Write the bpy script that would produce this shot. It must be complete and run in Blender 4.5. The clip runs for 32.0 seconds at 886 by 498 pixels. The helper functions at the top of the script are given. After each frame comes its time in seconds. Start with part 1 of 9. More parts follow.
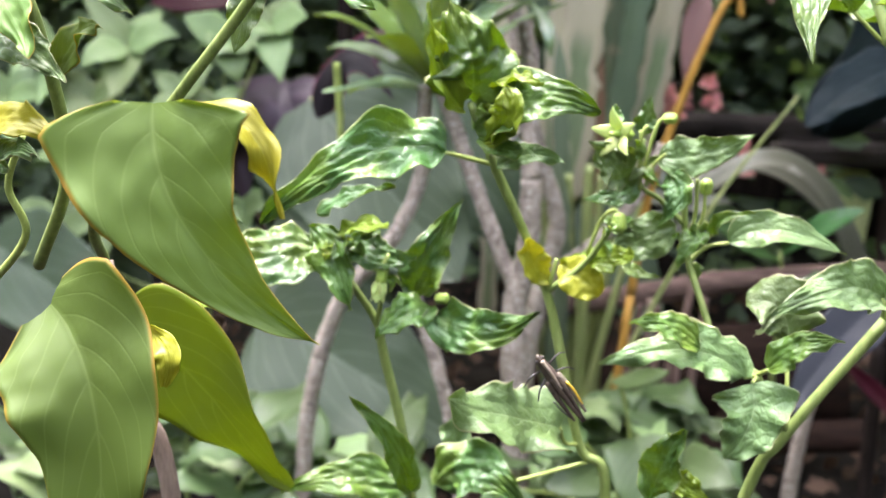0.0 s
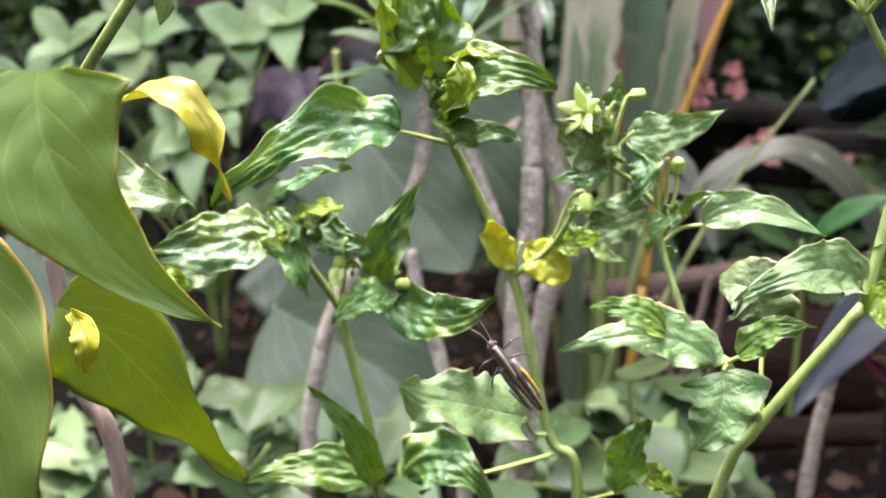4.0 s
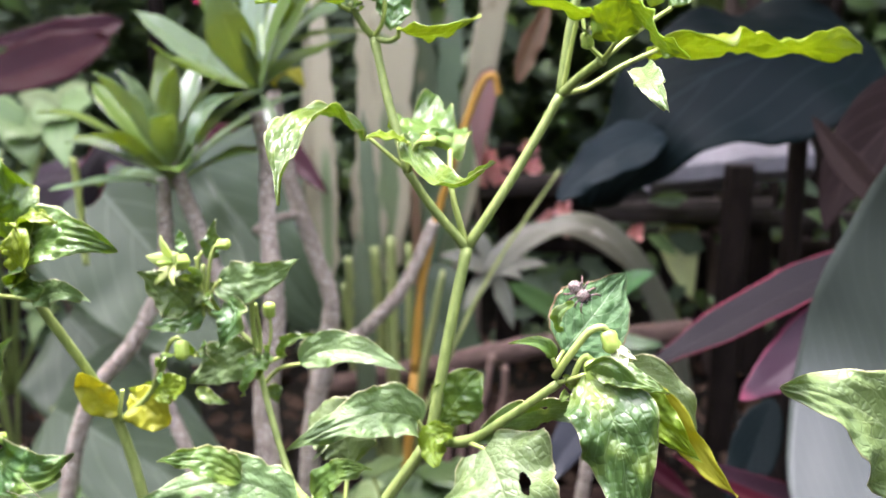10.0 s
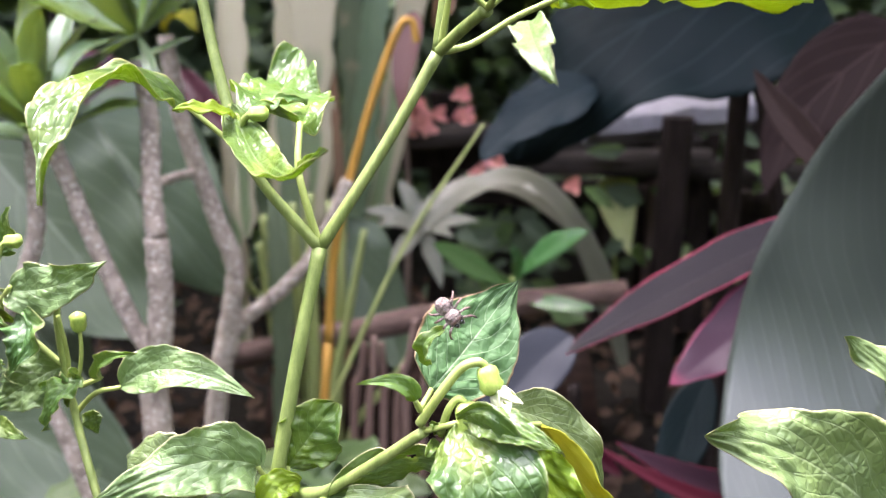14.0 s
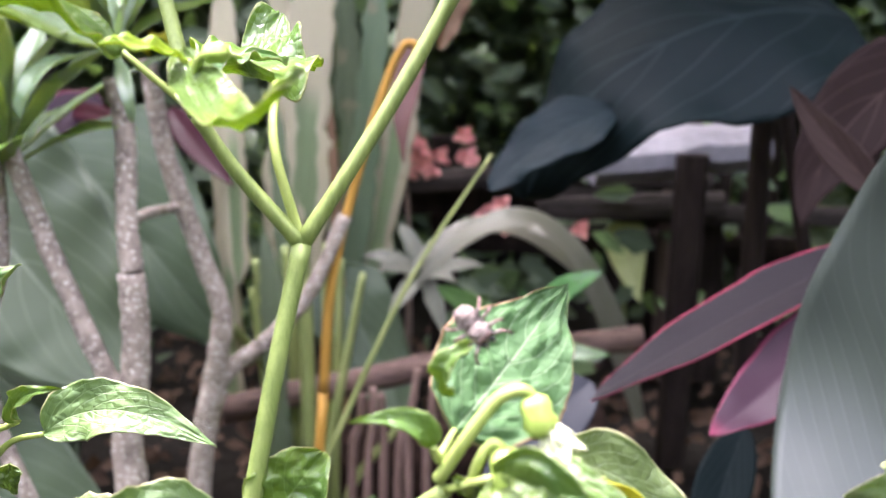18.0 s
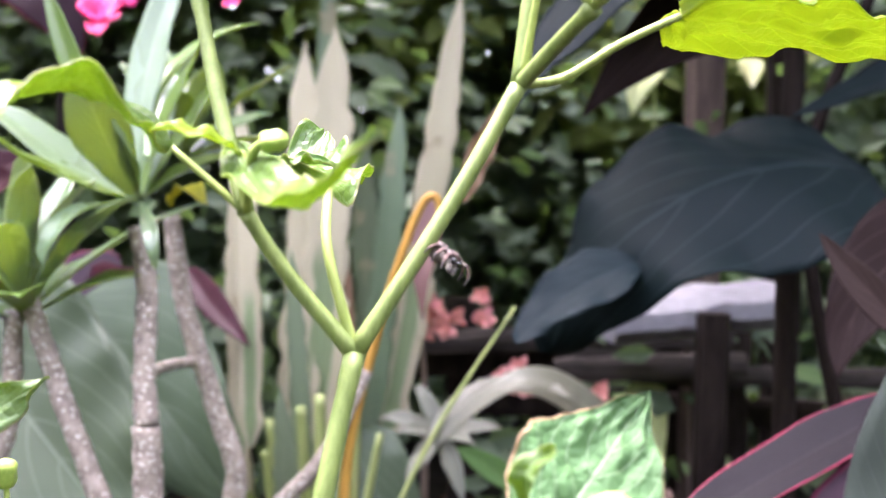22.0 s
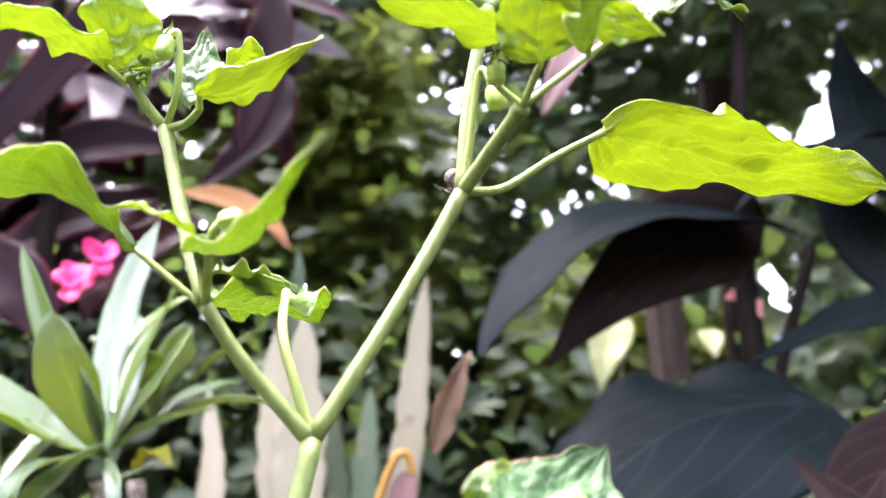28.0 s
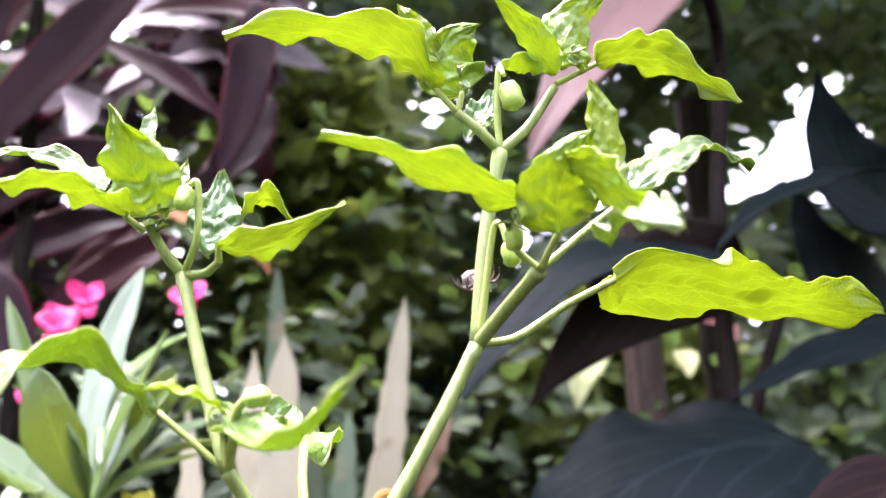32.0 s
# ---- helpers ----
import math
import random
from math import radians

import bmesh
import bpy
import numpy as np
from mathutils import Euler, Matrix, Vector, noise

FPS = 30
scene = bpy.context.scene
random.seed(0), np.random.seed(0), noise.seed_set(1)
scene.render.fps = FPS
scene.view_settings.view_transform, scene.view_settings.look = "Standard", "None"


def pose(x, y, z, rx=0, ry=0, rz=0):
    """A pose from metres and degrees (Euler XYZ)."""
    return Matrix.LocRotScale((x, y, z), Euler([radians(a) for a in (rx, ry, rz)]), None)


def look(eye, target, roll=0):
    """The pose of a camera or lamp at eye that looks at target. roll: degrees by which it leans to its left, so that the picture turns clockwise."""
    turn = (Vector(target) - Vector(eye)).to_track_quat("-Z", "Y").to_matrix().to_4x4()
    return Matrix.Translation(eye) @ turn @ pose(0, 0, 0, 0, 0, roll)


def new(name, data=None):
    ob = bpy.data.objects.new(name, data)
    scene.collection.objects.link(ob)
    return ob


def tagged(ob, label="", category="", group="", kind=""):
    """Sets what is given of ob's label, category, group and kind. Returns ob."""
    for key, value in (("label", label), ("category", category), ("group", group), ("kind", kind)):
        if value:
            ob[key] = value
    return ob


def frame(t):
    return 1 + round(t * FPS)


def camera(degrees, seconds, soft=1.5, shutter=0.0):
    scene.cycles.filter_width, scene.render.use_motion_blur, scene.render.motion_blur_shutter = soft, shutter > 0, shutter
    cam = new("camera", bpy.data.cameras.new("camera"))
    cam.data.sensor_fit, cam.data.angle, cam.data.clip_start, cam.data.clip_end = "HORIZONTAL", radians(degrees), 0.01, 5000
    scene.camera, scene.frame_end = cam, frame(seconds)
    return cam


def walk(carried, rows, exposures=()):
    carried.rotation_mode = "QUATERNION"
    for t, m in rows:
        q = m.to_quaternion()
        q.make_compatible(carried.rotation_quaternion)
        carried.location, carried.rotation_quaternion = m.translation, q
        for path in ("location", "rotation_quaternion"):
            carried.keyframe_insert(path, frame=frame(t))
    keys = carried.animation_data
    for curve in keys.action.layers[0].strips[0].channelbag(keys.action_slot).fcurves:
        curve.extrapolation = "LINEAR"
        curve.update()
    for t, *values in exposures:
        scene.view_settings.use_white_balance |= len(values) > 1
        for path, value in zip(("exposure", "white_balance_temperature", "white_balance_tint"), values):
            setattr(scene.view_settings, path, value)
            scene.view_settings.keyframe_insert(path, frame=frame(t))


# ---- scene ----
cam = camera(48.0, 32.0, soft=1.2)
cam.data.dof.use_dof = True
cam.data.dof.focus_distance = 0.265
cam.data.dof.aperture_fstop = 17.0
PATH = [
    (0, (0.0778, 0.0483, 0.5592), (-0.1022, 0.9989, 0.3061), 2.06),
    (0.5, (0.0828, 0.0509, 0.5576), (-0.0983, 1.0012, 0.3042), 2.14),
    (1, (0.0861, 0.0545, 0.5553), (-0.0995, 1.0035, 0.3005), 2.01),
    (1.5, (0.0905, 0.0562, 0.5552), (-0.0994, 1.0036, 0.2976), 1.95),
    (2, (0.0942, 0.0561, 0.5559), (-0.1013, 1.0018, 0.2958), 1.88),
    (2.5, (0.0972, 0.0558, 0.5553), (-0.1022, 1.0000, 0.2929), 1.42),
    (4.5, (0.1103, 0.0697, 0.5522), (-0.1076, 1.0114, 0.2960), 1.31),
    (5, (0.1200, 0.0707, 0.5542), (-0.0865, 1.0208, 0.3206), 1.45),
    (5.5, (0.1293, 0.0718, 0.5538), (-0.0755, 1.0245, 0.3292), 1.39),
    (6, (0.1380, 0.0724, 0.5545), (-0.0528, 1.0299, 0.3385), 1.64),
    (6.5, (0.1439, 0.0726, 0.5548), (-0.0455, 1.0317, 0.3444), 1.56),
    (7, (0.1507, 0.0720, 0.5566), (-0.0386, 1.0320, 0.3501), 1.23),
    (7.5, (0.1567, 0.0740, 0.5564), (-0.0258, 1.0363, 0.3545), 1.19),
    (8, (0.1645, 0.0719, 0.5585), (-0.0103, 1.0368, 0.3625), 1.28),
    (8.5, (0.1714, 0.0687, 0.5617), (0.0212, 1.0398, 0.3760), 1.24),
    (9, (0.1807, 0.0698, 0.5655), (0.0357, 1.0411, 0.3772), 1.05),
    (9.5, (0.1966, 0.0741, 0.5755), (0.0720, 1.0470, 0.3806), 0.84),
    (10, (0.2106, 0.0777, 0.5893), (0.1134, 1.0526, 0.3890), 0.61),
    (10.5, (0.2255, 0.0946, 0.5961), (0.1828, 1.0696, 0.3784), 1.26),
    (11, (0.2298, 0.1054, 0.5960), (0.1962, 1.0786, 0.3687), 1.13),
    (11.5, (0.2312, 0.1130, 0.5949), (0.1899, 1.0841, 0.3600), 0.63),
    (12, (0.2309, 0.1222, 0.5915), (0.1751, 1.0911, 0.3504), 0.40),
    (12.5, (0.2321, 0.1305, 0.5931), (0.1816, 1.0969, 0.3413), 0.69),
    (13, (0.2328, 0.1416, 0.5912), (0.1866, 1.1079, 0.3376), 0.69),
    (13.5, (0.2322, 0.1496, 0.5915), (0.1896, 1.1155, 0.3364), 1.01),
    (15.5, (0.2276, 0.1878, 0.5784), (0.1851, 1.1561, 0.3324), 1.57),
    (16, (0.2260, 0.2004, 0.5724), (0.1863, 1.1708, 0.3344), 1.29),
    (16.5, (0.2245, 0.2111, 0.5661), (0.1887, 1.1851, 0.3425), 1.05),
    (17, (0.2267, 0.2146, 0.5620), (0.1866, 1.1911, 0.3505), 0.83),
    (17.5, (0.2249, 0.2175, 0.5610), (0.1816, 1.1951, 0.3549), 0.95),
    (18, (0.2237, 0.2222, 0.5599), (0.1816, 1.2011, 0.3599), 1.02),
    (18.5, (0.2227, 0.2271, 0.5571), (0.1871, 1.2093, 0.3726), 0.98),
    (19, (0.2218, 0.2305, 0.5541), (0.1939, 1.2167, 0.3905), 0.83),
    (19.5, (0.2173, 0.2306, 0.5549), (0.1944, 1.2224, 0.4300), 0.52),
    (20, (0.2121, 0.2279, 0.5549), (0.1864, 1.2227, 0.4555), 0.73),
    (20.5, (0.2103, 0.2276, 0.5546), (0.1755, 1.2225, 0.4589), 0.95),
    (21, (0.2109, 0.2296, 0.5536), (0.1679, 1.2253, 0.4716), 1.05),
    (21.5, (0.2123, 0.2329, 0.5498), (0.1621, 1.2299, 0.4924), 0.95),
    (22, (0.2122, 0.2352, 0.5445), (0.1576, 1.2331, 0.5132), 0.78),
    (22.5, (0.2140, 0.2361, 0.5355), (0.1543, 1.2342, 0.5504), 0.51),
    (23, (0.2108, 0.2391, 0.5282), (0.1566, 1.2357, 0.5894), 0.22),
    (23.5, (0.2098, 0.2408, 0.5205), (0.1602, 1.2355, 0.6112), -0.18),
    (24, (0.2061, 0.2451, 0.5128), (0.1675, 1.2359, 0.6428), -0.73),
    (24.5, (0.2071, 0.2429, 0.5055), (0.1714, 1.2297, 0.6636), -1.49),
    (26.5, (0.2114, 0.2360, 0.4916), (0.1844, 1.2114, 0.7104), -1.99),
    (27, (0.2146, 0.2321, 0.4918), (0.1884, 1.2056, 0.7196), -2.25),
    (27.5, (0.2150, 0.2314, 0.4948), (0.1918, 1.2002, 0.7417), -2.00),
    (28, (0.2165, 0.2318, 0.4985), (0.1935, 1.1931, 0.7732), -2.26),
    (28.5, (0.2162, 0.2284, 0.5019), (0.1958, 1.1869, 0.7860), -1.99),
    (29, (0.2172, 0.2258, 0.5052), (0.2023, 1.1816, 0.7990), -1.87),
    (29.5, (0.2181, 0.2284, 0.5065), (0.2029, 1.1791, 0.8162), -2.30),
    (30, (0.2120, 0.2286, 0.5136), (0.2075, 1.1814, 0.8168), -1.76),
    (30.5, (0.2144, 0.2277, 0.5152), (0.2029, 1.1783, 0.8250), -2.16),
    (31, (0.2137, 0.2223, 0.5199), (0.2098, 1.1729, 0.8306), -2.46),
    (31.5, (0.2065, 0.2241, 0.5275), (0.2155, 1.1797, 0.8220), -2.14),
    (32, (0.2082, 0.2182, 0.5315), (0.2124, 1.1804, 0.8038), -2.18),
]
walk(cam, [(t, look(eye, target, roll)) for t, eye, target, roll in PATH], exposures=[(0, 1.86, 6150, 18), (9, 1.95, 6150, 24), (13, 2.0, 6150, 25), (19, 2.3, 6100, 27), (23, 2.6, 6050, 29), (28, 2.68, 6050, 31), (32, 2.62, 6100, 31)])

# ---- daylight: bright shade under trees, high soft sun over the plants ----
world = bpy.data.worlds.new("sky")
scene.world = world
world.use_nodes = True
wn = world.node_tree
sky = wn.nodes.new("ShaderNodeTexSky")
sky.sky_type = "NISHITA"
sky.sun_disc = False
sky.sun_elevation, sky.sun_rotation = radians(74), radians(312)
sky.air_density, sky.dust_density, sky.ozone_density = 0.7, 6.0, 0.3
haze = wn.nodes.new("ShaderNodeHueSaturation")  # a milky, thinly overcast sky
haze.inputs["Saturation"].default_value = 0.4
wn.links.new(sky.outputs[0], haze.inputs["Color"])
wn.links.new(haze.outputs[0], wn.nodes["Background"].inputs[0])
wn.nodes["Background"].inputs[1].default_value = 0.47
sun = new("sun", bpy.data.lights.new("sun", "SUN"))
sun.data.energy, sun.data.angle, sun.data.color = 2.5, radians(24), (1.0, 0.95, 0.86)
sun.matrix_basis = look((-0.6, 1.07, 3.9), (0.15, 0.4, 0.4))


# ---- materials ----
def nodes_of(name):
    m = bpy.data.materials.new(name)
    m.use_nodes = True
    t = m.node_tree
    return m, t, t.nodes["Principled BSDF"], t.nodes["Material Output"]


def mth(t, op, a, b=None, c=None):
    n = t.nodes.new("ShaderNodeMath")
    n.operation = op
    for i, v in enumerate((a, b, c)):
        if v is None:
            continue
        if isinstance(v, (int, float)):
            n.inputs[i].default_value = v
        else:
            t.links.new(v, n.inputs[i])
    return n.outputs[0]


def noise_out(t, scale, detail=3.0, vec=None):
    n = t.nodes.new("ShaderNodeTexNoise")
    n.inputs["Scale"].default_value, n.inputs["Detail"].default_value = scale, detail
    if vec is not None:
        t.links.new(vec, n.inputs["Vector"])
    return n.outputs["Fac"]


def ramp(t, fac, stops):
    n = t.nodes.new("ShaderNodeValToRGB")
    while len(n.color_ramp.elements) < len(stops):
        n.color_ramp.elements.new(0.5)
    for e, (p, c) in zip(n.color_ramp.elements, stops):
        e.position, e.color = p, (*c, 1)
    t.links.new(fac, n.inputs[0])
    return n.outputs[0]


def mixc(t, fac, a, b, mode="MIX"):
    n = t.nodes.new("ShaderNodeMix")
    n.data_type, n.blend_type = "RGBA", mode
    for i, v in ((0, fac), (6, a), (7, b)):
        if isinstance(v, (int, float)):
            n.inputs[i].default_value = v
        elif isinstance(v, tuple):
            n.inputs[i].default_value = (*v, 1)
        else:
            t.links.new(v, n.inputs[i])
    return n.outputs[2]


def scaled(c, k):
    return tuple(min(1.0, v * k) for v in c)


def leaf_mat(name, col, vein, through_col, see=0.35, rough=0.35, veins=7.0, slant=0.5, mottle=0.5, bump=0.15,
             edge=None, spot=None, spec=0.5, vein_w=0.035, grain=260.0, vein_mix=0.7, yellowing=0.0, retic=0.0):
    """Leaf: ribbed blade with midrib and side veins laid out on its UVs, light passing through from behind."""
    m, t, p, out = nodes_of(name)
    uv = t.nodes.new("ShaderNodeUVMap").outputs[0]
    sep = t.nodes.new("ShaderNodeSeparateXYZ")
    t.links.new(uv, sep.inputs[0])
    side = mth(t, "ABSOLUTE", mth(t, "MULTIPLY_ADD", sep.outputs[0], 2.0, -1.0))
    tc = t.nodes.new("ShaderNodeTexCoord").outputs["Object"]
    wob = mth(t, "MULTIPLY_ADD", noise_out(t, grain * 0.25, 1.0, tc), 0.10, -0.05)
    bent = mth(t, "POWER", mth(t, "ADD", side, 0.0001), 1.25)
    ph = mth(t, "MULTIPLY", mth(t, "ADD", mth(t, "MULTIPLY_ADD", bent, -slant, sep.outputs[1]), wob), veins)
    tri = mth(t, "ABSOLUTE", mth(t, "SUBTRACT", mth(t, "FRACT", mth(t, "ADD", ph, 20.0)), 0.5))
    lat = mth(t, "SUBTRACT", 1.0, mth(t, "MINIMUM", mth(t, "MULTIPLY", tri, 1.0 / (vein_w * 2.2)), 1.0))
    mid = mth(t, "SUBTRACT", 1.0, mth(t, "MINIMUM", mth(t, "MULTIPLY", side, 1.0 / vein_w), 1.0))
    vmask = mth(t, "MAXIMUM", mid, mth(t, "MULTIPLY", lat, 0.65))
    big = noise_out(t, grain * 0.16, 3.0, tc)
    fine = noise_out(t, grain * 1.7, 2.0, tc)
    blade = mixc(t, mth(t, "MULTIPLY", big, 1.0), scaled(col, 1.0 - mottle * 0.6), scaled(col, 1.0 + mottle * 0.6))
    blade = mixc(t, mth(t, "MULTIPLY", fine, 0.25), blade, scaled(col, 0.7))
    if yellowing:
        patch = ramp(t, noise_out(t, grain * 0.22, 2.0, tc), [(0.5, (0, 0, 0)), (0.66, (1, 1, 1))])
        blade = mixc(t, mth(t, "MULTIPLY", patch, yellowing), blade, (0.30, 0.40, 0.03))
    info = t.nodes.new("ShaderNodeObjectInfo").outputs["Random"]
    hs = t.nodes.new("ShaderNodeHueSaturation")
    t.links.new(blade, hs.inputs["Color"])
    t.links.new(mth(t, "MULTIPLY_ADD", info, 0.03, 0.485), hs.inputs["Hue"])
    t.links.new(mth(t, "MULTIPLY_ADD", info, 0.35, 0.83), hs.inputs["Value"])
    blade = mixc(t, mth(t, "MULTIPLY", vmask, vein_mix), hs.outputs[0], vein)
    if edge:
        rim = ramp(t, mth(t, "ADD", mth(t, "MAXIMUM", side, mth(t, "MULTIPLY", sep.outputs[1], 0.97)), mth(t, "MULTIPLY_ADD", big, 0.16, -0.08)), [(edge[1], (0, 0, 0)), (min(0.999, edge[1] + 0.08), (1, 1, 1))])
        blade = mixc(t, rim, blade, edge[0])
    if spot:
        sp = ramp(t, noise_out(t, grain * 0.3, 4.0, tc), [(spot[1], (0, 0, 0)), (spot[1] + 0.06, (1, 1, 1))])
        blade = mixc(t, sp, blade, spot[0])
    t.links.new(blade, p.inputs["Base Color"])
    p.inputs["Roughness"].default_value = rough
    p.inputs["Specular IOR Level"].default_value = spec
    t.links.new(mth(t, "MULTIPLY_ADD", big, 0.3, rough - 0.15), p.inputs["Roughness"])
    b = t.nodes.new("ShaderNodeBump")
    b.inputs["Strength"].default_value, b.inputs["Distance"].default_value = bump, 0.12 / grain
    height = mth(t, "SUBTRACT", mth(t, "ADD", big, mth(t, "MULTIPLY", fine, 0.3)), mth(t, "MULTIPLY", vmask, 0.8))
    if retic:
        vo = t.nodes.new("ShaderNodeTexVoronoi")
        vo.feature = "DISTANCE_TO_EDGE"
        vo.inputs["Scale"].default_value = grain * 1.3
        t.links.new(tc, vo.inputs["Vector"])
        cell = mth(t, "MINIMUM", mth(t, "MULTIPLY", vo.outputs["Distance"], 4.0), 1.0)
        height = mth(t, "ADD", height, mth(t, "MULTIPLY", cell, 0.8 * retic))
    t.links.new(height, b.inputs["Height"])
    t.links.new(b.outputs[0], p.inputs["Normal"])
    if see > 0:
        tr = t.nodes.new("ShaderNodeBsdfTranslucent")
        t.links.new(mixc(t, mth(t, "MULTIPLY", vmask, 0.5), mixc(t, big, scaled(through_col, 0.75), through_col), scaled(through_col, 1.25)), tr.inputs[0])
        mx = t.nodes.new("ShaderNodeMixShader")
        mx.inputs[0].default_value = see
        t.links.new(p.outputs[0], mx.inputs[1])
        t.links.new(tr.outputs[0], mx.inputs[2])
        t.links.new(mx.outputs[0], out.inputs[0])
    return m


def rough_mat(name, dark, light, scale=60.0, rough=0.75, bump=0.5, dist=0.002, spots=None, stretch=None, spec=0.4):
    """Stems, bark, wood, soil: two scales of noise, optional stretched grain and spots."""
    m, t, p, out = nodes_of(name)
    vec = t.nodes.new("ShaderNodeTexCoord").outputs["Object"]
    if stretch:
        mp = t.nodes.new("ShaderNodeMapping")
        mp.inputs["Scale"].default_value = stretch
        t.links.new(vec, mp.inputs[0])
        vec = mp.outputs[0]
    a, b = noise_out(t, scale, 4.0, vec), noise_out(t, scale * 6, 3.0, vec)
    mixed = mth(t, "ADD", mth(t, "MULTIPLY", a, 0.65), mth(t, "MULTIPLY", b, 0.35))
    colour = ramp(t, mixed, [(0.32, dark), (0.68, light)])
    if spots:
        v = t.nodes.new("ShaderNodeTexVoronoi")
        v.inputs["Scale"].default_value = spots[1]
        t.links.new(vec, v.inputs["Vector"])
        colour = mixc(t, ramp(t, v.outputs["Distance"], [(spots[2], (1, 1, 1)), (spots[2] + 0.12, (0, 0, 0))]), colour, spots[0])
    t.links.new(colour, p.inputs["Base Color"])
    p.inputs["Specular IOR Level"].default_value = spec
    t.links.new(mth(t, "MULTIPLY_ADD", b, 0.25, rough - 0.12), p.inputs["Roughness"])
    bm = t.nodes.new("ShaderNodeBump")
    bm.inputs["Strength"].default_value, bm.inputs["Distance"].default_value = bump, dist
    t.links.new(mixed, bm.inputs["Height"])
    t.links.new(bm.outputs[0], p.inputs["Normal"])
    return m


LIME = (0.38, 0.52, 0.04)
M_CHILI = leaf_mat("chili_leaf", (0.085, 0.17, 0.034), (0.33, 0.44, 0.19), LIME, see=0.40, rough=0.29, edge=((0.36, 0.36, 0.15), 0.955), vein_mix=0.38, spec=0.55, yellowing=0.25, bump=0.6, retic=1.0)
M_CHILI_PALE = leaf_mat("chili_leaf_pale", (0.125, 0.195, 0.070), (0.42, 0.50, 0.28), LIME, see=0.26, spec=0.45, rough=0.36, edge=((0.40, 0.38, 0.20), 0.955), vein_mix=0.32, yellowing=0.06, bump=0.6, retic=1.0)
M_CHILI_DARK = leaf_mat("chili_leaf_dark", (0.055, 0.13, 0.032), (0.32, 0.44, 0.20), LIME, see=0.30, rough=0.34, edge=((0.30, 0.32, 0.14), 0.955), vein_mix=0.36, spec=0.55, yellowing=0.3, bump=0.6, retic=1.0)
# lime base colour adds to the translucency, imitating blades lit from behind
M_CHILI_LIME = leaf_mat("chili_leaf_backlit_tone", (0.17, 0.27, 0.018), (0.34, 0.43, 0.08), (0.45, 0.55, 0.02), see=0.46, rough=0.36, vein_mix=0.35, yellowing=0.5, bump=0.5, retic=0.8)
M_CHILI_SILVER = leaf_mat("chili_leaf_silvery", (0.055, 0.115, 0.040), (0.30, 0.38, 0.24), (0.25, 0.34, 0.06), see=0.08, spec=0.2, rough=0.5, edge=((0.20, 0.13, 0.07), 0.955), vein_mix=0.75, vein_w=0.025, bump=0.6, retic=1.0, mottle=0.6)
M_YELLOW = leaf_mat("yellow_leaf", (0.33, 0.33, 0.02), (0.42, 0.42, 0.08), (0.60, 0.58, 0.03), see=0.4, rough=0.45, spot=((0.12, 0.06, 0.01), 0.68), mottle=0.6)
M_NEAR = leaf_mat("broad_leaf", (0.14, 0.21, 0.02), (0.28, 0.34, 0.08), (0.38, 0.46, 0.02), see=0.5, spec=0.5, rough=0.5, veins=6, mottle=0.6, grain=110.0, vein_mix=0.35, edge=((0.26, 0.16, 0.03), 0.975))
M_NEAR_PALE = leaf_mat("broad_leaf_pale", (0.115, 0.19, 0.034), (0.25, 0.32, 0.11), (0.38, 0.48, 0.04), see=0.36, spec=0.4, rough=0.55, veins=6, mottle=0.5, grain=110.0, vein_mix=0.28, edge=((0.40, 0.22, 0.03), 0.95))
M_STEM = rough_mat("green_stem", (0.12, 0.17, 0.04), (0.25, 0.315, 0.09), 140.0, 0.5, 0.35, 0.0006, stretch=(3.0, 3.0, 0.5))
M_PETIOLE = rough_mat("petiole_green", (0.21, 0.28, 0.06), (0.36, 0.43, 0.12), 160.0, 0.5, 0.2, 0.0004, stretch=(3.0, 3.0, 0.5))
M_BARK = rough_mat("grey_bark", (0.125, 0.10, 0.08), (0.42, 0.355, 0.29), 110.0, 0.8, 1.0, 0.004, spots=((0.60, 0.55, 0.47), 260.0, 0.22))
M_BROWNSTEM = rough_mat("brown_stem", (0.09, 0.06, 0.045), (0.24, 0.18, 0.14), 90.0, 0.7, 0.5, 0.001, stretch=(2, 2, 0.4))
M_PETAL = leaf_mat("petal_white", (0.75, 0.78, 0.55), (0.80, 0.82, 0.62), (0.8, 0.85, 0.5), see=0.35, rough=0.5, mottle=0.15)
M_PETAL_GREEN = leaf_mat("petal_greenish", (0.55, 0.64, 0.22), (0.62, 0.70, 0.32), (0.7, 0.8, 0.25), see=0.35, rough=0.5, mottle=0.2)
M_BUD = rough_mat("flower_bud", (0.18, 0.30, 0.04), (0.38, 0.47, 0.11), 300.0, 0.4, 0.3, 0.0004)
M_ADEN = leaf_mat("rosette_leaf", (0.11, 0.18, 0.04), (0.32, 0.40, 0.15), (0.42, 0.52, 0.05), see=0.36, spec=0.9, rough=0.24, veins=11, mottle=0.4, grain=70.0, vein_mix=0.5)
M_ADEN_PALE = leaf_mat("rosette_leaf_pale", (0.13, 0.20, 0.11), (0.38, 0.46, 0.30), (0.55, 0.66, 0.15), see=0.35, spec=1.0, rough=0.24, veins=11, mottle=0.4, grain=70.0, vein_mix=0.5)
M_BIGPALE = leaf_mat("big_leaf_pale", (0.064, 0.090, 0.052), (0.19, 0.23, 0.16), (0.25, 0.40, 0.10), see=0.2, spec=0.28, rough=0.40, veins=6, mottle=0.5, grain=24.0, vein_w=0.024, slant=0.7)
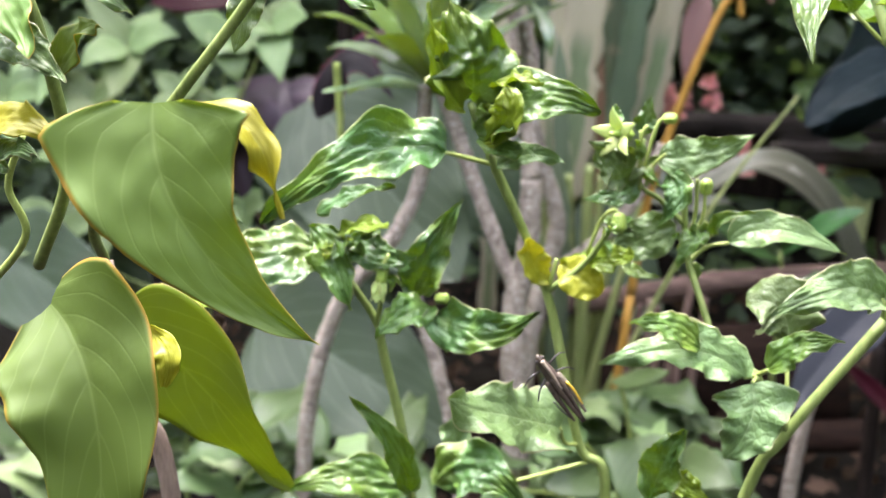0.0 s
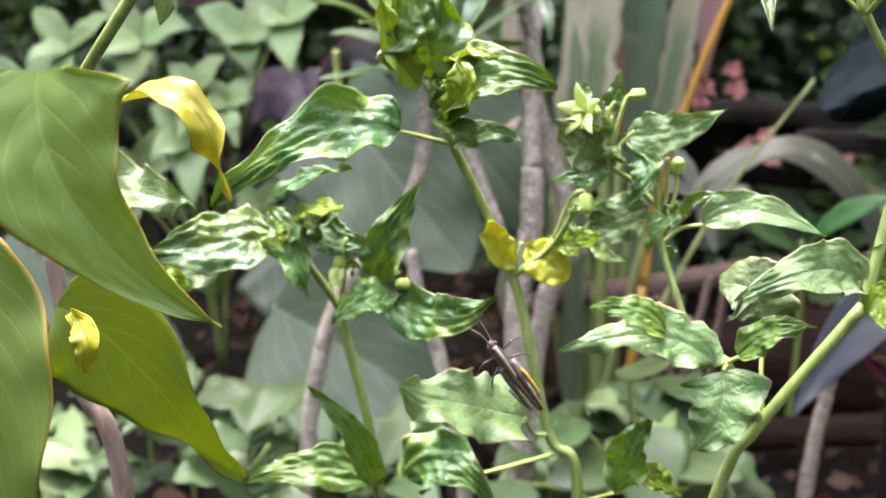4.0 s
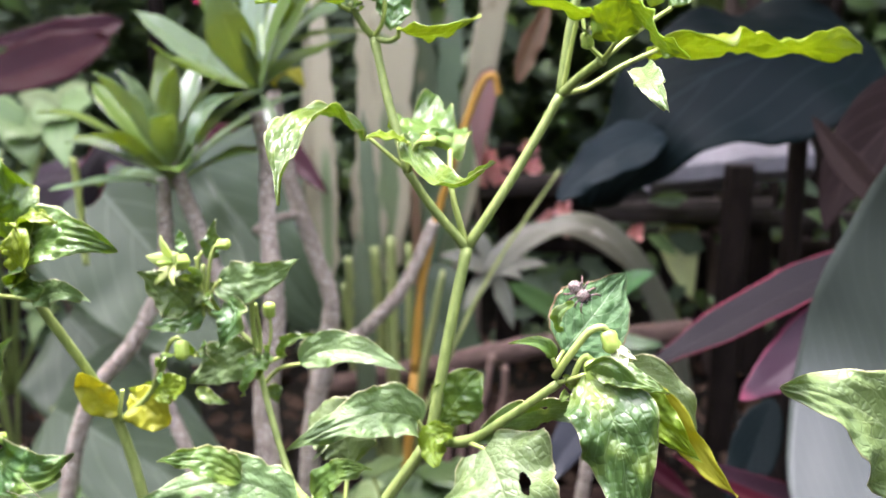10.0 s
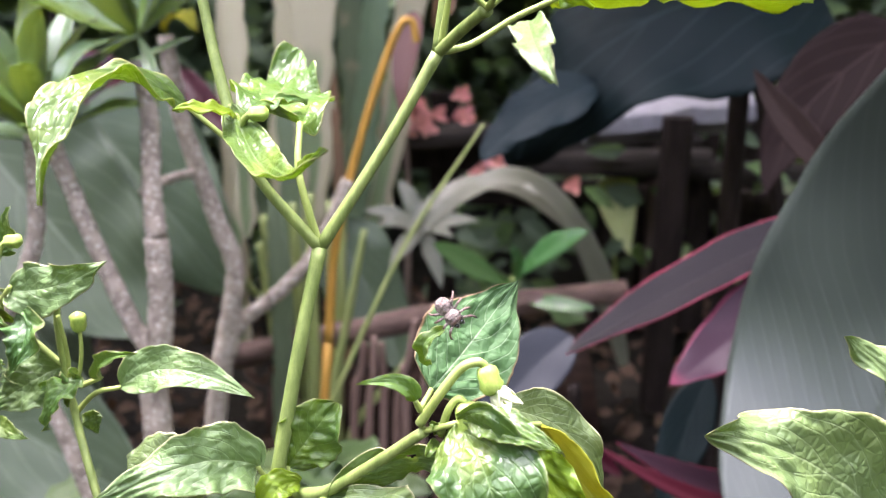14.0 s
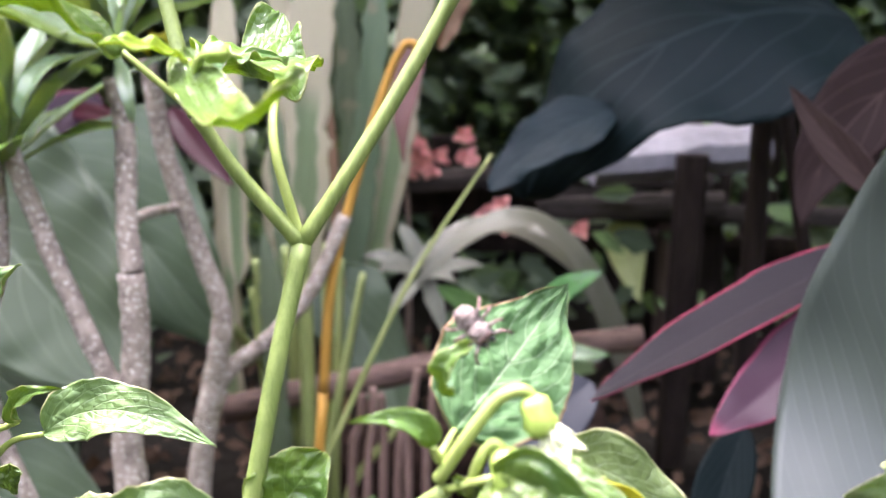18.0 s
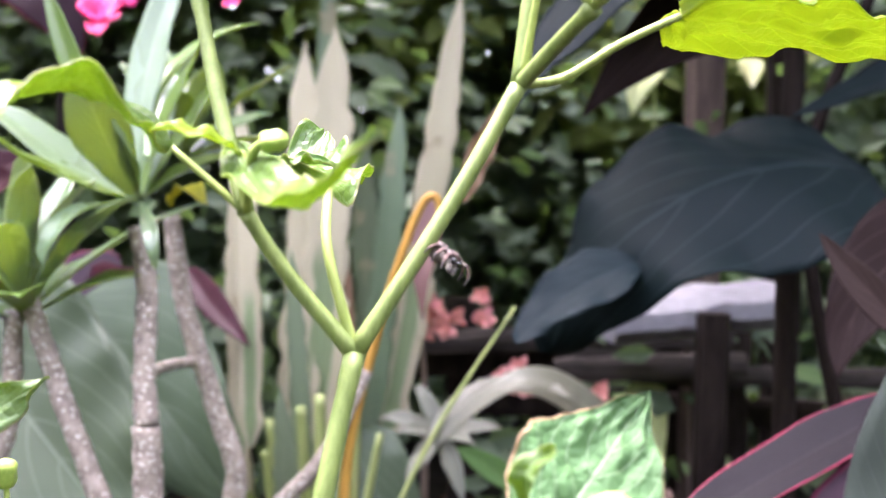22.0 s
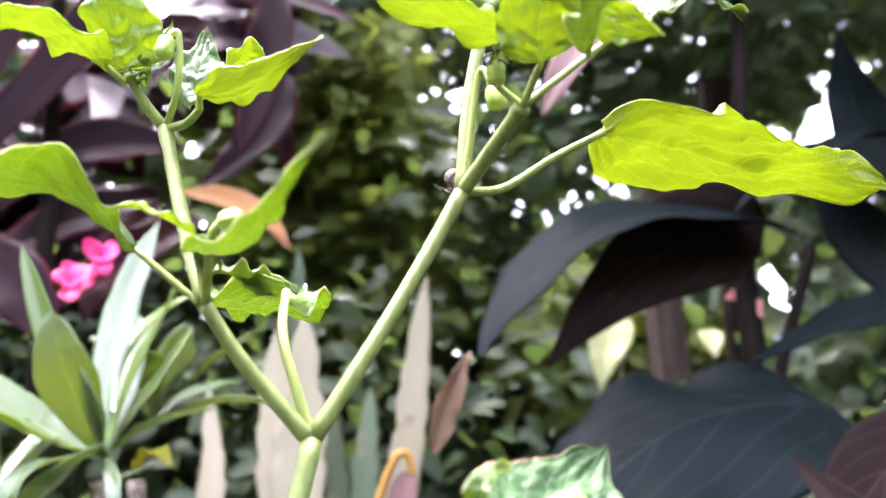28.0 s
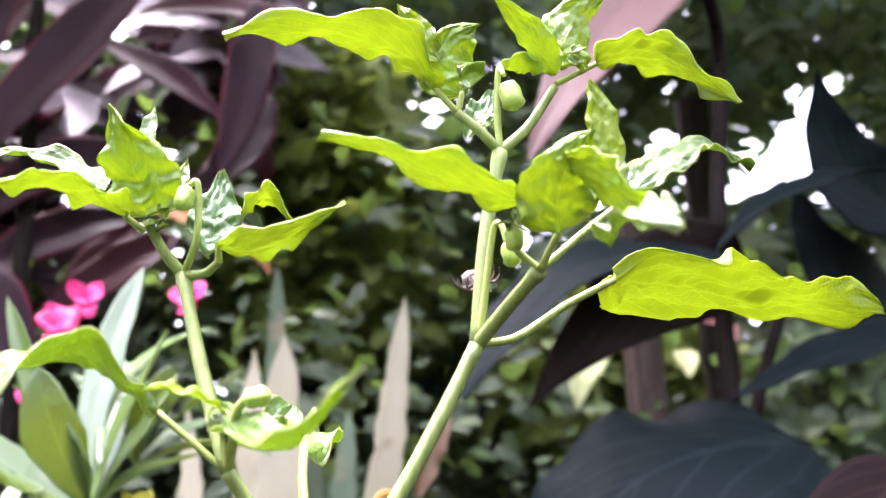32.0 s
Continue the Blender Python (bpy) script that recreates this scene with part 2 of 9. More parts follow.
# lighter teal copy of the big dark leaf, with the light put into its colour
M_LITLOBE = leaf_mat("big_leaf_dark_lit_tone", (0.008, 0.015, 0.017), (0.024, 0.034, 0.037), (0.04, 0.06, 0.04), see=0.06, rough=0.55, spec=0.09, veins=5, mottle=0.6, grain=24.0, vein_w=0.03, slant=0.7)
M_BIGDARK = leaf_mat("big_leaf_dark", (0.005, 0.010, 0.011), (0.022, 0.032, 0.034), (0.02, 0.03, 0.02), see=0.05, rough=0.56, spec=0.08, veins=5, mottle=0.8, grain=24.0, vein_w=0.03, slant=0.7)
M_BLUEGREY = leaf_mat("blue_grey_leaf", (0.018, 0.021, 0.026), (0.035, 0.04, 0.046), (0.03, 0.035, 0.03), see=0.05, spec=0.15, rough=0.4, veins=9, mottle=0.4, grain=40.0)
M_BIGGREY = leaf_mat("big_leaf_grey", (0.027, 0.036, 0.029), (0.058, 0.067, 0.058), (0.06, 0.09, 0.04), see=0.06, spec=0.5, rough=0.33, veins=26, mottle=0.35, grain=24.0, vein_w=0.05, slant=0.35, vein_mix=0.35)
M_PURPLE = leaf_mat("purple_leaf", (0.075, 0.052, 0.072), (0.12, 0.07, 0.10), (0.12, 0.03, 0.05), see=0.15, spec=0.3, rough=0.4, veins=9, mottle=0.5, grain=40.0)
M_CORDY = leaf_mat("cordyline_leaf", (0.010, 0.0085, 0.010), (0.04, 0.032, 0.036), (0.20, 0.05, 0.07), see=0.07, rough=0.6, spec=0.1, veins=30, mottle=0.4, grain=50.0, edge=((0.26, 0.035, 0.07), 0.955), vein_mix=0.25)
M_CORDY_PINK = leaf_mat("cordyline_pink", (0.028, 0.012, 0.022), (0.06, 0.025, 0.04), (0.12, 0.02, 0.05), see=0.12, rough=0.5, spec=0.2, veins=30, mottle=0.5, grain=50.0, edge=((0.13, 0.024, 0.05), 0.86), vein_mix=0.25)
M_CORDY_DARK = leaf_mat("cordyline_dark", (0.026, 0.012, 0.018), (0.045, 0.024, 0.032), (0.12, 0.02, 0.035), see=0.2, spec=0.07, rough=0.5, veins=30, mottle=0.5, grain=50.0, edge=((0.22, 0.02, 0.045), 0.94), vein_mix=0.25)
M_MAROON = leaf_mat("maroon_leaf", (0.058, 0.017, 0.026), (0.10, 0.036, 0.05), (0.30, 0.06, 0.09), see=0.32, spec=0.07, rough=0.45, veins=24, mottle=0.5, grain=45.0, vein_mix=0.3)
M_REDDARK = leaf_mat("dark_red_leaf", (0.048, 0.006, 0.012), (0.08, 0.02, 0.026), (0.16, 0.016, 0.026), see=0.22, spec=0.2, rough=0.4, veins=14, mottle=0.6, grain=40.0)
M_BROWNRED = leaf_mat("brownish_red_leaf", (0.16, 0.075, 0.065), (0.24, 0.13, 0.12), (0.42, 0.16, 0.12), see=0.3, rough=0.5, veins=12, mottle=0.5, grain=30.0)
M_SHRUB = leaf_mat("shrub_leaf", (0.22, 0.31, 0.125), (0.38, 0.46, 0.25), (0.40, 0.55, 0.10), see=0.32, rough=0.45, veins=7, mottle=0.4, grain=60.0, vein_mix=0.5)
M_HERB = leaf_mat("herb_leaf", (0.062, 0.105, 0.034), (0.19, 0.26, 0.10), (0.30, 0.46, 0.08), see=0.3, rough=0.5, veins=7, mottle=0.5, grain=60.0, vein_mix=0.5)
M_CACTUS = leaf_mat("lobed_stem_pale", (0.24, 0.33, 0.17), (0.30, 0.40, 0.22), (0.55, 0.55, 0.25), see=0.2, rough=0.55, veins=9, mottle=0.5, grain=40.0, edge=((0.56, 0.51, 0.35), 0.40), spot=((0.34, 0.26, 0.16), 0.66))
M_CACTUS_GREEN = leaf_mat("lobed_stem_green", (0.16, 0.22, 0.13), (0.28, 0.33, 0.2), (0.3, 0.4, 0.12), see=0.2, rough=0.5, veins=9, mottle=0.6, grain=40.0, spot=((0.36, 0.32, 0.2), 0.62))
M_CANE = rough_mat("cane_green", (0.20, 0.26, 0.08), (0.36, 0.40, 0.15), 30.0, 0.5, 0.3, 0.001, stretch=(4, 4, 0.3))
M_ORANGE = rough_mat("dry_orange_stem", (0.30, 0.16, 0.02), (0.50, 0.27, 0.05), 40.0, 0.6, 0.4, 0.001, stretch=(4, 4, 0.5))
M_DRY = leaf_mat("dry_leaf", (0.21, 0.13, 0.075), (0.30, 0.20, 0.12), (0.5, 0.25, 0.14), see=0.25, rough=0.7, veins=9, mottle=0.7, grain=60.0)
M_BROMEL = leaf_mat("arching_leaf_grey", (0.13, 0.13, 0.095), (0.19, 0.185, 0.14), (0.3, 0.3, 0.15), see=0.15, rough=0.4, veins=30, mottle=0.5, grain=50.0, spot=((0.5, 0.48, 0.42), 0.66), vein_mix=0.3)
M_STARPALE = leaf_mat("pale_star_leaf", (0.16, 0.17, 0.13), (0.34, 0.35, 0.29), (0.5, 0.5, 0.3), see=0.2, rough=0.6, veins=16, mottle=0.4, grain=60.0)
M_BRIGHTGREEN = leaf_mat("glossy_green_leaf", (0.07, 0.17, 0.05), (0.16, 0.26, 0.10), (0.2, 0.4, 0.05), see=0.2, rough=0.25, veins=8, mottle=0.4, grain=50.0)
# weathered wood, its colour lowered to include the deep shade round the fence
M_WOOD = rough_mat("weathered_wood", (0.012, 0.010, 0.009), (0.062, 0.052, 0.046), 8.0, 0.85, 0.8, 0.004, stretch=(1.2, 9, 9), spec=0.12)
M_POST = rough_mat("brown_post", (0.035, 0.025, 0.021), (0.11, 0.08, 0.068), 9.0, 0.85, 0.8, 0.004, stretch=(6, 6, 1), spec=0.15)
# near-black wood colour with shade painted in, for rear planks, posts and stalks
M_SHADEWOOD = rough_mat("wood_darkened_for_shade", (0.006, 0.0045, 0.004), (0.026, 0.019, 0.016), 9.0, 0.85, 0.8, 0.004, stretch=(6, 6, 1), spec=0.1)
M_POLE = rough_mat("peeling_pole", (0.05, 0.030, 0.024), (0.18, 0.115, 0.092), 30.0, 0.8, 0.8, 0.003, stretch=(1.0, 5, 5))
# log and soil: the deep shade under the plants is put into both colours
M_LOG = rough_mat("reddish_log_darkened_for_shade", (0.006, 0.004, 0.0035), (0.038, 0.021, 0.015), 14.0, 0.85, 0.8, 0.004, stretch=(0.8, 6, 6), spec=0.1)
M_SOIL = rough_mat("soil_darkened_for_shade", (0.003, 0.0024, 0.002), (0.011, 0.009, 0.0065), 9.0, 0.9, 1.0, 0.02, spec=0.1)
M_STONE = rough_mat("pale_board", (0.15, 0.145, 0.16), (0.26, 0.25, 0.275), 12.0, 0.7, 0.3, 0.003)
M_PINK = leaf_mat("pink_petal", (0.72, 0.04, 0.22), (0.8, 0.1, 0.3), (0.9, 0.08, 0.3), see=0.35, rough=0.5, mottle=0.3)
M_CORAL = leaf_mat("coral_petal", (0.62, 0.28, 0.25), (0.75, 0.5, 0.46), (0.75, 0.35, 0.3), see=0.35, rough=0.5, mottle=0.4)
M_FAR = leaf_mat("far_foliage", (0.075, 0.108, 0.072), (0.12, 0.15, 0.11), (0.18, 0.30, 0.06), see=0.3, spec=0.15, rough=0.7, veins=6, mottle=0.6, grain=12.0)
# far foliage in a lighter, yellower colour that carries the sunlight
M_FAR_SUNTONE = leaf_mat("far_foliage_sunlit_tone", (0.14, 0.19, 0.06), (0.20, 0.25, 0.09), (0.40, 0.48, 0.08), see=0.35, spec=0.12, rough=0.7, veins=6, mottle=0.6, grain=12.0)
M_HEDGE = leaf_mat("hedge_leaf", (0.112, 0.146, 0.090), (0.20, 0.24, 0.16), (0.24, 0.36, 0.07), see=0.3, spec=0.15, rough=0.7, veins=6, mottle=0.6, grain=12.0)
M_STICKLEAF = leaf_mat("withered_leaf", (0.07, 0.045, 0.03), (0.12, 0.08, 0.055), (0.15, 0.08, 0.04), see=0.15, rough=0.8, veins=9, mottle=0.7, grain=60.0, spec=0.15)
M_STICK = rough_mat("dry_stick", (0.09, 0.055, 0.04), (0.26, 0.17, 0.14), 30.0, 0.75, 0.5, 0.001, stretch=(4, 4, 0.5))
# very pale base colour imitates sun flecks on leaves that stand in shadow
M_SUNFLECK = leaf_mat("lime_leaf_sunfleck_tone", (0.62, 0.65, 0.30), (0.70, 0.72, 0.42), (0.5, 0.56, 0.10), see=0.3, rough=0.5, veins=8, mottle=0.6, grain=50.0)
# near-black brown with shade in the colour, for an underside and two whole leaves
M_SHADELEAF = leaf_mat("brown_leaf_darkened_for_shade", (0.016, 0.010, 0.009), (0.05, 0.032, 0.028), (0.05, 0.03, 0.02), see=0.1, rough=0.6, veins=5, mottle=0.5, grain=24.0, spec=0.05)
M_DRYORANGE = leaf_mat("dry_orange_leaf", (0.42, 0.19, 0.05), (0.5, 0.28, 0.1), (0.6, 0.28, 0.06), see=0.3, rough=0.6, veins=12, mottle=0.6, grain=50.0)


CHILI_LEAVES = (M_CHILI, M_CHILI_PALE, M_CHILI_DARK, M_CHILI_LIME, M_CHILI_SILVER)


# ---- builders ----
def part(name, bm, material, parent=None, label=""):
    me = bpy.data.meshes.new(name)
    bm.to_mesh(me)
    bm.free()
    for f in me.polygons:
        f.use_smooth = True
    me.materials.append(material)
    ob = new(name, me)
    ob.parent = parent
    if label:
        tagged(ob, label)
    return ob


def thing(name, base, label, category, group="", kind=""):
    ob = new(name)
    ob.location = base
    ob.empty_display_size = 0.02
    tagged(ob, label, category, group, kind)
    bpy.context.view_layer.update()
    return ob


def under(ob, parent):
    """Parents ob, built in world coordinates, without moving it."""
    ob.parent = parent
    ob.matrix_parent_inverse = Matrix.Translation(parent_origin(parent)).inverted()
    return ob


def parent_origin(ob):
    """Where a thing stands; its parts are built in world coordinates, so their own origin is the world's."""
    return ob.location if ob.parent is None else Vector((0, 0, 0))


def curve_points(points, per=8):
    """Catmull-Rom through the points."""
    ps = [Vector(p) for p in points]
    if len(ps) == 2:
        return [ps[0].lerp(ps[1], i / per) for i in range(per + 1)]
    ps = [ps[0] * 2 - ps[1]] + ps + [ps[-1] * 2 - ps[-2]]
    out = []
    for i in range(1, len(ps) - 2):
        a, b, c, d = ps[i - 1:i + 3]
        for k in range(per):
            s = k / per
            out.append(0.5 * (2 * b + (c - a) * s + (2 * a - 5 * b + 4 * c - d) * s * s + (3 * b - a - 3 * c + d) * s ** 3))
    return out + [ps[-2]]


def tube_bm(bm, points, r0, r1, sides=10, per=8, knobs=0.0, ridge=0.0, seed=0.0, swell=()):
    line = curve_points(points, per)
    n = len(line)
    rings, side = [], Vector((0.3, -1, 0.2))
    for i, p in enumerate(line):
        d = (line[min(i + 1, n - 1)] - line[max(i - 1, 0)]).normalized()
        side = (side - d * side.dot(d)).normalized()
        up = d.cross(side)
        r = r0 + (r1 - r0) * i / (n - 1)
        for at, amount in swell:
            r *= 1 + amount * math.exp(-((i / (n - 1) - at) * 16) ** 2)
        ring = []
        for k in range(sides):
            a = 2 * math.pi * k / sides
            rr = r * (1 + ridge * math.cos(a * 4) + knobs * noise.noise((p.x / (r * 2) + math.cos(a) + seed, p.y / (r * 2) + math.sin(a), p.z / (r * 2))))
            ring.append(bm.verts.new(p + side * math.cos(a) * rr + up * math.sin(a) * rr))
        rings.append(ring)
    for a, b in zip(rings, rings[1:]):
        for k in range(sides):
            bm.faces.new((a[k], a[(k + 1) % sides], b[(k + 1) % sides], b[k]))
    bm.faces.new(rings[0][::-1])
    bm.faces.new(rings[-1])


def tube(name, parent, points, r0, r1, material, label="", **kw):
    """A tapering stem, trunk or stalk through the points, as a part."""
    bm = bmesh.new()
    tube_bm(bm, points, r0, r1, **kw)
    return under(part(name, bm, material, None, label), parent)


PROFILES = {
    "ovate": lambda v: (math.sin(math.pi * min(1, v ** 0.62)) ** 0.85) * (1 - 0.25 * v),
    "acute": lambda v: (math.sin(math.pi * min(1, v ** 0.70)) ** 0.9) * (1 - 0.15 * v),
    "heart": lambda v: (min(1, (v + 0.03) * 5.5) ** 0.6) * (1 - v ** 2.2) ** 0.75,
    "round": lambda v: math.sin(math.pi * min(1, (v * 0.96 + 0.02))) ** 0.6,
    "ellipse": lambda v: max(0.02, math.sin(math.pi * v)) ** 0.55,
    "hat": lambda v: min(1, (v + 0.02) * 9.0) ** 0.7 * (1 - v) ** 1.1,
    "square": lambda v: min(1, v * 4.0) ** 0.7 * min(1, (1.03 - v) * 1.9) ** 0.8,
    "drip": lambda v: min(1, (v + 0.03) * 5.5) ** 0.6 * (1 - v) ** 0.8,
    "hump": lambda v: min(1, v * 5.0) ** 0.7 * (1 - v) ** 0.55,
    "blunt": lambda v: min(1, v * 3.2) ** 0.6 * (1 - v ** 14) ** 0.5,
    "kite": lambda v: min(1, 0.5 + 1.3 * v) * min(1, v * 14) ** 0.5 * min(1, (1.0 - v) * 2.0) ** 0.9,
    "strap": lambda v: min(1, v * 4 + 0.35) * (1 - v ** 5) ** 0.8,
    "lance": lambda v: math.sin(math.pi * min(1, v ** 0.8)) ** 0.75,
    "spat": lambda v: (0.16 + 0.84 * math.sin(math.pi * 0.5 * min(1, v * 1.45)) ** 1.6) * (1 - v ** 3.4) ** 0.75,
    "notch": lambda v: (1 - v ** 8) * (0.72 + 0.28 * abs(math.sin(math.pi * (8.5 * v ** 1.2 + 0.3 * math.sin(v * 17)))) ** 0.6) * min(1, v * 9 + 0.3),
}


def leaf_bm(bm, base, mid, tip, width, face=(0, -1, 0.4), cup=12, wave=0.09, pucker=0.028, twist=0, curl=0, profile="ovate",
            nu=16, nv=30, seed=0.0, thick=0.00035, lobes=0.15, holes=(), tipcurl=None, roll=0.0):
    """A blade along a bent midrib. width in metres; face: the way its upper side looks; cup: degrees that each half is raised;
    wave and pucker: margin waves and blisters, as a share of the width; twist: degrees along it; curl: degrees the margins roll."""
    b, m, t = Vector(base), Vector(mid), Vector(tip)
    ctl = 2 * m - 0.5 * (b + t)
    uvl = bm.loops.layers.uv.verify()
    prof = PROFILES[profile]
    fc = Vector(face).normalized()
    tipcurl = tipcurl if tipcurl is not None else 0.35 * math.sin(seed * 2.1)
    length = (m - b).length + (t - m).length
    tops, lows = [], []
    for j in range(nv + 1):
        v = j / nv
        p = b * (1 - v) ** 2 + ctl * 2 * v * (1 - v) + t * v * v
        d = ((ctl - b) * (1 - v) + (t - ctl) * v).normalized()
        s = d.cross(fc)
        if s.length < 1e-4:
            s = d.cross(Vector((0.1, 0.2, 1)))
        s.normalize()
        nn = s.cross(d).normalized()
        ro = Matrix.Rotation(radians(twist * (v - 0.3)), 3, d)
        s, nn = ro @ s, ro @ nn
        w = max(prof(min(0.999, max(0.001, v))), 0.012) * width * 0.5
        rt, rl = [], []
        for i in range(nu + 1):
            u = 2 * i / nu - 1
            au, sg = abs(u), (1 if u >= 0 else -1)
            ww = w * (1 + lobes * (noise.noise((v * 6.0 + seed, sg * 7.3 + seed, 3.1)) + 0.4 * noise.noise((v * 19.0 + seed, sg * 5.0, 1.7))))
            ang = radians(cup) * sg
            bend = radians(curl + roll * (noise.noise((v * 3.4 + seed, sg * 4.7, seed * 1.3)) + 0.5 * noise.noise((v * 8.0 + seed, sg * 2.7, 6.0)))) * au
            lat = ww * au * math.cos(radians(cup) + bend)
            hgt = ww * au * math.sin(radians(cup) + bend)
            vein = abs(math.sin(math.pi * 7 * (v - 0.25 * au ** 1.2 + 0.03 * noise.noise((v * 4, u * 3, seed)))))
            dome = vein ** 0.6 * abs(math.sin(math.pi * (2.3 * au + 0.12))) ** 0.5
            rough_up = 0.6 + 0.9 * noise.noise((v * 3.1 + seed, u * 1.7, seed * 2.3 + 4))
            hgt += width * pucker * (1.6 * (dome - 0.4) * rough_up + 1.3 * noise.noise((v * 5 + seed, u * 2.6, seed * 1.7)) + 0.9 * noise.noise((v * 9 + seed, u * 4.0, seed)) + 0.35 * noise.noise((v * 22 + seed, u * 10.0, seed)))
            hgt += width * wave * au * au * (math.sin(v * 13 + seed * 5 + sg) + 0.7 * math.sin(v * 23 + seed * 3 + 2 * sg) + 1.2 * noise.noise((v * 8, sg * 3.0, seed)))
            hgt += width * tipcurl * max(0.0, v - 0.62) ** 2 * 4
            q = p + s * sg * lat + nn * hgt
            q = q + d * length * 0.012 * noise.noise((v * 9 + seed, sg * 4.0, 9.0)) * au
            rt.append(bm.verts.new(q))
            rl.append(bm.verts.new(q - nn * thick))
        tops.append(rt)
        lows.append(rl)
    def face_of(vs, uvs):
        f = bm.faces.new(vs)
        for lp, (a, c) in zip(f.loops, uvs):
            lp[uvl].uv = (a, c)
    for j in range(nv):
        for i in range(nu):
            um, vm = (i + 0.5) / nu * 2 - 1, (j + 0.5) / nv
            if any(((um - hu) / hr) ** 2 + ((vm - hv) / (hr * 0.5 * width / length * 2)) ** 2 < 1 for hu, hv, hr in holes):
                continue
            q = ((i / nu, j / nv), ((i + 1) / nu, j / nv), ((i + 1) / nu, (j + 1) / nv), (i / nu, (j + 1) / nv))
            face_of((tops[j][i], tops[j][i + 1], tops[j + 1][i + 1], tops[j + 1][i]), q)
            face_of((lows[j][i], lows[j + 1][i], lows[j + 1][i + 1], lows[j][i + 1]), (q[0], q[3], q[2], q[1]))
    for j in range(nv):
        for i in (0, nu):
            q = ((i / nu, j / nv), (i / nu, (j + 1) / nv)) * 2
            vs = (tops[j][i], tops[j + 1][i], lows[j + 1][i], lows[j][i])
            face_of(vs if i == 0 else vs[::-1], (q[0], q[1], q[1], q[0]) if i == 0 else (q[0], q[1], q[1], q[0])[::-1])


def leaf(parent, base, mid, tip, width, material, stalk=None, stalk_r=0.0009, name="leaf", label="", **kw):
    """One leaf as a part of its plant; stalk: the points of its petiole up to the base of the blade, a part of the leaf."""
    bm = bmesh.new()
    if material in CHILI_LEAVES and width > 0.007:
        kw["nu"], kw["nv"] = max(26, kw.get("nu", 0)), max(44, kw.get("nv", 0))
        kw["wave"] = kw.get("wave", 0.09) * 1.1 + 0.01
        kw["lobes"] = kw.get("lobes", 0.15) + 0.03
        kw["pucker"] = kw.get("pucker", 0.028) * 1.3
        kw.setdefault("roll", 30.0)
    kw.setdefault("seed", round((base[0] * 31 + base[1] * 17 + tip[2] * 53) % 9.0, 3))
    leaf_bm(bm, base, mid, tip, width, **kw)
    ob = under(part(name, bm, material, None, label), parent)
    b, m, t = Vector(base), Vector(mid), Vector(tip)
    if stalk:
        tube("petiole", ob, [*stalk, base], stalk_r, stalk_r * 0.8, M_PETIOLE, sides=8, per=6)
    return ob


def bud(parent, at, way, size, name="flower_bud", material=None):
    """A drooping bud: ribbed calyx with teeth and a pointed corolla."""
    size = size * (0.6 if name == "flower_bud" else 1.0)
    at, way = Vector(at), Vector(way).normalized()
    bm = bmesh.new()
    line = [at + way * size * s for s in (0, 0.08, 0.25, 0.5, 0.72, 0.9, 1.0)]
    radii = (0.16, 0.30, 0.36, 0.34, 0.38, 0.26, 0.06)
    side = way.orthogonal().normalized()
    up = way.cross(side)
    rings = []
    for p, r in zip(line, radii):
        rings.append([bm.verts.new(p + (side * math.cos(a) + up * math.sin(a)) * r * size * (1 + 0.10 * math.cos(5 * a))) for a in [2 * math.pi * k / 20 for k in range(20)]])
    for a, b in zip(rings, rings[1:]):
        for k in range(20):
            bm.faces.new((a[k], a[(k + 1) % 20], b[(k + 1) % 20], b[k]))
    bm.faces.new(rings[0][::-1])
    bm.faces.new(rings[-1])
    return under(part(name, bm, material or M_BUD), parent)


def flower(parent, at, way, size, petal_mat, petals=5, flare=1.0):
    """An open chili flower: calyx and five pointed petals."""
    fl = bud(parent, at, way, size * 0.5, "flower_calyx")
    at, way = Vector(at) + Vector(way).normalized() * size * 0.35, Vector(way).normalized()
    side = way.orthogonal().normalized()
    up = way.cross(side)
    for k in range(petals):
        a = 2 * math.pi * k / petals + 0.4
        out = side * math.cos(a) + up * math.sin(a)
        bm = bmesh.new()
        leaf_bm(bm, at, at + out * size * (0.12 + 0.18 * flare) + way * size * (0.45 - 0.2 * flare), at + out * size * (0.10 + 0.52 * flare) + way * size * (0.85 - 0.53 * flare), size * (0.62 - 0.24 * flare), face=tuple(-out * (1.2 - flare) - way * flare), cup=10, wave=0.02, pucker=0.01, profile="ovate", nu=6, nv=8, lobes=0.0)
        under(part("petal", bm, petal_mat), fl)
    tip = Vector(at) + way * size * 0.45
    tube("stamens", fl, [at, tip], size * 0.07, size * 0.05, M_BUD, sides=8, per=3)
    return fl


def box_bm(bm, size, m, bevel=0.0):
    made = bmesh.ops.create_cube(bm, size=1.0, matrix=m @ Matrix.Diagonal((*size, 1)))
    if bevel:
        edges = list({e for v in made["verts"] for e in v.link_edges})
        bmesh.ops.bevel(bm, geom=edges, offset=bevel, segments=2, affect="EDGES")


# ---- chili plant that forks, with the spider ----
chili = thing("chili_plant", (0.09, 0.43, 0.0), "green chili pepper plant with forked stems and puckered leaves", "plant")
tube('stem', chili, [(0.0900, 0.4300, -0.0100), (0.0930, 0.4250, 0.2000), (0.1290, 0.4120, 0.3688), (0.1418, 0.4100, 0.4020), (0.1727, 0.4170, 0.4483)], 0.0024, 0.0021, M_STEM, ridge=0.05, swell=((0.98, 0.1),))
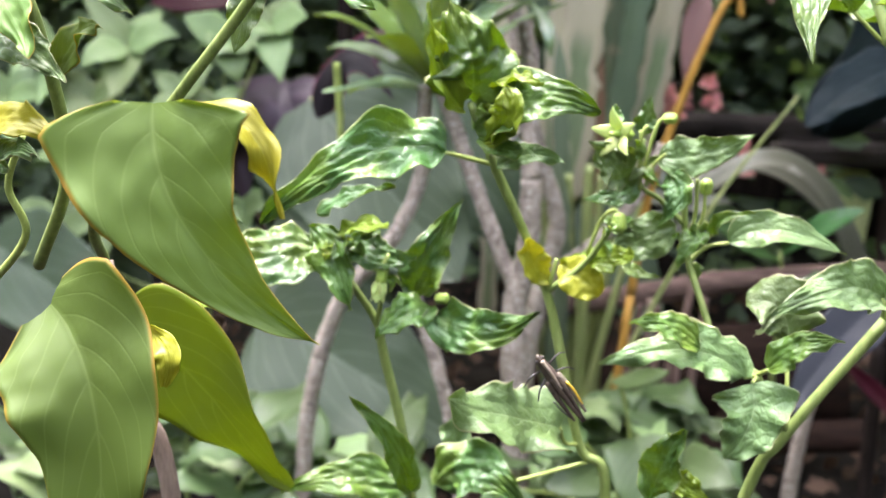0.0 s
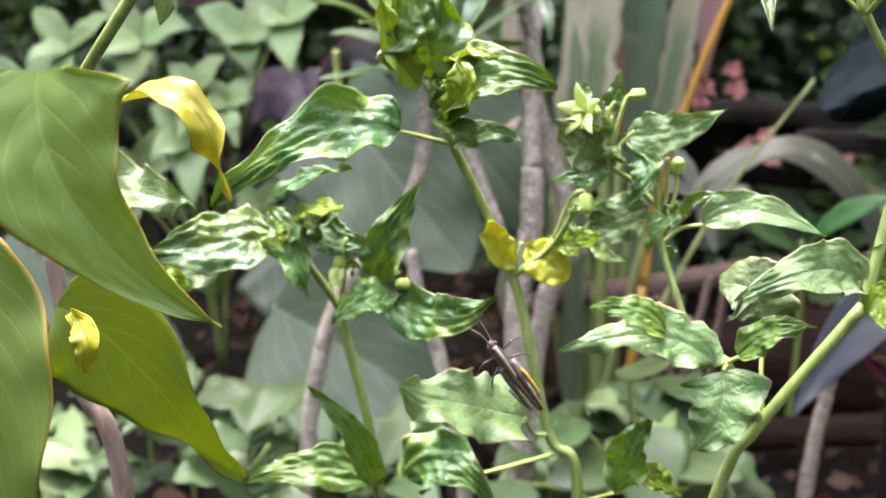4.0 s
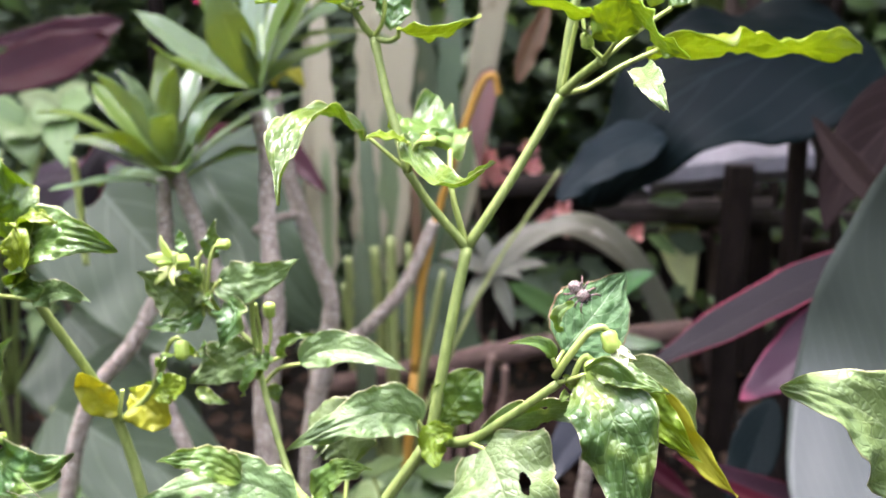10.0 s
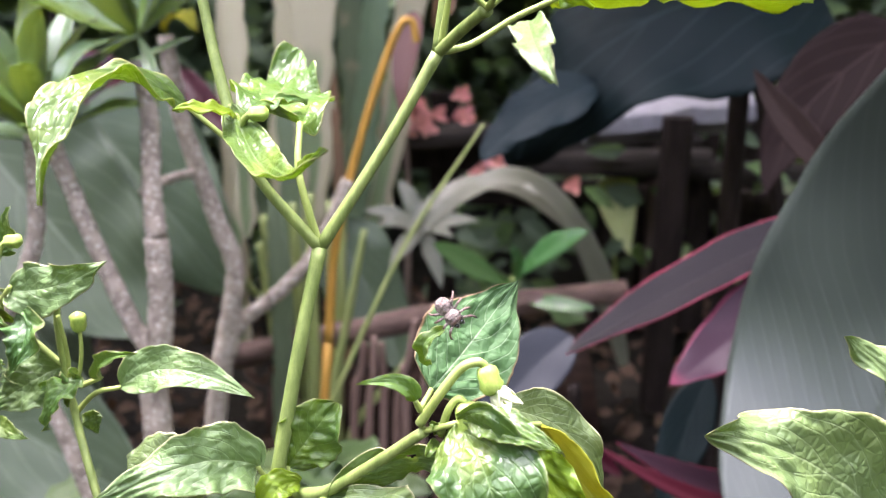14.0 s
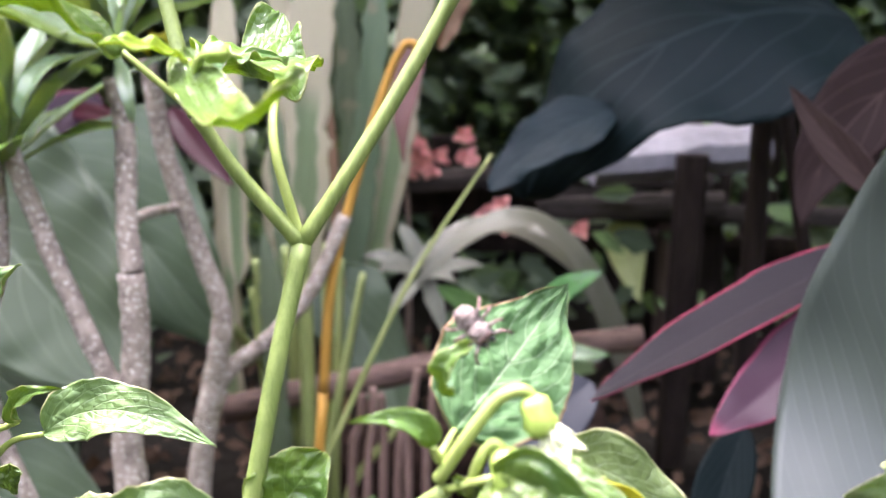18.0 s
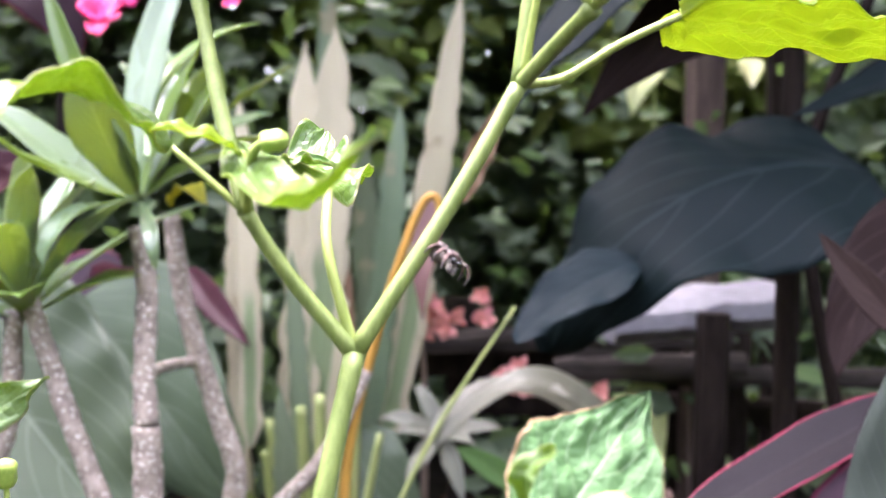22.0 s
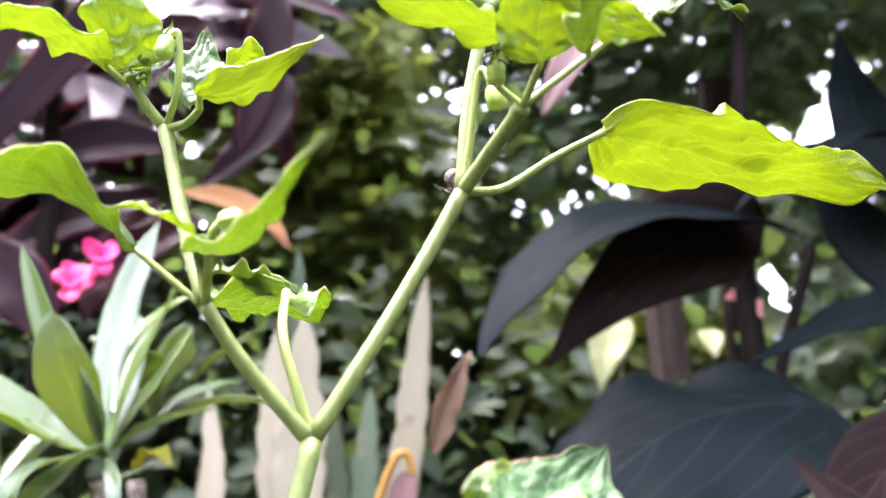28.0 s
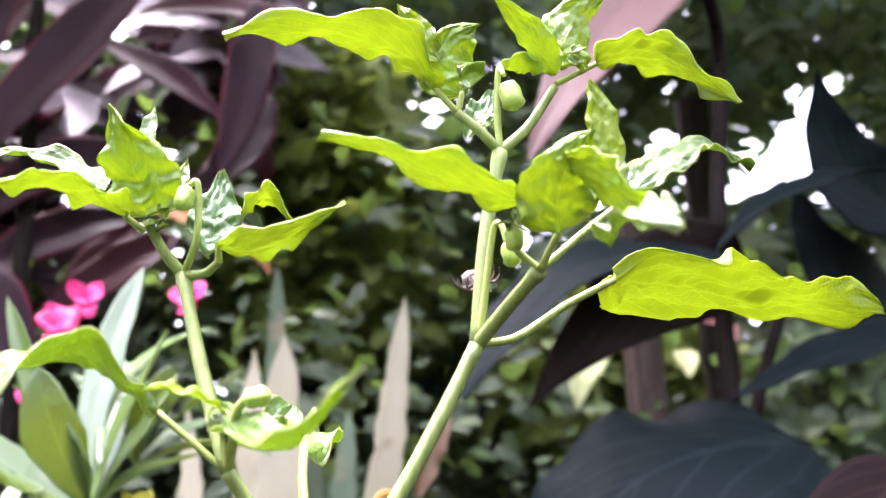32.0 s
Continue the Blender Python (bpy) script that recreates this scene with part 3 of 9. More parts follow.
tube('stem', chili, [(0.1727, 0.4170, 0.4483), (0.1787, 0.4240, 0.4869), (0.1840, 0.4323, 0.5172)], 0.00210, 0.00200, M_STEM, swell=((0.0, 0.1), (0.97, 0.12)), ridge=0.05)
tube('branch', chili, [(0.1840, 0.4323, 0.5172), (0.1709, 0.4300, 0.5327), (0.1630, 0.4277, 0.5449)], 0.00180, 0.00140, M_STEM, swell=((0.05, 0.1), (0.97, 0.12)), ridge=0.05)
tube('branch', chili, [(0.1630, 0.4277, 0.5449), (0.1543, 0.4370, 0.5696), (0.1478, 0.4452, 0.5916)], 0.00180, 0.00150, M_STEM, swell=((0.97, 0.35),))
tube('branch', chili, [(0.1840, 0.4323, 0.5172), (0.2022, 0.4380, 0.5466), (0.2163, 0.4440, 0.5724)], 0.00180, 0.00170, M_STEM, swell=((0.03, 0.1), (0.97, 0.12)), ridge=0.05)
tube('branch', chili, [(0.2163, 0.4440, 0.5724), (0.2231, 0.4370, 0.5792), (0.2299, 0.4275, 0.5851)], 0.00180, 0.00160, M_STEM, swell=((0.97, 0.3),))
tube('branch', chili, [(0.2163, 0.4440, 0.5724), (0.2195, 0.4480, 0.5992), (0.2245, 0.4520, 0.6225)], 0.00190, 0.00160, M_STEM, swell=((0.97, 0.3),))
tube('branch', chili, [(0.2245, 0.4520, 0.6225), (0.2197, 0.4500, 0.6272), (0.2142, 0.4500, 0.6325)], 0.00140, 0.00120, M_STEM)
tube('branch', chili, [(0.2245, 0.4520, 0.6225), (0.2323, 0.4550, 0.6303), (0.2398, 0.4550, 0.6411)], 0.00140, 0.00120, M_STEM)
tube('flower_stalk', chili, [(0.2170, 0.4430, 0.5748), (0.2194, 0.4420, 0.5892), (0.2212, 0.4400, 0.5989), (0.2228, 0.4380, 0.5989), (0.2238, 0.4370, 0.5944)], 0.00090, 0.00070, M_PETIOLE)
bud(chili, (0.2241, 0.4370, 0.5944), (0.2, -0.1, -1), 0.010)
tube('flower_stalk', chili, [(0.2245, 0.4520, 0.6225), (0.2243, 0.4520, 0.6333), (0.2252, 0.4520, 0.6446), (0.2264, 0.4500, 0.6425)], 0.00090, 0.00070, M_PETIOLE)
bud(chili, (0.2272, 0.4500, 0.6401), (0.2, -0.1, -1), 0.013)
tube('branch', chili, [(0.1727, 0.4170, 0.4483), (0.1873, 0.4050, 0.4538), (0.2024, 0.3950, 0.4676), (0.2179, 0.3860, 0.4830)], 0.00180, 0.00150, M_STEM, swell=((0.3, 0.25),))
tube('branch', chili, [(0.1424, 0.4100, 0.4043), (0.1355, 0.4080, 0.4140), (0.1288, 0.4072, 0.4258)], 0.00160, 0.00150, M_STEM)
tube('branch', chili, [(0.1288, 0.4072, 0.4258), (0.1176, 0.4280, 0.4253), (0.1085, 0.4380, 0.4436), (0.1022, 0.4450, 0.4596), (0.0992, 0.4460, 0.4802), (0.0988, 0.4460, 0.4936)], 0.00150, 0.00110, M_STEM, swell=((0.02, 0.3),))
tube('flower_stalk', chili, [(0.0814, 0.4404, 0.4853), (0.0805, 0.4404, 0.4981), (0.0797, 0.4382, 0.5090)], 0.00080, 0.00060, M_PETIOLE)
leaf(chili, (0.1272, 0.4040, 0.4236), (0.1273, 0.3980, 0.4110), (0.1196, 0.3950, 0.3955), 0.0292, M_CHILI_PALE, pucker=0.01, face=(0, -1, 0.2), profile='heart', wave=0.05, stalk=[(0.1288, 0.4072, 0.4258)])
leaf(chili, (0.1242, 0.4040, 0.4256), (0.1023, 0.4000, 0.4356), (0.0721, 0.3950, 0.4274), 0.0208, M_CHILI_PALE, face=(0, -0.8, 0.6), wave=0.1, pucker=0.01, profile='acute', lobes=0.35, stalk=[(0.1288, 0.4072, 0.4258)])
leaf(chili, (0.1323, 0.4040, 0.4296), (0.1416, 0.4000, 0.4410), (0.1546, 0.3950, 0.4460), 0.0132, M_CHILI, face=(0, -0.7, 0.7), wave=0.06, stalk=[(0.1288, 0.4072, 0.4258)])
leaf(chili, (0.1413, 0.4250, 0.4341), (0.1369, 0.4250, 0.4466), (0.1245, 0.4250, 0.4497), 0.0262, M_CHILI_PALE, face=(0.2, -1, 0.5), wave=0.08, pucker=0.01, lobes=0.2, profile='round', stalk=[(0.1430, 0.4100, 0.4043), (0.1412, 0.4150, 0.4204)])
leaf(chili, (0.1689, 0.4120, 0.4579), (0.1523, 0.4000, 0.4633), (0.1274, 0.3900, 0.4529), 0.0219, M_CHILI_PALE, face=(0, -0.85, 0.5), wave=0.08, pucker=0.02, lobes=0.15, profile='ovate', cup=14, nu=30, nv=48, stalk=[(0.1731, 0.4170, 0.4464)])
leaf(chili, (0.1761, 0.4200, 0.4541), (0.1824, 0.4210, 0.4633), (0.1898, 0.4220, 0.4733), 0.0200, M_CHILI, face=(0.1, -1, 0.3), profile='round', cup=10, wave=0.03, lobes=0.05, stalk=[(0.1758, 0.4180, 0.4490)])
leaf(chili, (0.1815, 0.4100, 0.4546), (0.1755, 0.4050, 0.4536), (0.1777, 0.4000, 0.4459), 0.0110, M_CHILI_LIME, face=(-0.2, -0.9, 0.4), profile='round', cup=20)
leaf(chili, (0.1938, 0.3950, 0.4552), (0.2027, 0.3750, 0.4438), (0.2065, 0.3700, 0.4186), 0.0414, M_CHILI_PALE, face=(0, -1, 0.35), profile='heart', wave=0.05, pucker=0.005, lobes=0.12, holes=((-0.42, 0.38, 0.1),), nu=80, nv=110, stalk=[(0.1873, 0.4050, 0.4534)])
leaf(chili, (0.2260, 0.3800, 0.4883), (0.2368, 0.3650, 0.4702), (0.2395, 0.3600, 0.4340), 0.0284, M_CHILI_DARK, face=(0, -1, 0.5), profile='ovate', wave=0.05, pucker=0.035, cup=8, nu=16, nv=30, stalk=[(0.2179, 0.3860, 0.4830)])
leaf(chili, (0.2476, 0.4000, 0.4797), (0.2617, 0.4000, 0.4602), (0.2785, 0.3950, 0.4418), 0.0142, M_YELLOW, face=(-0.6, -0.8, 0.4), profile='ovate', wave=0.1, stalk=[(0.2206, 0.3870, 0.4840)])
leaf(chili, (0.2384, 0.4000, 0.4834), (0.2556, 0.4050, 0.4749), (0.2677, 0.4050, 0.4578), 0.0168, M_CHILI_PALE, pucker=0.01, face=(0.3, -0.8, 0.5), wave=0.06, lobes=0.1)
leaf(chili, (0.2435, 0.3850, 0.4826), (0.2503, 0.3800, 0.4732), (0.2641, 0.3800, 0.4606), 0.0147, M_CHILI_LIME, face=(-0.3, -0.9, 0.5), wave=0.08, pucker=0.04, lobes=0.1)
leaf(chili, (0.2293, 0.3820, 0.4906), (0.2387, 0.3750, 0.4901), (0.2507, 0.3700, 0.4858), 0.0114, M_CHILI, face=(0, -0.6, 0.8), wave=0.04, cup=-8)
leaf(chili, (0.2191, 0.3920, 0.4918), (0.2288, 0.4050, 0.5004), (0.2405, 0.4200, 0.5129), 0.0290, M_CHILI_SILVER, face=(-0.1, -1, 0.15), profile='kite', wave=0.015, pucker=0.022, cup=5, roll=8, nu=40, nv=56, lobes=0.04, tipcurl=0.0, label='silvery blistered chili leaf with a browned tip', stalk=[(0.2164, 0.3870, 0.4881)])
leaf(chili, (0.2185, 0.3920, 0.4984), (0.2170, 0.3890, 0.5047), (0.2218, 0.3920, 0.5078), 0.0048, M_CHILI, face=(-0.5, -0.8, 0.3), profile='round', cup=30)
leaf(chili, (0.2155, 0.3840, 0.4919), (0.2112, 0.3820, 0.4972), (0.2016, 0.3800, 0.4970), 0.0060, M_CHILI, face=(0, -0.75, 0.65), profile='ovate', cup=22, wave=0.03, roll=8, lobes=0.04, stalk=[(0.2167, 0.3860, 0.4885)])
leaf(chili, (0.1911, 0.4020, 0.4546), (0.2101, 0.4000, 0.4676), (0.2277, 0.4000, 0.4677), 0.0139, M_CHILI_PALE, pucker=0.01, face=(0, -1, -0.3), profile='lance', wave=0.06, holes=((-0.1, 0.6, 0.14),))
tube('flower_stalk', chili, [(0.2165, 0.3860, 0.4848), (0.2218, 0.3840, 0.4943), (0.2265, 0.3840, 0.5008), (0.2303, 0.3840, 0.5027), (0.2325, 0.3845, 0.5014)], 0.00125, 0.00110, M_PETIOLE)
flower(chili, (0.2328, 0.3850, 0.4999), (0.55, -0.25, -0.8), 0.0115, M_PETAL, flare=0.42)
bud(chili, (0.2324, 0.3845, 0.5016), (0.25, -0.2, -0.9), 0.0125, 'flower_bud', M_BUD)
tube('flower_stalk', chili, [(0.2220, 0.3850, 0.4833), (0.2237, 0.3830, 0.4901), (0.2259, 0.3830, 0.4933), (0.2279, 0.3830, 0.4923)], 0.00105, 0.00090, M_PETIOLE)
bud(chili, (0.2281, 0.3830, 0.4925), (0.15, -0.2, -1), 0.0150)
leaf(chili, (0.1479, 0.4280, 0.5576), (0.1320, 0.4020, 0.5655), (0.1294, 0.3740, 0.5409), 0.0258, M_CHILI, face=(-0.3, -0.7, 0.65), profile='ovate', wave=0.04, cup=8, stalk=[(0.1630, 0.4277, 0.5449), (0.1593, 0.4300, 0.5476)])
leaf(chili, (0.1614, 0.4250, 0.5585), (0.1799, 0.3900, 0.5460), (0.1949, 0.3680, 0.5571), 0.0128, M_CHILI, face=(-0.2, -0.5, 0.85), profile='ovate', cup=30, wave=0.05, stalk=[(0.1630, 0.4277, 0.5449)])
leaf(chili, (0.1640, 0.4200, 0.5563), (0.1580, 0.4100, 0.5591), (0.1516, 0.4050, 0.5595), 0.0063, M_CHILI_LIME, face=(0, -0.6, 0.8), profile='acute', cup=15, stalk=[(0.1630, 0.4277, 0.5449)])
leaf(chili, (0.1625, 0.4300, 0.5525), (0.1663, 0.4450, 0.5557), (0.1763, 0.4600, 0.5567), 0.0099, M_CHILI_DARK, face=(0, -0.5, 0.9), profile='acute', cup=15)
tube('flower_stalk', chili, [(0.1630, 0.4277, 0.5449), (0.1655, 0.4200, 0.5504), (0.1674, 0.4150, 0.5557), (0.1698, 0.4130, 0.5578)], 0.00100, 0.00090, M_PETIOLE)
bud(chili, (0.1693, 0.4130, 0.5576), (1, -0.2, 0.1), 0.009)
leaf(chili, (0.1763, 0.4450, 0.5513), (0.1636, 0.4800, 0.5551), (0.1630, 0.5120, 0.5619), 0.0323, M_CHILI, face=(0.1, -0.45, 0.9), profile='square', wave=0.08, pucker=0.02, lobes=0.08, cup=10, stalk_r=0.0012, stalk=[(0.1840, 0.4323, 0.5172), (0.1780, 0.4340, 0.5379)])
tube('branch', chili, [(0.1478, 0.4452, 0.5916), (0.1439, 0.4430, 0.5966), (0.1400, 0.4400, 0.6039)], 0.00140, 0.00110, M_STEM)
tube('branch', chili, [(0.1478, 0.4452, 0.5916), (0.1542, 0.4400, 0.5906), (0.1579, 0.4370, 0.5923)], 0.00110, 0.00090, M_STEM)
leaf(chili, (0.1400, 0.4400, 0.6049), (0.1374, 0.4370, 0.6160), (0.1314, 0.4320, 0.6302), 0.0208, M_CHILI_LIME, face=(0.1, 0.8, 0.55), profile='ovate', wave=0.04, cup=12)
leaf(chili, (0.1367, 0.4350, 0.6034), (0.1273, 0.4200, 0.6055), (0.1137, 0.4100, 0.6038), 0.0161, M_CHILI_LIME, face=(0, -0.12, 1), profile='ovate', wave=0.05, cup=14, stalk=[(0.1396, 0.4400, 0.6014)])
leaf(chili, (0.1263, 0.4500, 0.6153), (0.1094, 0.4550, 0.6261), (0.0887, 0.4550, 0.6293), 0.0110, M_CHILI, face=(0, -0.6, 0.8), profile='ovate', wave=0.06, cup=14)
leaf(chili, (0.1395, 0.4450, 0.6072), (0.1433, 0.4500, 0.6146), (0.1451, 0.4550, 0.6246), 0.0099, M_CHILI, face=(0.3, -0.7, 0.6), profile='ovate', wave=0.06, cup=20)
leaf(chili, (0.1550, 0.4400, 0.5946), (0.1552, 0.4450, 0.6059), (0.1551, 0.4500, 0.6189), 0.0130, M_CHILI_DARK, face=(0.1, -0.9, 0.5), profile='square', wave=0.05, cup=10, pucker=0.03)
leaf(chili, (0.1583, 0.4350, 0.5951), (0.1727, 0.4250, 0.5930), (0.1878, 0.4200, 0.6008), 0.0105, M_CHILI_LIME, face=(0, 0.5, 0.9), profile='ovate', wave=0.06, cup=18, stalk=[(0.1579, 0.4370, 0.5923)])
leaf(chili, (0.1608, 0.4450, 0.6035), (0.1658, 0.4500, 0.6122), (0.1732, 0.4500, 0.6053), 0.0084, M_CHILI_LIME, face=(0.2, 0.4, 0.9), profile='round', wave=0.06, cup=10)
leaf(chili, (0.1315, 0.4600, 0.6201), (0.1311, 0.4650, 0.6331), (0.1318, 0.4700, 0.6459), 0.0061, M_CHILI_PALE, pucker=0.01, face=(0, -1, 0.3), profile='lance')
bud(chili, (0.1506, 0.4360, 0.6101), (-0.2, -0.2, -1), 0.010)
tube('flower_stalk', chili, [(0.1478, 0.4452, 0.5916), (0.1525, 0.4380, 0.5989), (0.1529, 0.4360, 0.6107), (0.1510, 0.4360, 0.6108)], 0.00090, 0.00070, M_PETIOLE)
leaf(chili, (0.2506, 0.4520, 0.5884), (0.2881, 0.4820, 0.5894), (0.3385, 0.5040, 0.5850), 0.0430, M_CHILI_LIME, face=(0.1, 0.5, 0.87), profile='hump', wave=0.03, pucker=0.03, cup=12, lobes=0.06, tipcurl=0.2, nu=28, nv=48, stalk_r=0.0011, stalk=[(0.2163, 0.4440, 0.5724), (0.2258, 0.4500, 0.5748), (0.2382, 0.4520, 0.5825)])
leaf(chili, (0.2277, 0.4250, 0.5996), (0.2084, 0.4150, 0.6036), (0.1850, 0.4100, 0.6124), 0.0137, M_CHILI_LIME, face=(0, 0.1, 1), profile='lance', wave=0.06, cup=16, stalk=[(0.2299, 0.4275, 0.5851), (0.2245, 0.4270, 0.5915)])
leaf(chili, (0.2338, 0.4200, 0.5914), (0.2346, 0.4150, 0.6015), (0.2412, 0.4100, 0.6107), 0.0196, M_CHILI_LIME, face=(-0.1, 0.9, 0.4), profile='ovate', wave=0.04, cup=10, stalk=[(0.2299, 0.4275, 0.5851)])
leaf(chili, (0.2445, 0.4250, 0.6025), (0.2471, 0.4250, 0.6151), (0.2438, 0.4250, 0.6290), 0.0107, M_CHILI_LIME, face=(-0.3, 0.9, 0.3), profile='lance', wave=0.04, cup=14)
leaf(chili, (0.2523, 0.4300, 0.6026), (0.2689, 0.4400, 0.6163), (0.2858, 0.4450, 0.6143), 0.0127, M_CHILI, face=(0, -0.5, 0.9), profile='ovate', wave=0.06, pucker=0.04, cup=18, stalk=[(0.2299, 0.4275, 0.5851), (0.2418, 0.4300, 0.5950)])
leaf(chili, (0.2360, 0.4150, 0.6050), (0.2438, 0.4050, 0.5943), (0.2539, 0.4000, 0.5850), 0.0157, M_CHILI_LIME, face=(0.1, 0.5, 0.8), profile='acute', wave=0.04, cup=10)
bud(chili, (0.2246, 0.4250, 0.5890), (0, -0.2, 1), 0.009)
leaf(chili, (0.2087, 0.4480, 0.6384), (0.1931, 0.4400, 0.6483), (0.1595, 0.4300, 0.6447), 0.0168, M_CHILI_LIME, face=(0, 0.15, 1), profile='lance', wave=0.1, cup=14, stalk=[(0.2142, 0.4500, 0.6325)])
leaf(chili, (0.2156, 0.4500, 0.6382), (0.2134, 0.4500, 0.6494), (0.2218, 0.4500, 0.6571), 0.0204, M_CHILI_LIME, face=(0, 0.8, 0.5), profile='ovate', wave=0.06, cup=14, stalk=[(0.2142, 0.4500, 0.6325)])
leaf(chili, (0.2104, 0.4500, 0.6471), (0.2048, 0.4500, 0.6554), (0.1999, 0.4500, 0.6638), 0.0081, M_CHILI_LIME, face=(0, 0.7, 0.6), profile='lance', cup=14)
leaf(chili, (0.2404, 0.4550, 0.6443), (0.2347, 0.4500, 0.6525), (0.2238, 0.4450, 0.6635), 0.0087, M_CHILI_LIME, face=(-0.2, 0.4, 0.9), profile='lance', cup=14)
leaf(chili, (0.2413, 0.4550, 0.6459), (0.2458, 0.4600, 0.6607), (0.2592, 0.4650, 0.6759), 0.0183, M_CHILI_LIME, face=(0, 0.8, 0.5), profile='ovate', wave=0.05, cup=12)
leaf(chili, (0.2510, 0.4550, 0.6471), (0.2668, 0.4500, 0.6447), (0.2810, 0.4450, 0.6291), 0.0180, M_CHILI_LIME, face=(0.1, 0.3, 1), profile='acute', wave=0.06, cup=16, stalk=[(0.2403, 0.4550, 0.6419)])
leaf(chili, (0.2365, 0.4520, 0.6441), (0.2315, 0.4520, 0.6464), (0.2268, 0.4520, 0.6455), 0.0061, M_CHILI_LIME, face=(0, 0.5, 0.8), profile='round')
leaf(chili, (0.2170, 0.4600, 0.6299), (0.2204, 0.4650, 0.6375), (0.2240, 0.4700, 0.6462), 0.0083, M_CHILI_DARK, face=(0, -0.8, 0.5), profile='round')
leaf(chili, (0.2399, 0.4000, 0.5832), (0.2405, 0.3700, 0.5792), (0.2440, 0.3560, 0.5730), 0.0095, M_CHILI_PALE, pucker=0.01, face=(-0.2, -0.9, 0.3), profile='acute', wave=0.1, cup=15)
leaf(chili, (0.0724, 0.4438, 0.5102), (0.0702, 0.4493, 0.5127), (0.0695, 0.4493, 0.5176), 0.0048, M_CHILI_DARK, face=(0, -1, 0.3), profile='lance')
flower(chili, (0.0756, 0.4404, 0.5068), (-0.5, -0.8, 0.1), 0.017, M_PETAL_GREEN)
tube('flower_stalk', chili, [(0.1000, 0.4460, 0.4588), (0.1033, 0.4415, 0.4756), (0.1027, 0.4382, 0.4916)], 0.00080, 0.00070, M_PETIOLE)
tube('flower_stalk', chili, [(0.0835, 0.4404, 0.4875), (0.0856, 0.4382, 0.4955), (0.0899, 0.4360, 0.5010)], 0.00080, 0.00070, M_PETIOLE)
leaf(chili, (0.1177, 0.4460, 0.4656), (0.1356, 0.4460, 0.4724), (0.1613, 0.4420, 0.4655), 0.0165, M_CHILI_PALE, face=(0, -0.8, 0.6), profile='acute', wave=0.05, pucker=0.012, lobes=0.12, stalk=[(0.1024, 0.4460, 0.4560), (0.1094, 0.4460, 0.4633)])
leaf(chili, (0.1114, 0.4460, 0.4686), (0.1146, 0.4420, 0.4762), (0.1260, 0.4400, 0.4792), 0.0068, M_CHILI, face=(-0.2, -0.8, 0.6), profile='ovate', cup=28, stalk=[(0.1049, 0.4460, 0.4657)])
leaf(chili, (0.0872, 0.4400, 0.4984), (0.1046, 0.4360, 0.5019), (0.1223, 0.4320, 0.5111), 0.0178, M_CHILI_PALE, face=(0.1, -0.9, 0.4), profile='ovate', wave=0.06, pucker=0.02, lobes=0.12, stalk=[(0.0988, 0.4460, 0.4936), (0.0926, 0.4420, 0.4956)])
leaf(chili, (0.0798, 0.4520, 0.5058), (0.0816, 0.4520, 0.5125), (0.0828, 0.4520, 0.5214), 0.0093, M_CHILI_DARK, face=(0, -1, 0.3), profile='acute', cup=14)
leaf(chili, (0.0911, 0.4380, 0.4927), (0.0954, 0.4300, 0.4854), (0.0883, 0.4280, 0.4740), 0.0139, M_CHILI_DARK, face=(-0.2, -0.95, 0.3), profile='ovate', cup=22, pucker=0.03)
leaf(chili, (0.0751, 0.4400, 0.4887), (0.0693, 0.4350, 0.4967), (0.0591, 0.4300, 0.5041), 0.0206, M_CHILI_PALE, face=(0.1, -0.85, 0.5), profile='ovate', wave=0.05, pucker=0.03)
leaf(chili, (0.0812, 0.4420, 0.4892), (0.0715, 0.4400, 0.4825), (0.0599, 0.4350, 0.4818), 0.0120, M_CHILI_DARK, face=(0.1, -0.85, 0.5), profile='ovate', wave=0.05, pucker=0.03)
leaf(chili, (0.1076, 0.4400, 0.4701), (0.1020, 0.4340, 0.4664), (0.0973, 0.4320, 0.4560), 0.0110, M_CHILI, face=(-0.4, -0.8, 0.4), profile='ovate', cup=20)
leaf(chili, (0.0968, 0.4520, 0.4701), (0.0814, 0.4550, 0.4605), (0.0684, 0.4550, 0.4520), 0.0211, M_CHILI_PALE, face=(0.1, -0.9, 0.4), profile='ovate', wave=0.04, pucker=0.02)
leaf(chili, (0.0705, 0.4420, 0.4556), (0.0627, 0.4400, 0.4540), (0.0511, 0.4350, 0.4553), 0.0135, M_CHILI_LIME, face=(0, -0.8, 0.6), profile='ovate', wave=0.05)
leaf(chili, (0.0772, 0.4420, 0.4558), (0.0825, 0.4400, 0.4521), (0.0926, 0.4350, 0.4518), 0.0065, M_CHILI, face=(0.1, -0.8, 0.5), profile='acute', cup=16)
leaf(chili, (0.1063, 0.4500, 0.4556), (0.1060, 0.4500, 0.4512), (0.1078, 0.4500, 0.4474), 0.0071, M_CHILI_DARK, face=(0.3, -0.9, 0.3), profile='ovate')
leaf(chili, (0.1069, 0.4000, 0.4368), (0.0944, 0.3950, 0.4454), (0.0809, 0.3900, 0.4455), 0.0144, M_CHILI, face=(0, -0.75, 0.7), profile='ovate', wave=0.06, lobes=0.15)
bud(chili, (0.1065, 0.4440, 0.4848), (0.05, -0.2, 1), 0.0110)
bud(chili, (0.0877, 0.4400, 0.5139), (0.9, -0.2, 0.1), 0.0095)
bud(chili, (0.0737, 0.4350, 0.4767), (0.15, -0.3, -1), 0.0130)
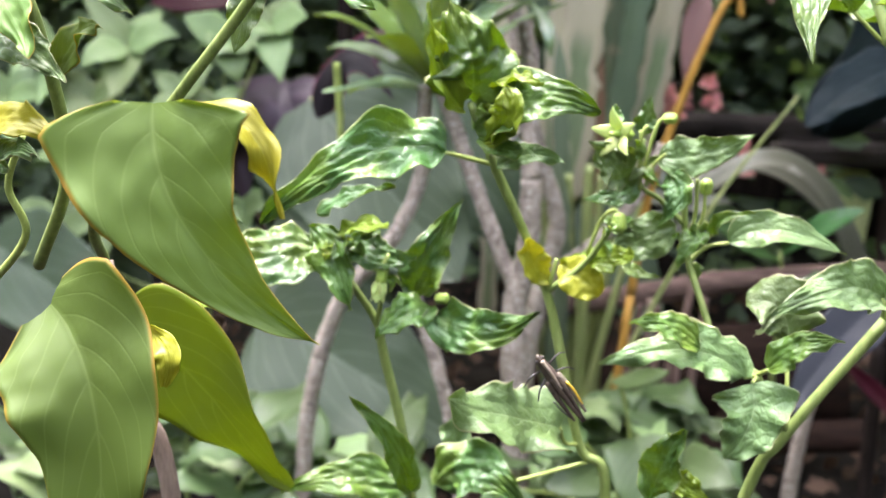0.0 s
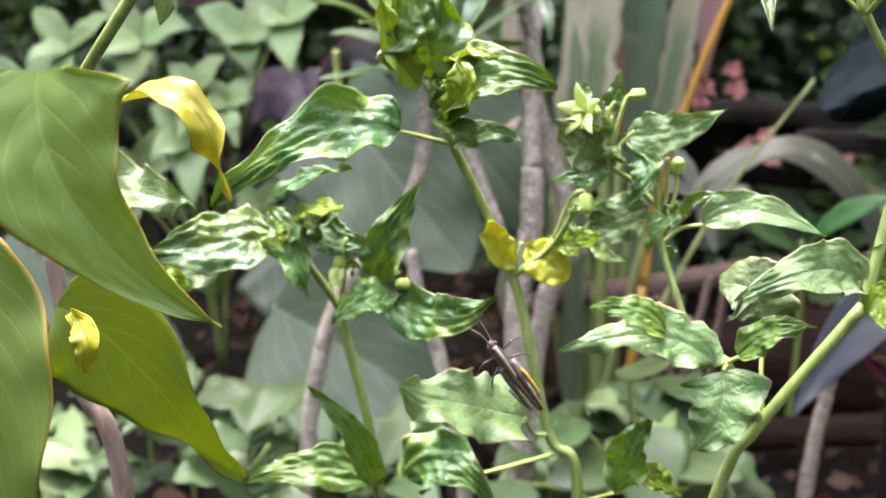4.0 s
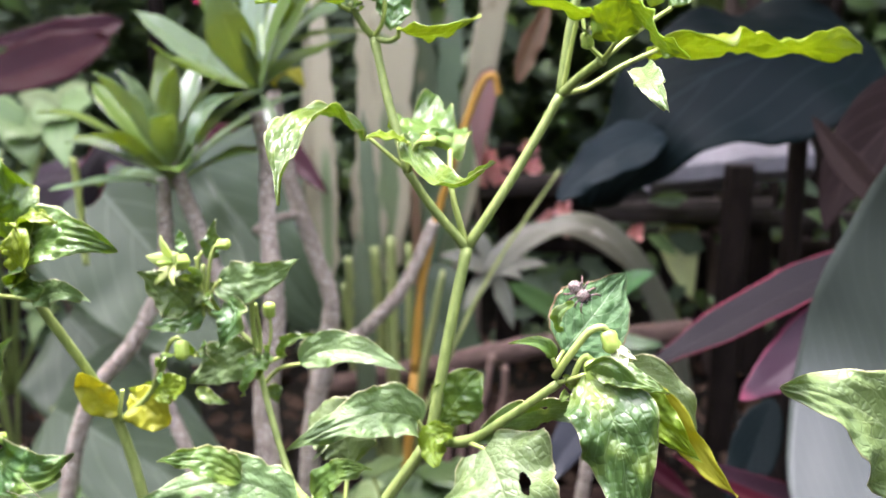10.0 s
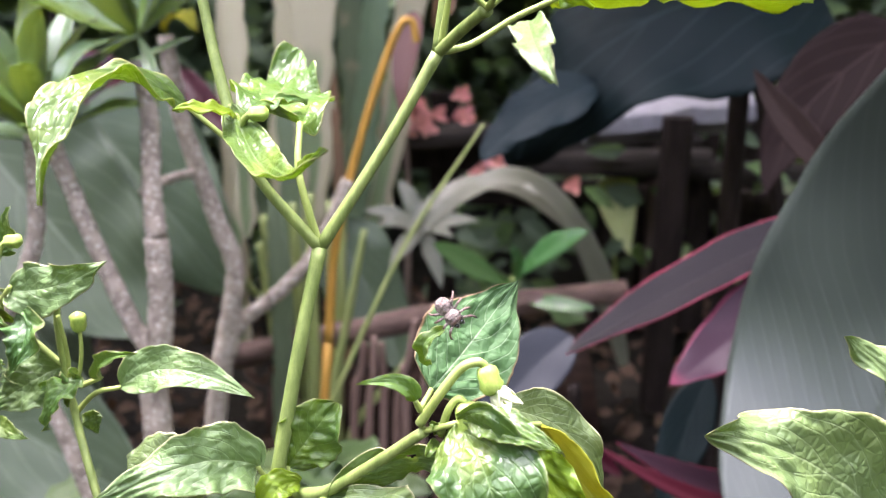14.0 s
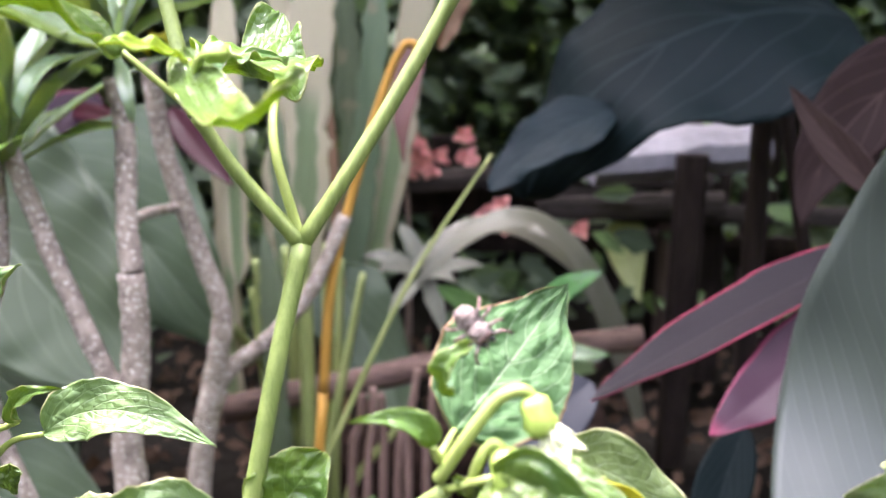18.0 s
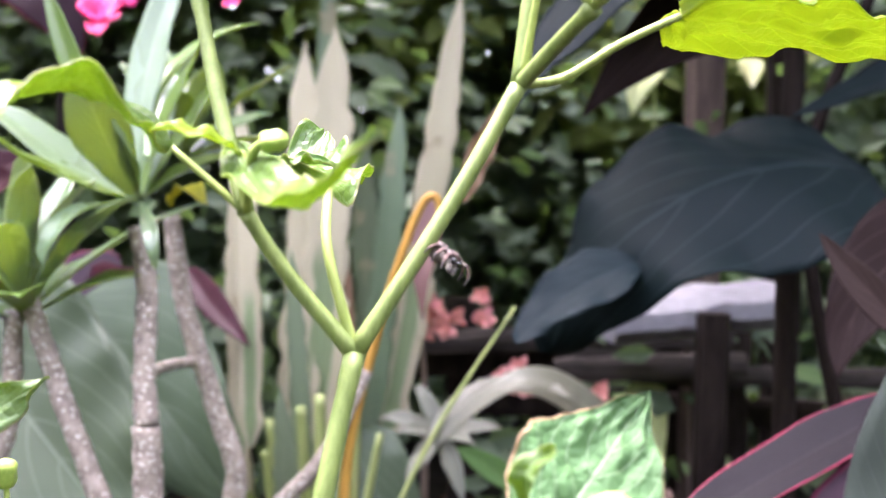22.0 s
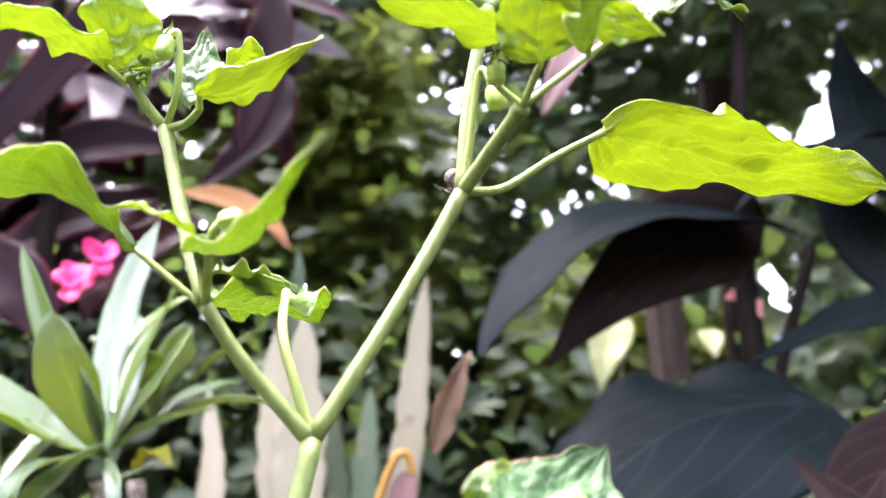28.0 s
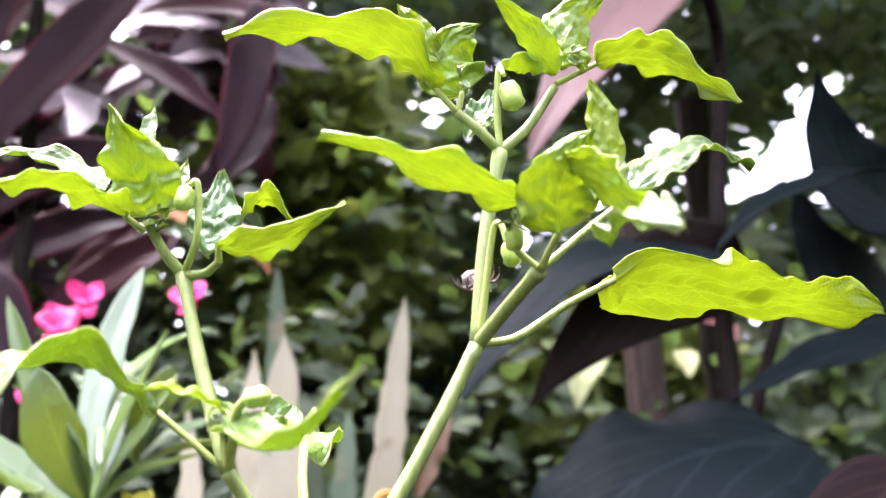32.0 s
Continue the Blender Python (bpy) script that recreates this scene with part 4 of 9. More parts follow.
tube('flower_stalk', chili, [(0.1043, 0.4450, 0.4671), (0.1066, 0.4440, 0.4769), (0.1066, 0.4440, 0.4852)], 0.00070, 0.00060, M_PETIOLE)
tube('flower_stalk', chili, [(0.0627, 0.4400, 0.4583), (0.0676, 0.4370, 0.4732), (0.0718, 0.4350, 0.4777), (0.0737, 0.4350, 0.4765)], 0.00080, 0.00070, M_PETIOLE)
tube('branch', chili, [(0.0993, 0.4460, 0.4723), (0.0898, 0.4460, 0.4810), (0.0811, 0.4440, 0.4876), (0.0812, 0.4420, 0.5053)], 0.00110, 0.00080, M_STEM)
tube('flower_stalk', chili, [(0.0817, 0.4420, 0.4903), (0.0845, 0.4400, 0.5059), (0.0864, 0.4400, 0.5123), (0.0885, 0.4400, 0.5143)], 0.00080, 0.00070, M_PETIOLE)
# ---- second chili plant, with the grasshopper leaf ----
chili_b = thing("chili_plant", (0.075, 0.43, 0.0), "young chili pepper plant with glossy blistered leaves", "plant")
tube('stem', chili_b, [(0.0750, 0.4300, -0.0100), (0.0760, 0.4280, 0.2000), (0.0782, 0.4280, 0.3557), (0.0653, 0.4290, 0.3805), (0.0480, 0.4323, 0.4428), (0.0266, 0.4161, 0.4956), (0.0174, 0.4100, 0.5190)], 0.0026, 0.0013, M_STEM, ridge=0.05, swell=((0.6, 0.2), (0.8, 0.2)))
tube('branch', chili_b, [(0.0480, 0.4323, 0.4428), (0.0631, 0.4300, 0.4573), (0.0725, 0.4200, 0.4756)], 0.00140, 0.00110, M_STEM)
tube('flower_stalk', chili_b, [(0.0480, 0.4323, 0.4428), (0.0499, 0.4300, 0.4496), (0.0513, 0.4300, 0.4575)], 0.00100, 0.00080, M_PETIOLE)
leaf(chili_b, (0.0146, 0.4120, 0.5162), (0.0072, 0.4020, 0.5320), (0.0020, 0.4000, 0.5541), 0.0140, M_CHILI_LIME, face=(0.55, -0.75, 0.3), profile='ovate', cup=25)
leaf(chili_b, (0.0169, 0.4130, 0.5197), (0.0182, 0.4060, 0.5348), (0.0094, 0.4140, 0.5503), 0.0360, M_CHILI, face=(0.1, -0.9, 0.45), profile='heart', pucker=0.035, wave=0.05, lobes=0.08)
leaf(chili_b, (0.0200, 0.4110, 0.5088), (0.0409, 0.4000, 0.5221), (0.0661, 0.3960, 0.5219), 0.0300, M_CHILI, face=(-0.1, -0.8, 0.55), profile='ovate', pucker=0.03, wave=0.05)
leaf(chili_b, (0.0240, 0.4050, 0.5057), (0.0336, 0.3940, 0.5166), (0.0311, 0.3930, 0.5269), 0.0135, M_CHILI_LIME, face=(-0.3, -1, 0.1), profile='round', cup=14)
leaf(chili_b, (0.0254, 0.4050, 0.5257), (0.0352, 0.4000, 0.5294), (0.0452, 0.4000, 0.5288), 0.0100, M_CHILI_LIME, face=(0, -0.4, 0.9), profile='acute')
leaf(chili_b, (0.0213, 0.4080, 0.5063), (0.0312, 0.4000, 0.5043), (0.0396, 0.3980, 0.5047), 0.0082, M_CHILI, face=(0, -0.8, 0.5), profile='round', wave=0.1)
leaf(chili_b, (0.0096, 0.4050, 0.5010), (-0.0181, 0.3950, 0.4998), (-0.0573, 0.3850, 0.4742), 0.0290, M_CHILI_DARK, face=(0.1, -0.8, 0.6), profile='ovate', pucker=0.035, wave=0.05, nu=16, nv=30, stalk=[(0.0266, 0.4161, 0.4956)])
leaf(chili_b, (0.0280, 0.4100, 0.4959), (0.0410, 0.4050, 0.5022), (0.0546, 0.4000, 0.5004), 0.0103, M_CHILI_PALE, pucker=0.01, face=(0, -0.9, 0.4), profile='acute')
leaf(chili_b, (-0.0410, 0.4100, 0.4727), (-0.0269, 0.4100, 0.4813), (-0.0100, 0.4100, 0.4856), 0.0091, M_CHILI_DARK, face=(0, -0.5, 0.8), profile='acute')
leaf(chili_b, (0.0490, 0.4320, 0.4489), (0.0429, 0.4250, 0.4559), (0.0391, 0.4200, 0.4682), 0.0133, M_YELLOW, face=(0.4, -0.9, 0.3), profile='round', cup=20)
leaf(chili_b, (0.0524, 0.4350, 0.4541), (0.0610, 0.4300, 0.4505), (0.0693, 0.4280, 0.4440), 0.0166, M_YELLOW, face=(-0.1, -0.9, 0.3), profile='round', wave=0.06)
leaf(chili_b, (0.0633, 0.4300, 0.4580), (0.0727, 0.4250, 0.4605), (0.0822, 0.4200, 0.4636), 0.0118, M_CHILI_LIME, face=(0, -0.8, 0.6), profile='round', cup=12)
leaf(chili_b, (0.0587, 0.4050, 0.3970), (0.0406, 0.3850, 0.4084), (0.0180, 0.3680, 0.4176), 0.03, M_CHILI_PALE, face=(0.1, -0.72, 0.7), profile='heart', wave=0.09, pucker=0.012, lobes=0.3, nu=28, nv=44, cup=10, stalk=[(0.0653, 0.4290, 0.3800), (0.0603, 0.4200, 0.3840)])
leaf(chili_b, (0.0078, 0.4250, 0.3556), (0.0267, 0.4200, 0.3671), (0.0477, 0.4150, 0.3531), 0.0280, M_CHILI_DARK, face=(0, -0.8, 0.6), profile='ovate', pucker=0.03, stalk=[(0.0695, 0.4280, 0.3729), (0.0338, 0.4250, 0.3594)])
leaf(chili_b, (0.0078, 0.4500, 0.3749), (0.0117, 0.4500, 0.3622), (0.0133, 0.4500, 0.3409), 0.0152, M_CHILI_PALE, pucker=0.01, face=(0.3, -0.9, 0.3), profile='ovate')
leaf(chili_b, (0.0949, 0.4000, 0.3743), (0.0981, 0.3950, 0.3929), (0.1042, 0.3900, 0.4089), 0.0168, M_CHILI, face=(-0.2, -0.9, 0.4), profile='square', wave=0.1, lobes=0.2, stalk=[(0.0773, 0.4280, 0.3518)])
leaf(chili_b, (0.1029, 0.4100, 0.3817), (0.1095, 0.4100, 0.3758), (0.1180, 0.4100, 0.3713), 0.0113, M_CHILI_LIME, face=(0, -0.8, 0.5), profile='ovate', wave=0.1)
# ---- third chili plant ----
chili_c = thing("chili_plant", (0.004, 0.43, 0.0), "slender chili pepper plant with drooping pale flower buds", "plant")
tube('stem', chili_c, [(0.0040, 0.4300, -0.0100), (0.0020, 0.4280, 0.2000), (-0.0031, 0.4250, 0.3450), (-0.0173, 0.4250, 0.4136), (-0.0206, 0.4250, 0.4263), (-0.0305, 0.4200, 0.4439), (-0.0404, 0.4150, 0.4640)], 0.0026, 0.0012, M_STEM, ridge=0.05)
tube('branch', chili_c, [(-0.0201, 0.4250, 0.4251), (-0.0164, 0.4200, 0.4410), (-0.0135, 0.4150, 0.4538)], 0.00110, 0.00090, M_STEM)
tube('branch', chili_c, [(-0.0194, 0.4250, 0.4240), (-0.0072, 0.4200, 0.4349), (-0.0036, 0.4200, 0.4409)], 0.00100, 0.00080, M_STEM)
leaf(chili_c, (-0.0411, 0.4100, 0.4573), (-0.0640, 0.4000, 0.4547), (-0.0926, 0.3900, 0.4495), 0.0306, M_CHILI_DARK, face=(0, -0.85, 0.55), profile='ovate', pucker=0.035, wave=0.04, nu=16, nv=28, stalk=[(-0.0392, 0.4150, 0.4630)])
leaf(chili_c, (-0.0036, 0.4200, 0.4403), (0.0038, 0.4150, 0.4597), (0.0149, 0.4150, 0.4814), 0.0203, M_CHILI_DARK, face=(0.1, -1, 0.25), profile='ovate', pucker=0.04, cup=10)
leaf(chili_c, (0.0045, 0.4150, 0.4375), (-0.0043, 0.4050, 0.4364), (-0.0130, 0.3950, 0.4295), 0.0176, M_CHILI, face=(0.1, -0.8, 0.6), profile='acute', pucker=0.03)
leaf(chili_c, (0.0059, 0.4150, 0.4349), (0.0272, 0.4000, 0.4345), (0.0501, 0.3950, 0.4461), 0.0216, M_CHILI_DARK, face=(0, -0.9, 0.5), profile='ovate', pucker=0.04, cup=8, stalk=[(-0.0037, 0.4200, 0.4375)])
leaf(chili_c, (-0.0446, 0.4130, 0.4663), (-0.0321, 0.4050, 0.4549), (-0.0252, 0.4000, 0.4376), 0.0184, M_CHILI, face=(-0.2, -0.9, 0.4), profile='acute', wave=0.08)
leaf(chili_c, (-0.0286, 0.4180, 0.4620), (-0.0151, 0.4100, 0.4572), (-0.0005, 0.4100, 0.4573), 0.0171, M_CHILI_DARK, face=(0.1, -0.7, 0.7), profile='ovate', pucker=0.04, wave=0.07)
leaf(chili_c, (-0.0325, 0.4100, 0.4650), (-0.0226, 0.4050, 0.4704), (-0.0097, 0.4000, 0.4713), 0.0090, M_CHILI_LIME, face=(0, -0.5, 0.8), profile='round')
leaf(chili_c, (-0.0695, 0.4200, 0.4386), (-0.0846, 0.4200, 0.4350), (-0.0997, 0.4200, 0.4360), 0.0127, M_CHILI_PALE, pucker=0.01, face=(0, -0.9, 0.4), profile='ovate')
leaf(chili_c, (-0.0018, 0.4150, 0.3568), (-0.0076, 0.4000, 0.3852), (-0.0230, 0.3950, 0.4045), 0.0150, M_CHILI, face=(0.5, -0.8, 0.3), profile='ovate', cup=25, stalk=[(-0.0031, 0.4250, 0.3450)])
leaf(chili_c, (-0.0028, 0.4200, 0.3566), (-0.0281, 0.4100, 0.3618), (-0.0535, 0.4000, 0.3575), 0.0208, M_CHILI, face=(0, -0.7, 0.7), profile='ovate', wave=0.07, pucker=0.03, stalk=[(-0.0031, 0.4250, 0.3450)])
tube('flower_stalk', chili_c, [(-0.0135, 0.4150, 0.4538), (-0.0121, 0.4100, 0.4585), (-0.0136, 0.4080, 0.4545)], 0.00100, 0.00090, M_PETIOLE)
flower(chili_c, (-0.0138, 0.4080, 0.4534), (-0.1, -0.2, -1), 0.012, M_PETAL_GREEN, flare=0.2)
bud(chili_c, (0.0059, 0.4150, 0.4414), (1, -0.2, 0.1), 0.010)
# ---- broad-leaved plant close to the lens at the start ----
broad = thing("broad_leaved_plant", (-0.075, 0.36, 0.0), "broad-leaved plant with large drooping green and yellowing leaves", "plant")
tube('stem', broad, [(-0.0750, 0.3600, -0.0100), (-0.0700, 0.3600, 0.1500), (-0.0806, 0.3600, 0.3669), (-0.0954, 0.3600, 0.4117), (-0.1032, 0.3600, 0.4611)], 0.0042, 0.0028, M_BROWNSTEM)
tube('branch', broad, [(-0.1032, 0.3600, 0.4611), (-0.0763, 0.3100, 0.4912), (-0.0438, 0.2940, 0.5262), (-0.0174, 0.2850, 0.5548), (-0.0039, 0.2800, 0.5731)], 0.00180, 0.00140, M_STEM)
leaf(broad, (-0.0285, 0.2550, 0.5322), (-0.0178, 0.2500, 0.5037), (0.0097, 0.2580, 0.4763), 0.056, M_NEAR_PALE, face=(0.1, -1, 0.2), profile='hat', cup=14, nu=24, nv=40, wave=0.02, pucker=0.006, lobes=0.02)
leaf(broad, (-0.0617, 0.2620, 0.4797), (-0.0442, 0.2500, 0.4592), (-0.0453, 0.2500, 0.4124), 0.044, M_NEAR_PALE, face=(0.1, -1, 0.3), profile='heart', cup=16, nu=24, nv=40, wave=0.03, pucker=0.006, lobes=0.02)
leaf(broad, (-0.0883, 0.3400, 0.4468), (-0.0619, 0.3450, 0.4257), (-0.0363, 0.3550, 0.3774), 0.0507, M_NEAR, face=(-0.3, -0.9, 0.35), profile='ovate', cup=10, nu=16, nv=30, wave=0.03, pucker=0.008, lobes=0.02)
leaf(broad, (-0.0563, 0.3000, 0.4607), (-0.0454, 0.2900, 0.4586), (-0.0462, 0.2900, 0.4485), 0.0078, M_YELLOW, face=(0.3, -0.9, 0.2), profile='round')
leaf(broad, (-0.0850, 0.3750, 0.5091), (-0.0534, 0.3700, 0.5103), (-0.0458, 0.3750, 0.4778), 0.0155, M_YELLOW, face=(-0.2, -0.3, 0.9), profile='strap', cup=20)
leaf(broad, (-0.1192, 0.4000, 0.4744), (-0.0897, 0.3950, 0.4741), (-0.0630, 0.3900, 0.4707), 0.0295, M_CHILI_PALE, pucker=0.01, face=(0, -0.8, 0.6), profile='ovate', cup=15)
leaf(broad, (-0.1004, 0.4100, 0.4300), (-0.0864, 0.4100, 0.4348), (-0.0768, 0.4100, 0.4322), 0.0174, M_CHILI_LIME, face=(0, -0.8, 0.6), profile='ovate')
leaf(broad, (0.0103, 0.3300, 0.5760), (0.0290, 0.3300, 0.5792), (0.0455, 0.3300, 0.5734), 0.0116, M_CHILI_LIME, face=(0, -0.1, 1), profile='lance', cup=15)
leaf(broad, (-0.0003, 0.3400, 0.5700), (0.0119, 0.3400, 0.5670), (0.0221, 0.3400, 0.5579), 0.0106, M_CHILI, face=(0, -0.6, 0.8), profile='lance')
leaf(broad, (-0.0255, 0.3300, 0.5639), (-0.0128, 0.3300, 0.5589), (0.0024, 0.3300, 0.5521), 0.0103, M_CHILI, face=(0, -0.7, 0.7), profile='lance')
leaf(broad, (-0.0354, 0.3300, 0.5592), (-0.0368, 0.3300, 0.5514), (-0.0404, 0.3300, 0.5387), 0.0107, M_CHILI_PALE, pucker=0.01, face=(0.3, -0.9, 0.3), profile='lance')
leaf(broad, (-0.0788, 0.2700, 0.5447), (-0.0650, 0.2650, 0.5421), (-0.0521, 0.2600, 0.5345), 0.0134, M_CHILI_PALE, face=(-0.2, -0.8, 0.6), profile='ovate')
leaf(broad, (-0.0791, 0.2700, 0.5580), (-0.0695, 0.2650, 0.5511), (-0.0605, 0.2600, 0.5393), 0.0149, M_NEAR_PALE, face=(-0.1, -0.8, 0.6), profile='ovate')
leaf(broad, (-0.0656, 0.2700, 0.5571), (-0.0501, 0.2650, 0.5569), (-0.0356, 0.2600, 0.5517), 0.0100, M_CHILI_PALE, face=(0.0, -0.8, 0.6), profile='ovate')
leaf(broad, (-0.0825, 0.2700, 0.5209), (-0.0690, 0.2650, 0.5244), (-0.0566, 0.2600, 0.5223), 0.0130, M_YELLOW, face=(0.10000000000000003, -0.8, 0.6), profile='ovate')
leaf(broad, (-0.0818, 0.2700, 0.5109), (-0.0715, 0.2650, 0.5173), (-0.0621, 0.2600, 0.5179), 0.0093, M_CHILI_PALE, face=(0.2, -0.8, 0.6), profile='ovate')
leaf(broad, (-0.0611, 0.2700, 0.5359), (-0.0523, 0.2650, 0.5452), (-0.0441, 0.2600, 0.5489), 0.0102, M_NEAR_PALE, face=(0.3, -0.8, 0.6), profile='ovate')
tube('branch', broad, [(-0.1109, 0.3000, 0.4647), (-0.0865, 0.2900, 0.4881), (-0.0871, 0.2850, 0.5034), (-0.0783, 0.2800, 0.5184)], 0.00120, 0.00090, M_PETIOLE)
tube('branch', broad, [(-0.1094, 0.3300, 0.4674), (-0.0784, 0.3000, 0.5062), (-0.0715, 0.2800, 0.5446), (-0.0747, 0.2750, 0.5609)], 0.00200, 0.00150, M_STEM)
chili_r = thing("chili_plant", (0.375, 0.40, 0.0), "chili pepper plant with pale wavy leaves", "plant")
tube('stem', chili_r, [(0.3750, 0.4000, -0.0100), (0.3700, 0.4000, 0.3000), (0.3574, 0.4000, 0.4515), (0.3623, 0.4000, 0.4826)], 0.0026, 0.0014, M_STEM)
leaf(chili_r, (0.3555, 0.4000, 0.4408), (0.3209, 0.3950, 0.4717), (0.2883, 0.3850, 0.4859), 0.042, M_CHILI_PALE, face=(-0.2, -0.8, 0.6), profile='ovate', wave=0.06, pucker=0.014, lobes=0.14, nu=28, nv=44, stalk=[(0.3574, 0.4000, 0.4515)])
leaf(chili_r, (0.3597, 0.4000, 0.4791), (0.3375, 0.3950, 0.4968), (0.3194, 0.3900, 0.5105), 0.02, M_CHILI_PALE, face=(0.3, -0.8, 0.5), profile='ovate', wave=0.05, pucker=0.012, nu=22, nv=36)

# ---- grasshopper and jumping spider ----
M_HOPPER = rough_mat("grasshopper_brown", (0.018, 0.013, 0.010), (0.10, 0.07, 0.05), 500.0, 0.5, 0.4, 0.0003)
M_HOPPER_PALE = rough_mat("grasshopper_pale", (0.18, 0.14, 0.10), (0.34, 0.28, 0.22), 500.0, 0.5, 0.3, 0.0003)
M_HOPPER_YELLOW = rough_mat("grasshopper_yellow", (0.62, 0.36, 0.02), (0.80, 0.55, 0.06), 500.0, 0.5, 0.2, 0.0002)
M_DARKLEG = rough_mat("insect_dark", (0.012, 0.010, 0.010), (0.06, 0.05, 0.045), 600.0, 0.35, 0.3, 0.0002)
M_FURPALE = rough_mat("spider_pale_fur", (0.022, 0.016, 0.015), (0.36, 0.29, 0.26), 1300.0, 0.85, 0.9, 0.0004)
M_FURWHITE = rough_mat("spider_white_fur", (0.06, 0.05, 0.045), (0.42, 0.37, 0.34), 1500.0, 0.85, 0.9, 0.0003)
M_FURDARK = rough_mat("spider_dark_fur", (0.012, 0.010, 0.010), (0.10, 0.08, 0.075), 1500.0, 0.85, 0.9, 0.0003)
M_EYE = rough_mat("spider_eye", (0.003, 0.003, 0.003), (0.008, 0.008, 0.008), 300.0, 0.15, 0.0, 0.0001, spec=0.8)
M_FURPINK = rough_mat("spider_leg", (0.035, 0.02, 0.018), (0.24, 0.15, 0.13), 900.0, 0.8, 0.8, 0.0002)


def lump(name, parent, at, way, size, material, squash=1.0, seed=0.0, fuzz=0.0):
    # a rounded, slightly uneven body segment along way; size: length and width
    bm = bmesh.new()
    way = Vector(way).normalized()
    side = way.cross(Vector((0.05, 0.02, 1))).normalized()
    up = side.cross(way)
    bmesh.ops.create_uvsphere(bm, u_segments=28, v_segments=18, radius=1)
    for v in bm.verts:
        c = v.co.copy()
        k = 1 + fuzz * (noise.noise(c * 6 + Vector((seed, 0, 0))) + 0.8 * noise.noise(c * 15 + Vector((seed, 0, 0)))) + 0.05 * noise.noise(c * 2.5 + Vector((seed, 1, 0)))
        v.co = Vector(at) + (way * c.x * size[0] / 2 + side * c.y * size[1] / 2 + up * c.z * size[1] / 2 * squash) * k
    return under(part(name, bm, material), parent)


hopper = thing("grasshopper", (0.0590, 0.3710, 0.4275), "small brown grasshopper with a yellow thigh stripe on a chili leaf", "insect")
tube('thorax', hopper, [(0.0525, 0.3670, 0.4380), (0.0543, 0.3674, 0.4356), (0.0567, 0.3683, 0.4322)], 0.00154, 0.00239, M_HOPPER, per=5)
tube('abdomen', hopper, [(0.0559, 0.3683, 0.4331), (0.0597, 0.3698, 0.4277), (0.0639, 0.3717, 0.4214), (0.0665, 0.3730, 0.4175)], 0.00211, 0.00084, M_HOPPER, per=5)
tube('pronotum_stripe', hopper, [(0.0531, 0.3652, 0.4387), (0.0563, 0.3655, 0.4347), (0.0601, 0.3678, 0.4282)], 0.00079, 0.00056, M_HOPPER_PALE, per=5)
lump('head', hopper, (0.0522, 0.3669, 0.4385), (0.5584, 0.2137, -0.8015), (0.0039, 0.0031), M_HOPPER)
lump('eye', hopper, (0.0514, 0.3655, 0.4380), (0.5584, 0.2137, -0.8015), (0.0014, 0.0011), M_DARKLEG)
tube('wing', hopper, [(0.0562, 0.3671, 0.4323), (0.0611, 0.3690, 0.4250), (0.0682, 0.3730, 0.4149)], 0.00140, 0.00045, M_HOPPER, per=5)
tube('hind_thigh', hopper, [(0.0556, 0.3684, 0.4301), (0.0595, 0.3689, 0.4238), (0.0653, 0.3715, 0.4156)], 0.00154, 0.00045, M_HOPPER, per=5)
tube('hind_shin', hopper, [(0.0653, 0.3715, 0.4156), (0.0612, 0.3712, 0.4186), (0.0576, 0.3706, 0.4223)], 0.00039, 0.00028, M_DARKLEG, per=5)
tube('front_leg', hopper, [(0.0529, 0.3675, 0.4343), (0.0497, 0.3645, 0.4326), (0.0476, 0.3661, 0.4281)], 0.00039, 0.00022, M_DARKLEG, per=5)
tube('middle_leg', hopper, [(0.0546, 0.3681, 0.4314), (0.0531, 0.3655, 0.4279), (0.0525, 0.3681, 0.4229)], 0.00039, 0.00022, M_DARKLEG, per=5)
tube('antenna', hopper, [(0.0514, 0.3656, 0.4394), (0.0488, 0.3628, 0.4435), (0.0426, 0.3592, 0.4480)], 0.00020, 0.00008, M_HOPPER_PALE, per=5)
lump('eye', hopper, (0.0533, 0.3667, 0.4396), (0.5584, 0.2137, -0.8015), (0.0014, 0.0011), M_DARKLEG)
tube('wing', hopper, [(0.0573, 0.3679, 0.4332), (0.0624, 0.3698, 0.4261), (0.0687, 0.3733, 0.4153)], 0.00140, 0.00045, M_HOPPER, per=5)
tube('hind_thigh', hopper, [(0.0582, 0.3702, 0.4324), (0.0633, 0.3714, 0.4271), (0.0688, 0.3737, 0.4186)], 0.00154, 0.00045, M_HOPPER_PALE, per=5)
tube('hind_shin', hopper, [(0.0688, 0.3737, 0.4186), (0.0662, 0.3744, 0.4229), (0.0633, 0.3743, 0.4272)], 0.00039, 0.00028, M_DARKLEG, per=5)
tube('front_leg', hopper, [(0.0552, 0.3690, 0.4363), (0.0580, 0.3700, 0.4399), (0.0605, 0.3745, 0.4394)], 0.00039, 0.00022, M_DARKLEG, per=5)
tube('middle_leg', hopper, [(0.0573, 0.3698, 0.4337), (0.0615, 0.3710, 0.4352), (0.0638, 0.3756, 0.4328)], 0.00039, 0.00022, M_DARKLEG, per=5)
tube('antenna', hopper, [(0.0522, 0.3661, 0.4400), (0.0504, 0.3638, 0.4448), (0.0464, 0.3617, 0.4513)], 0.00020, 0.00008, M_HOPPER_PALE, per=5)
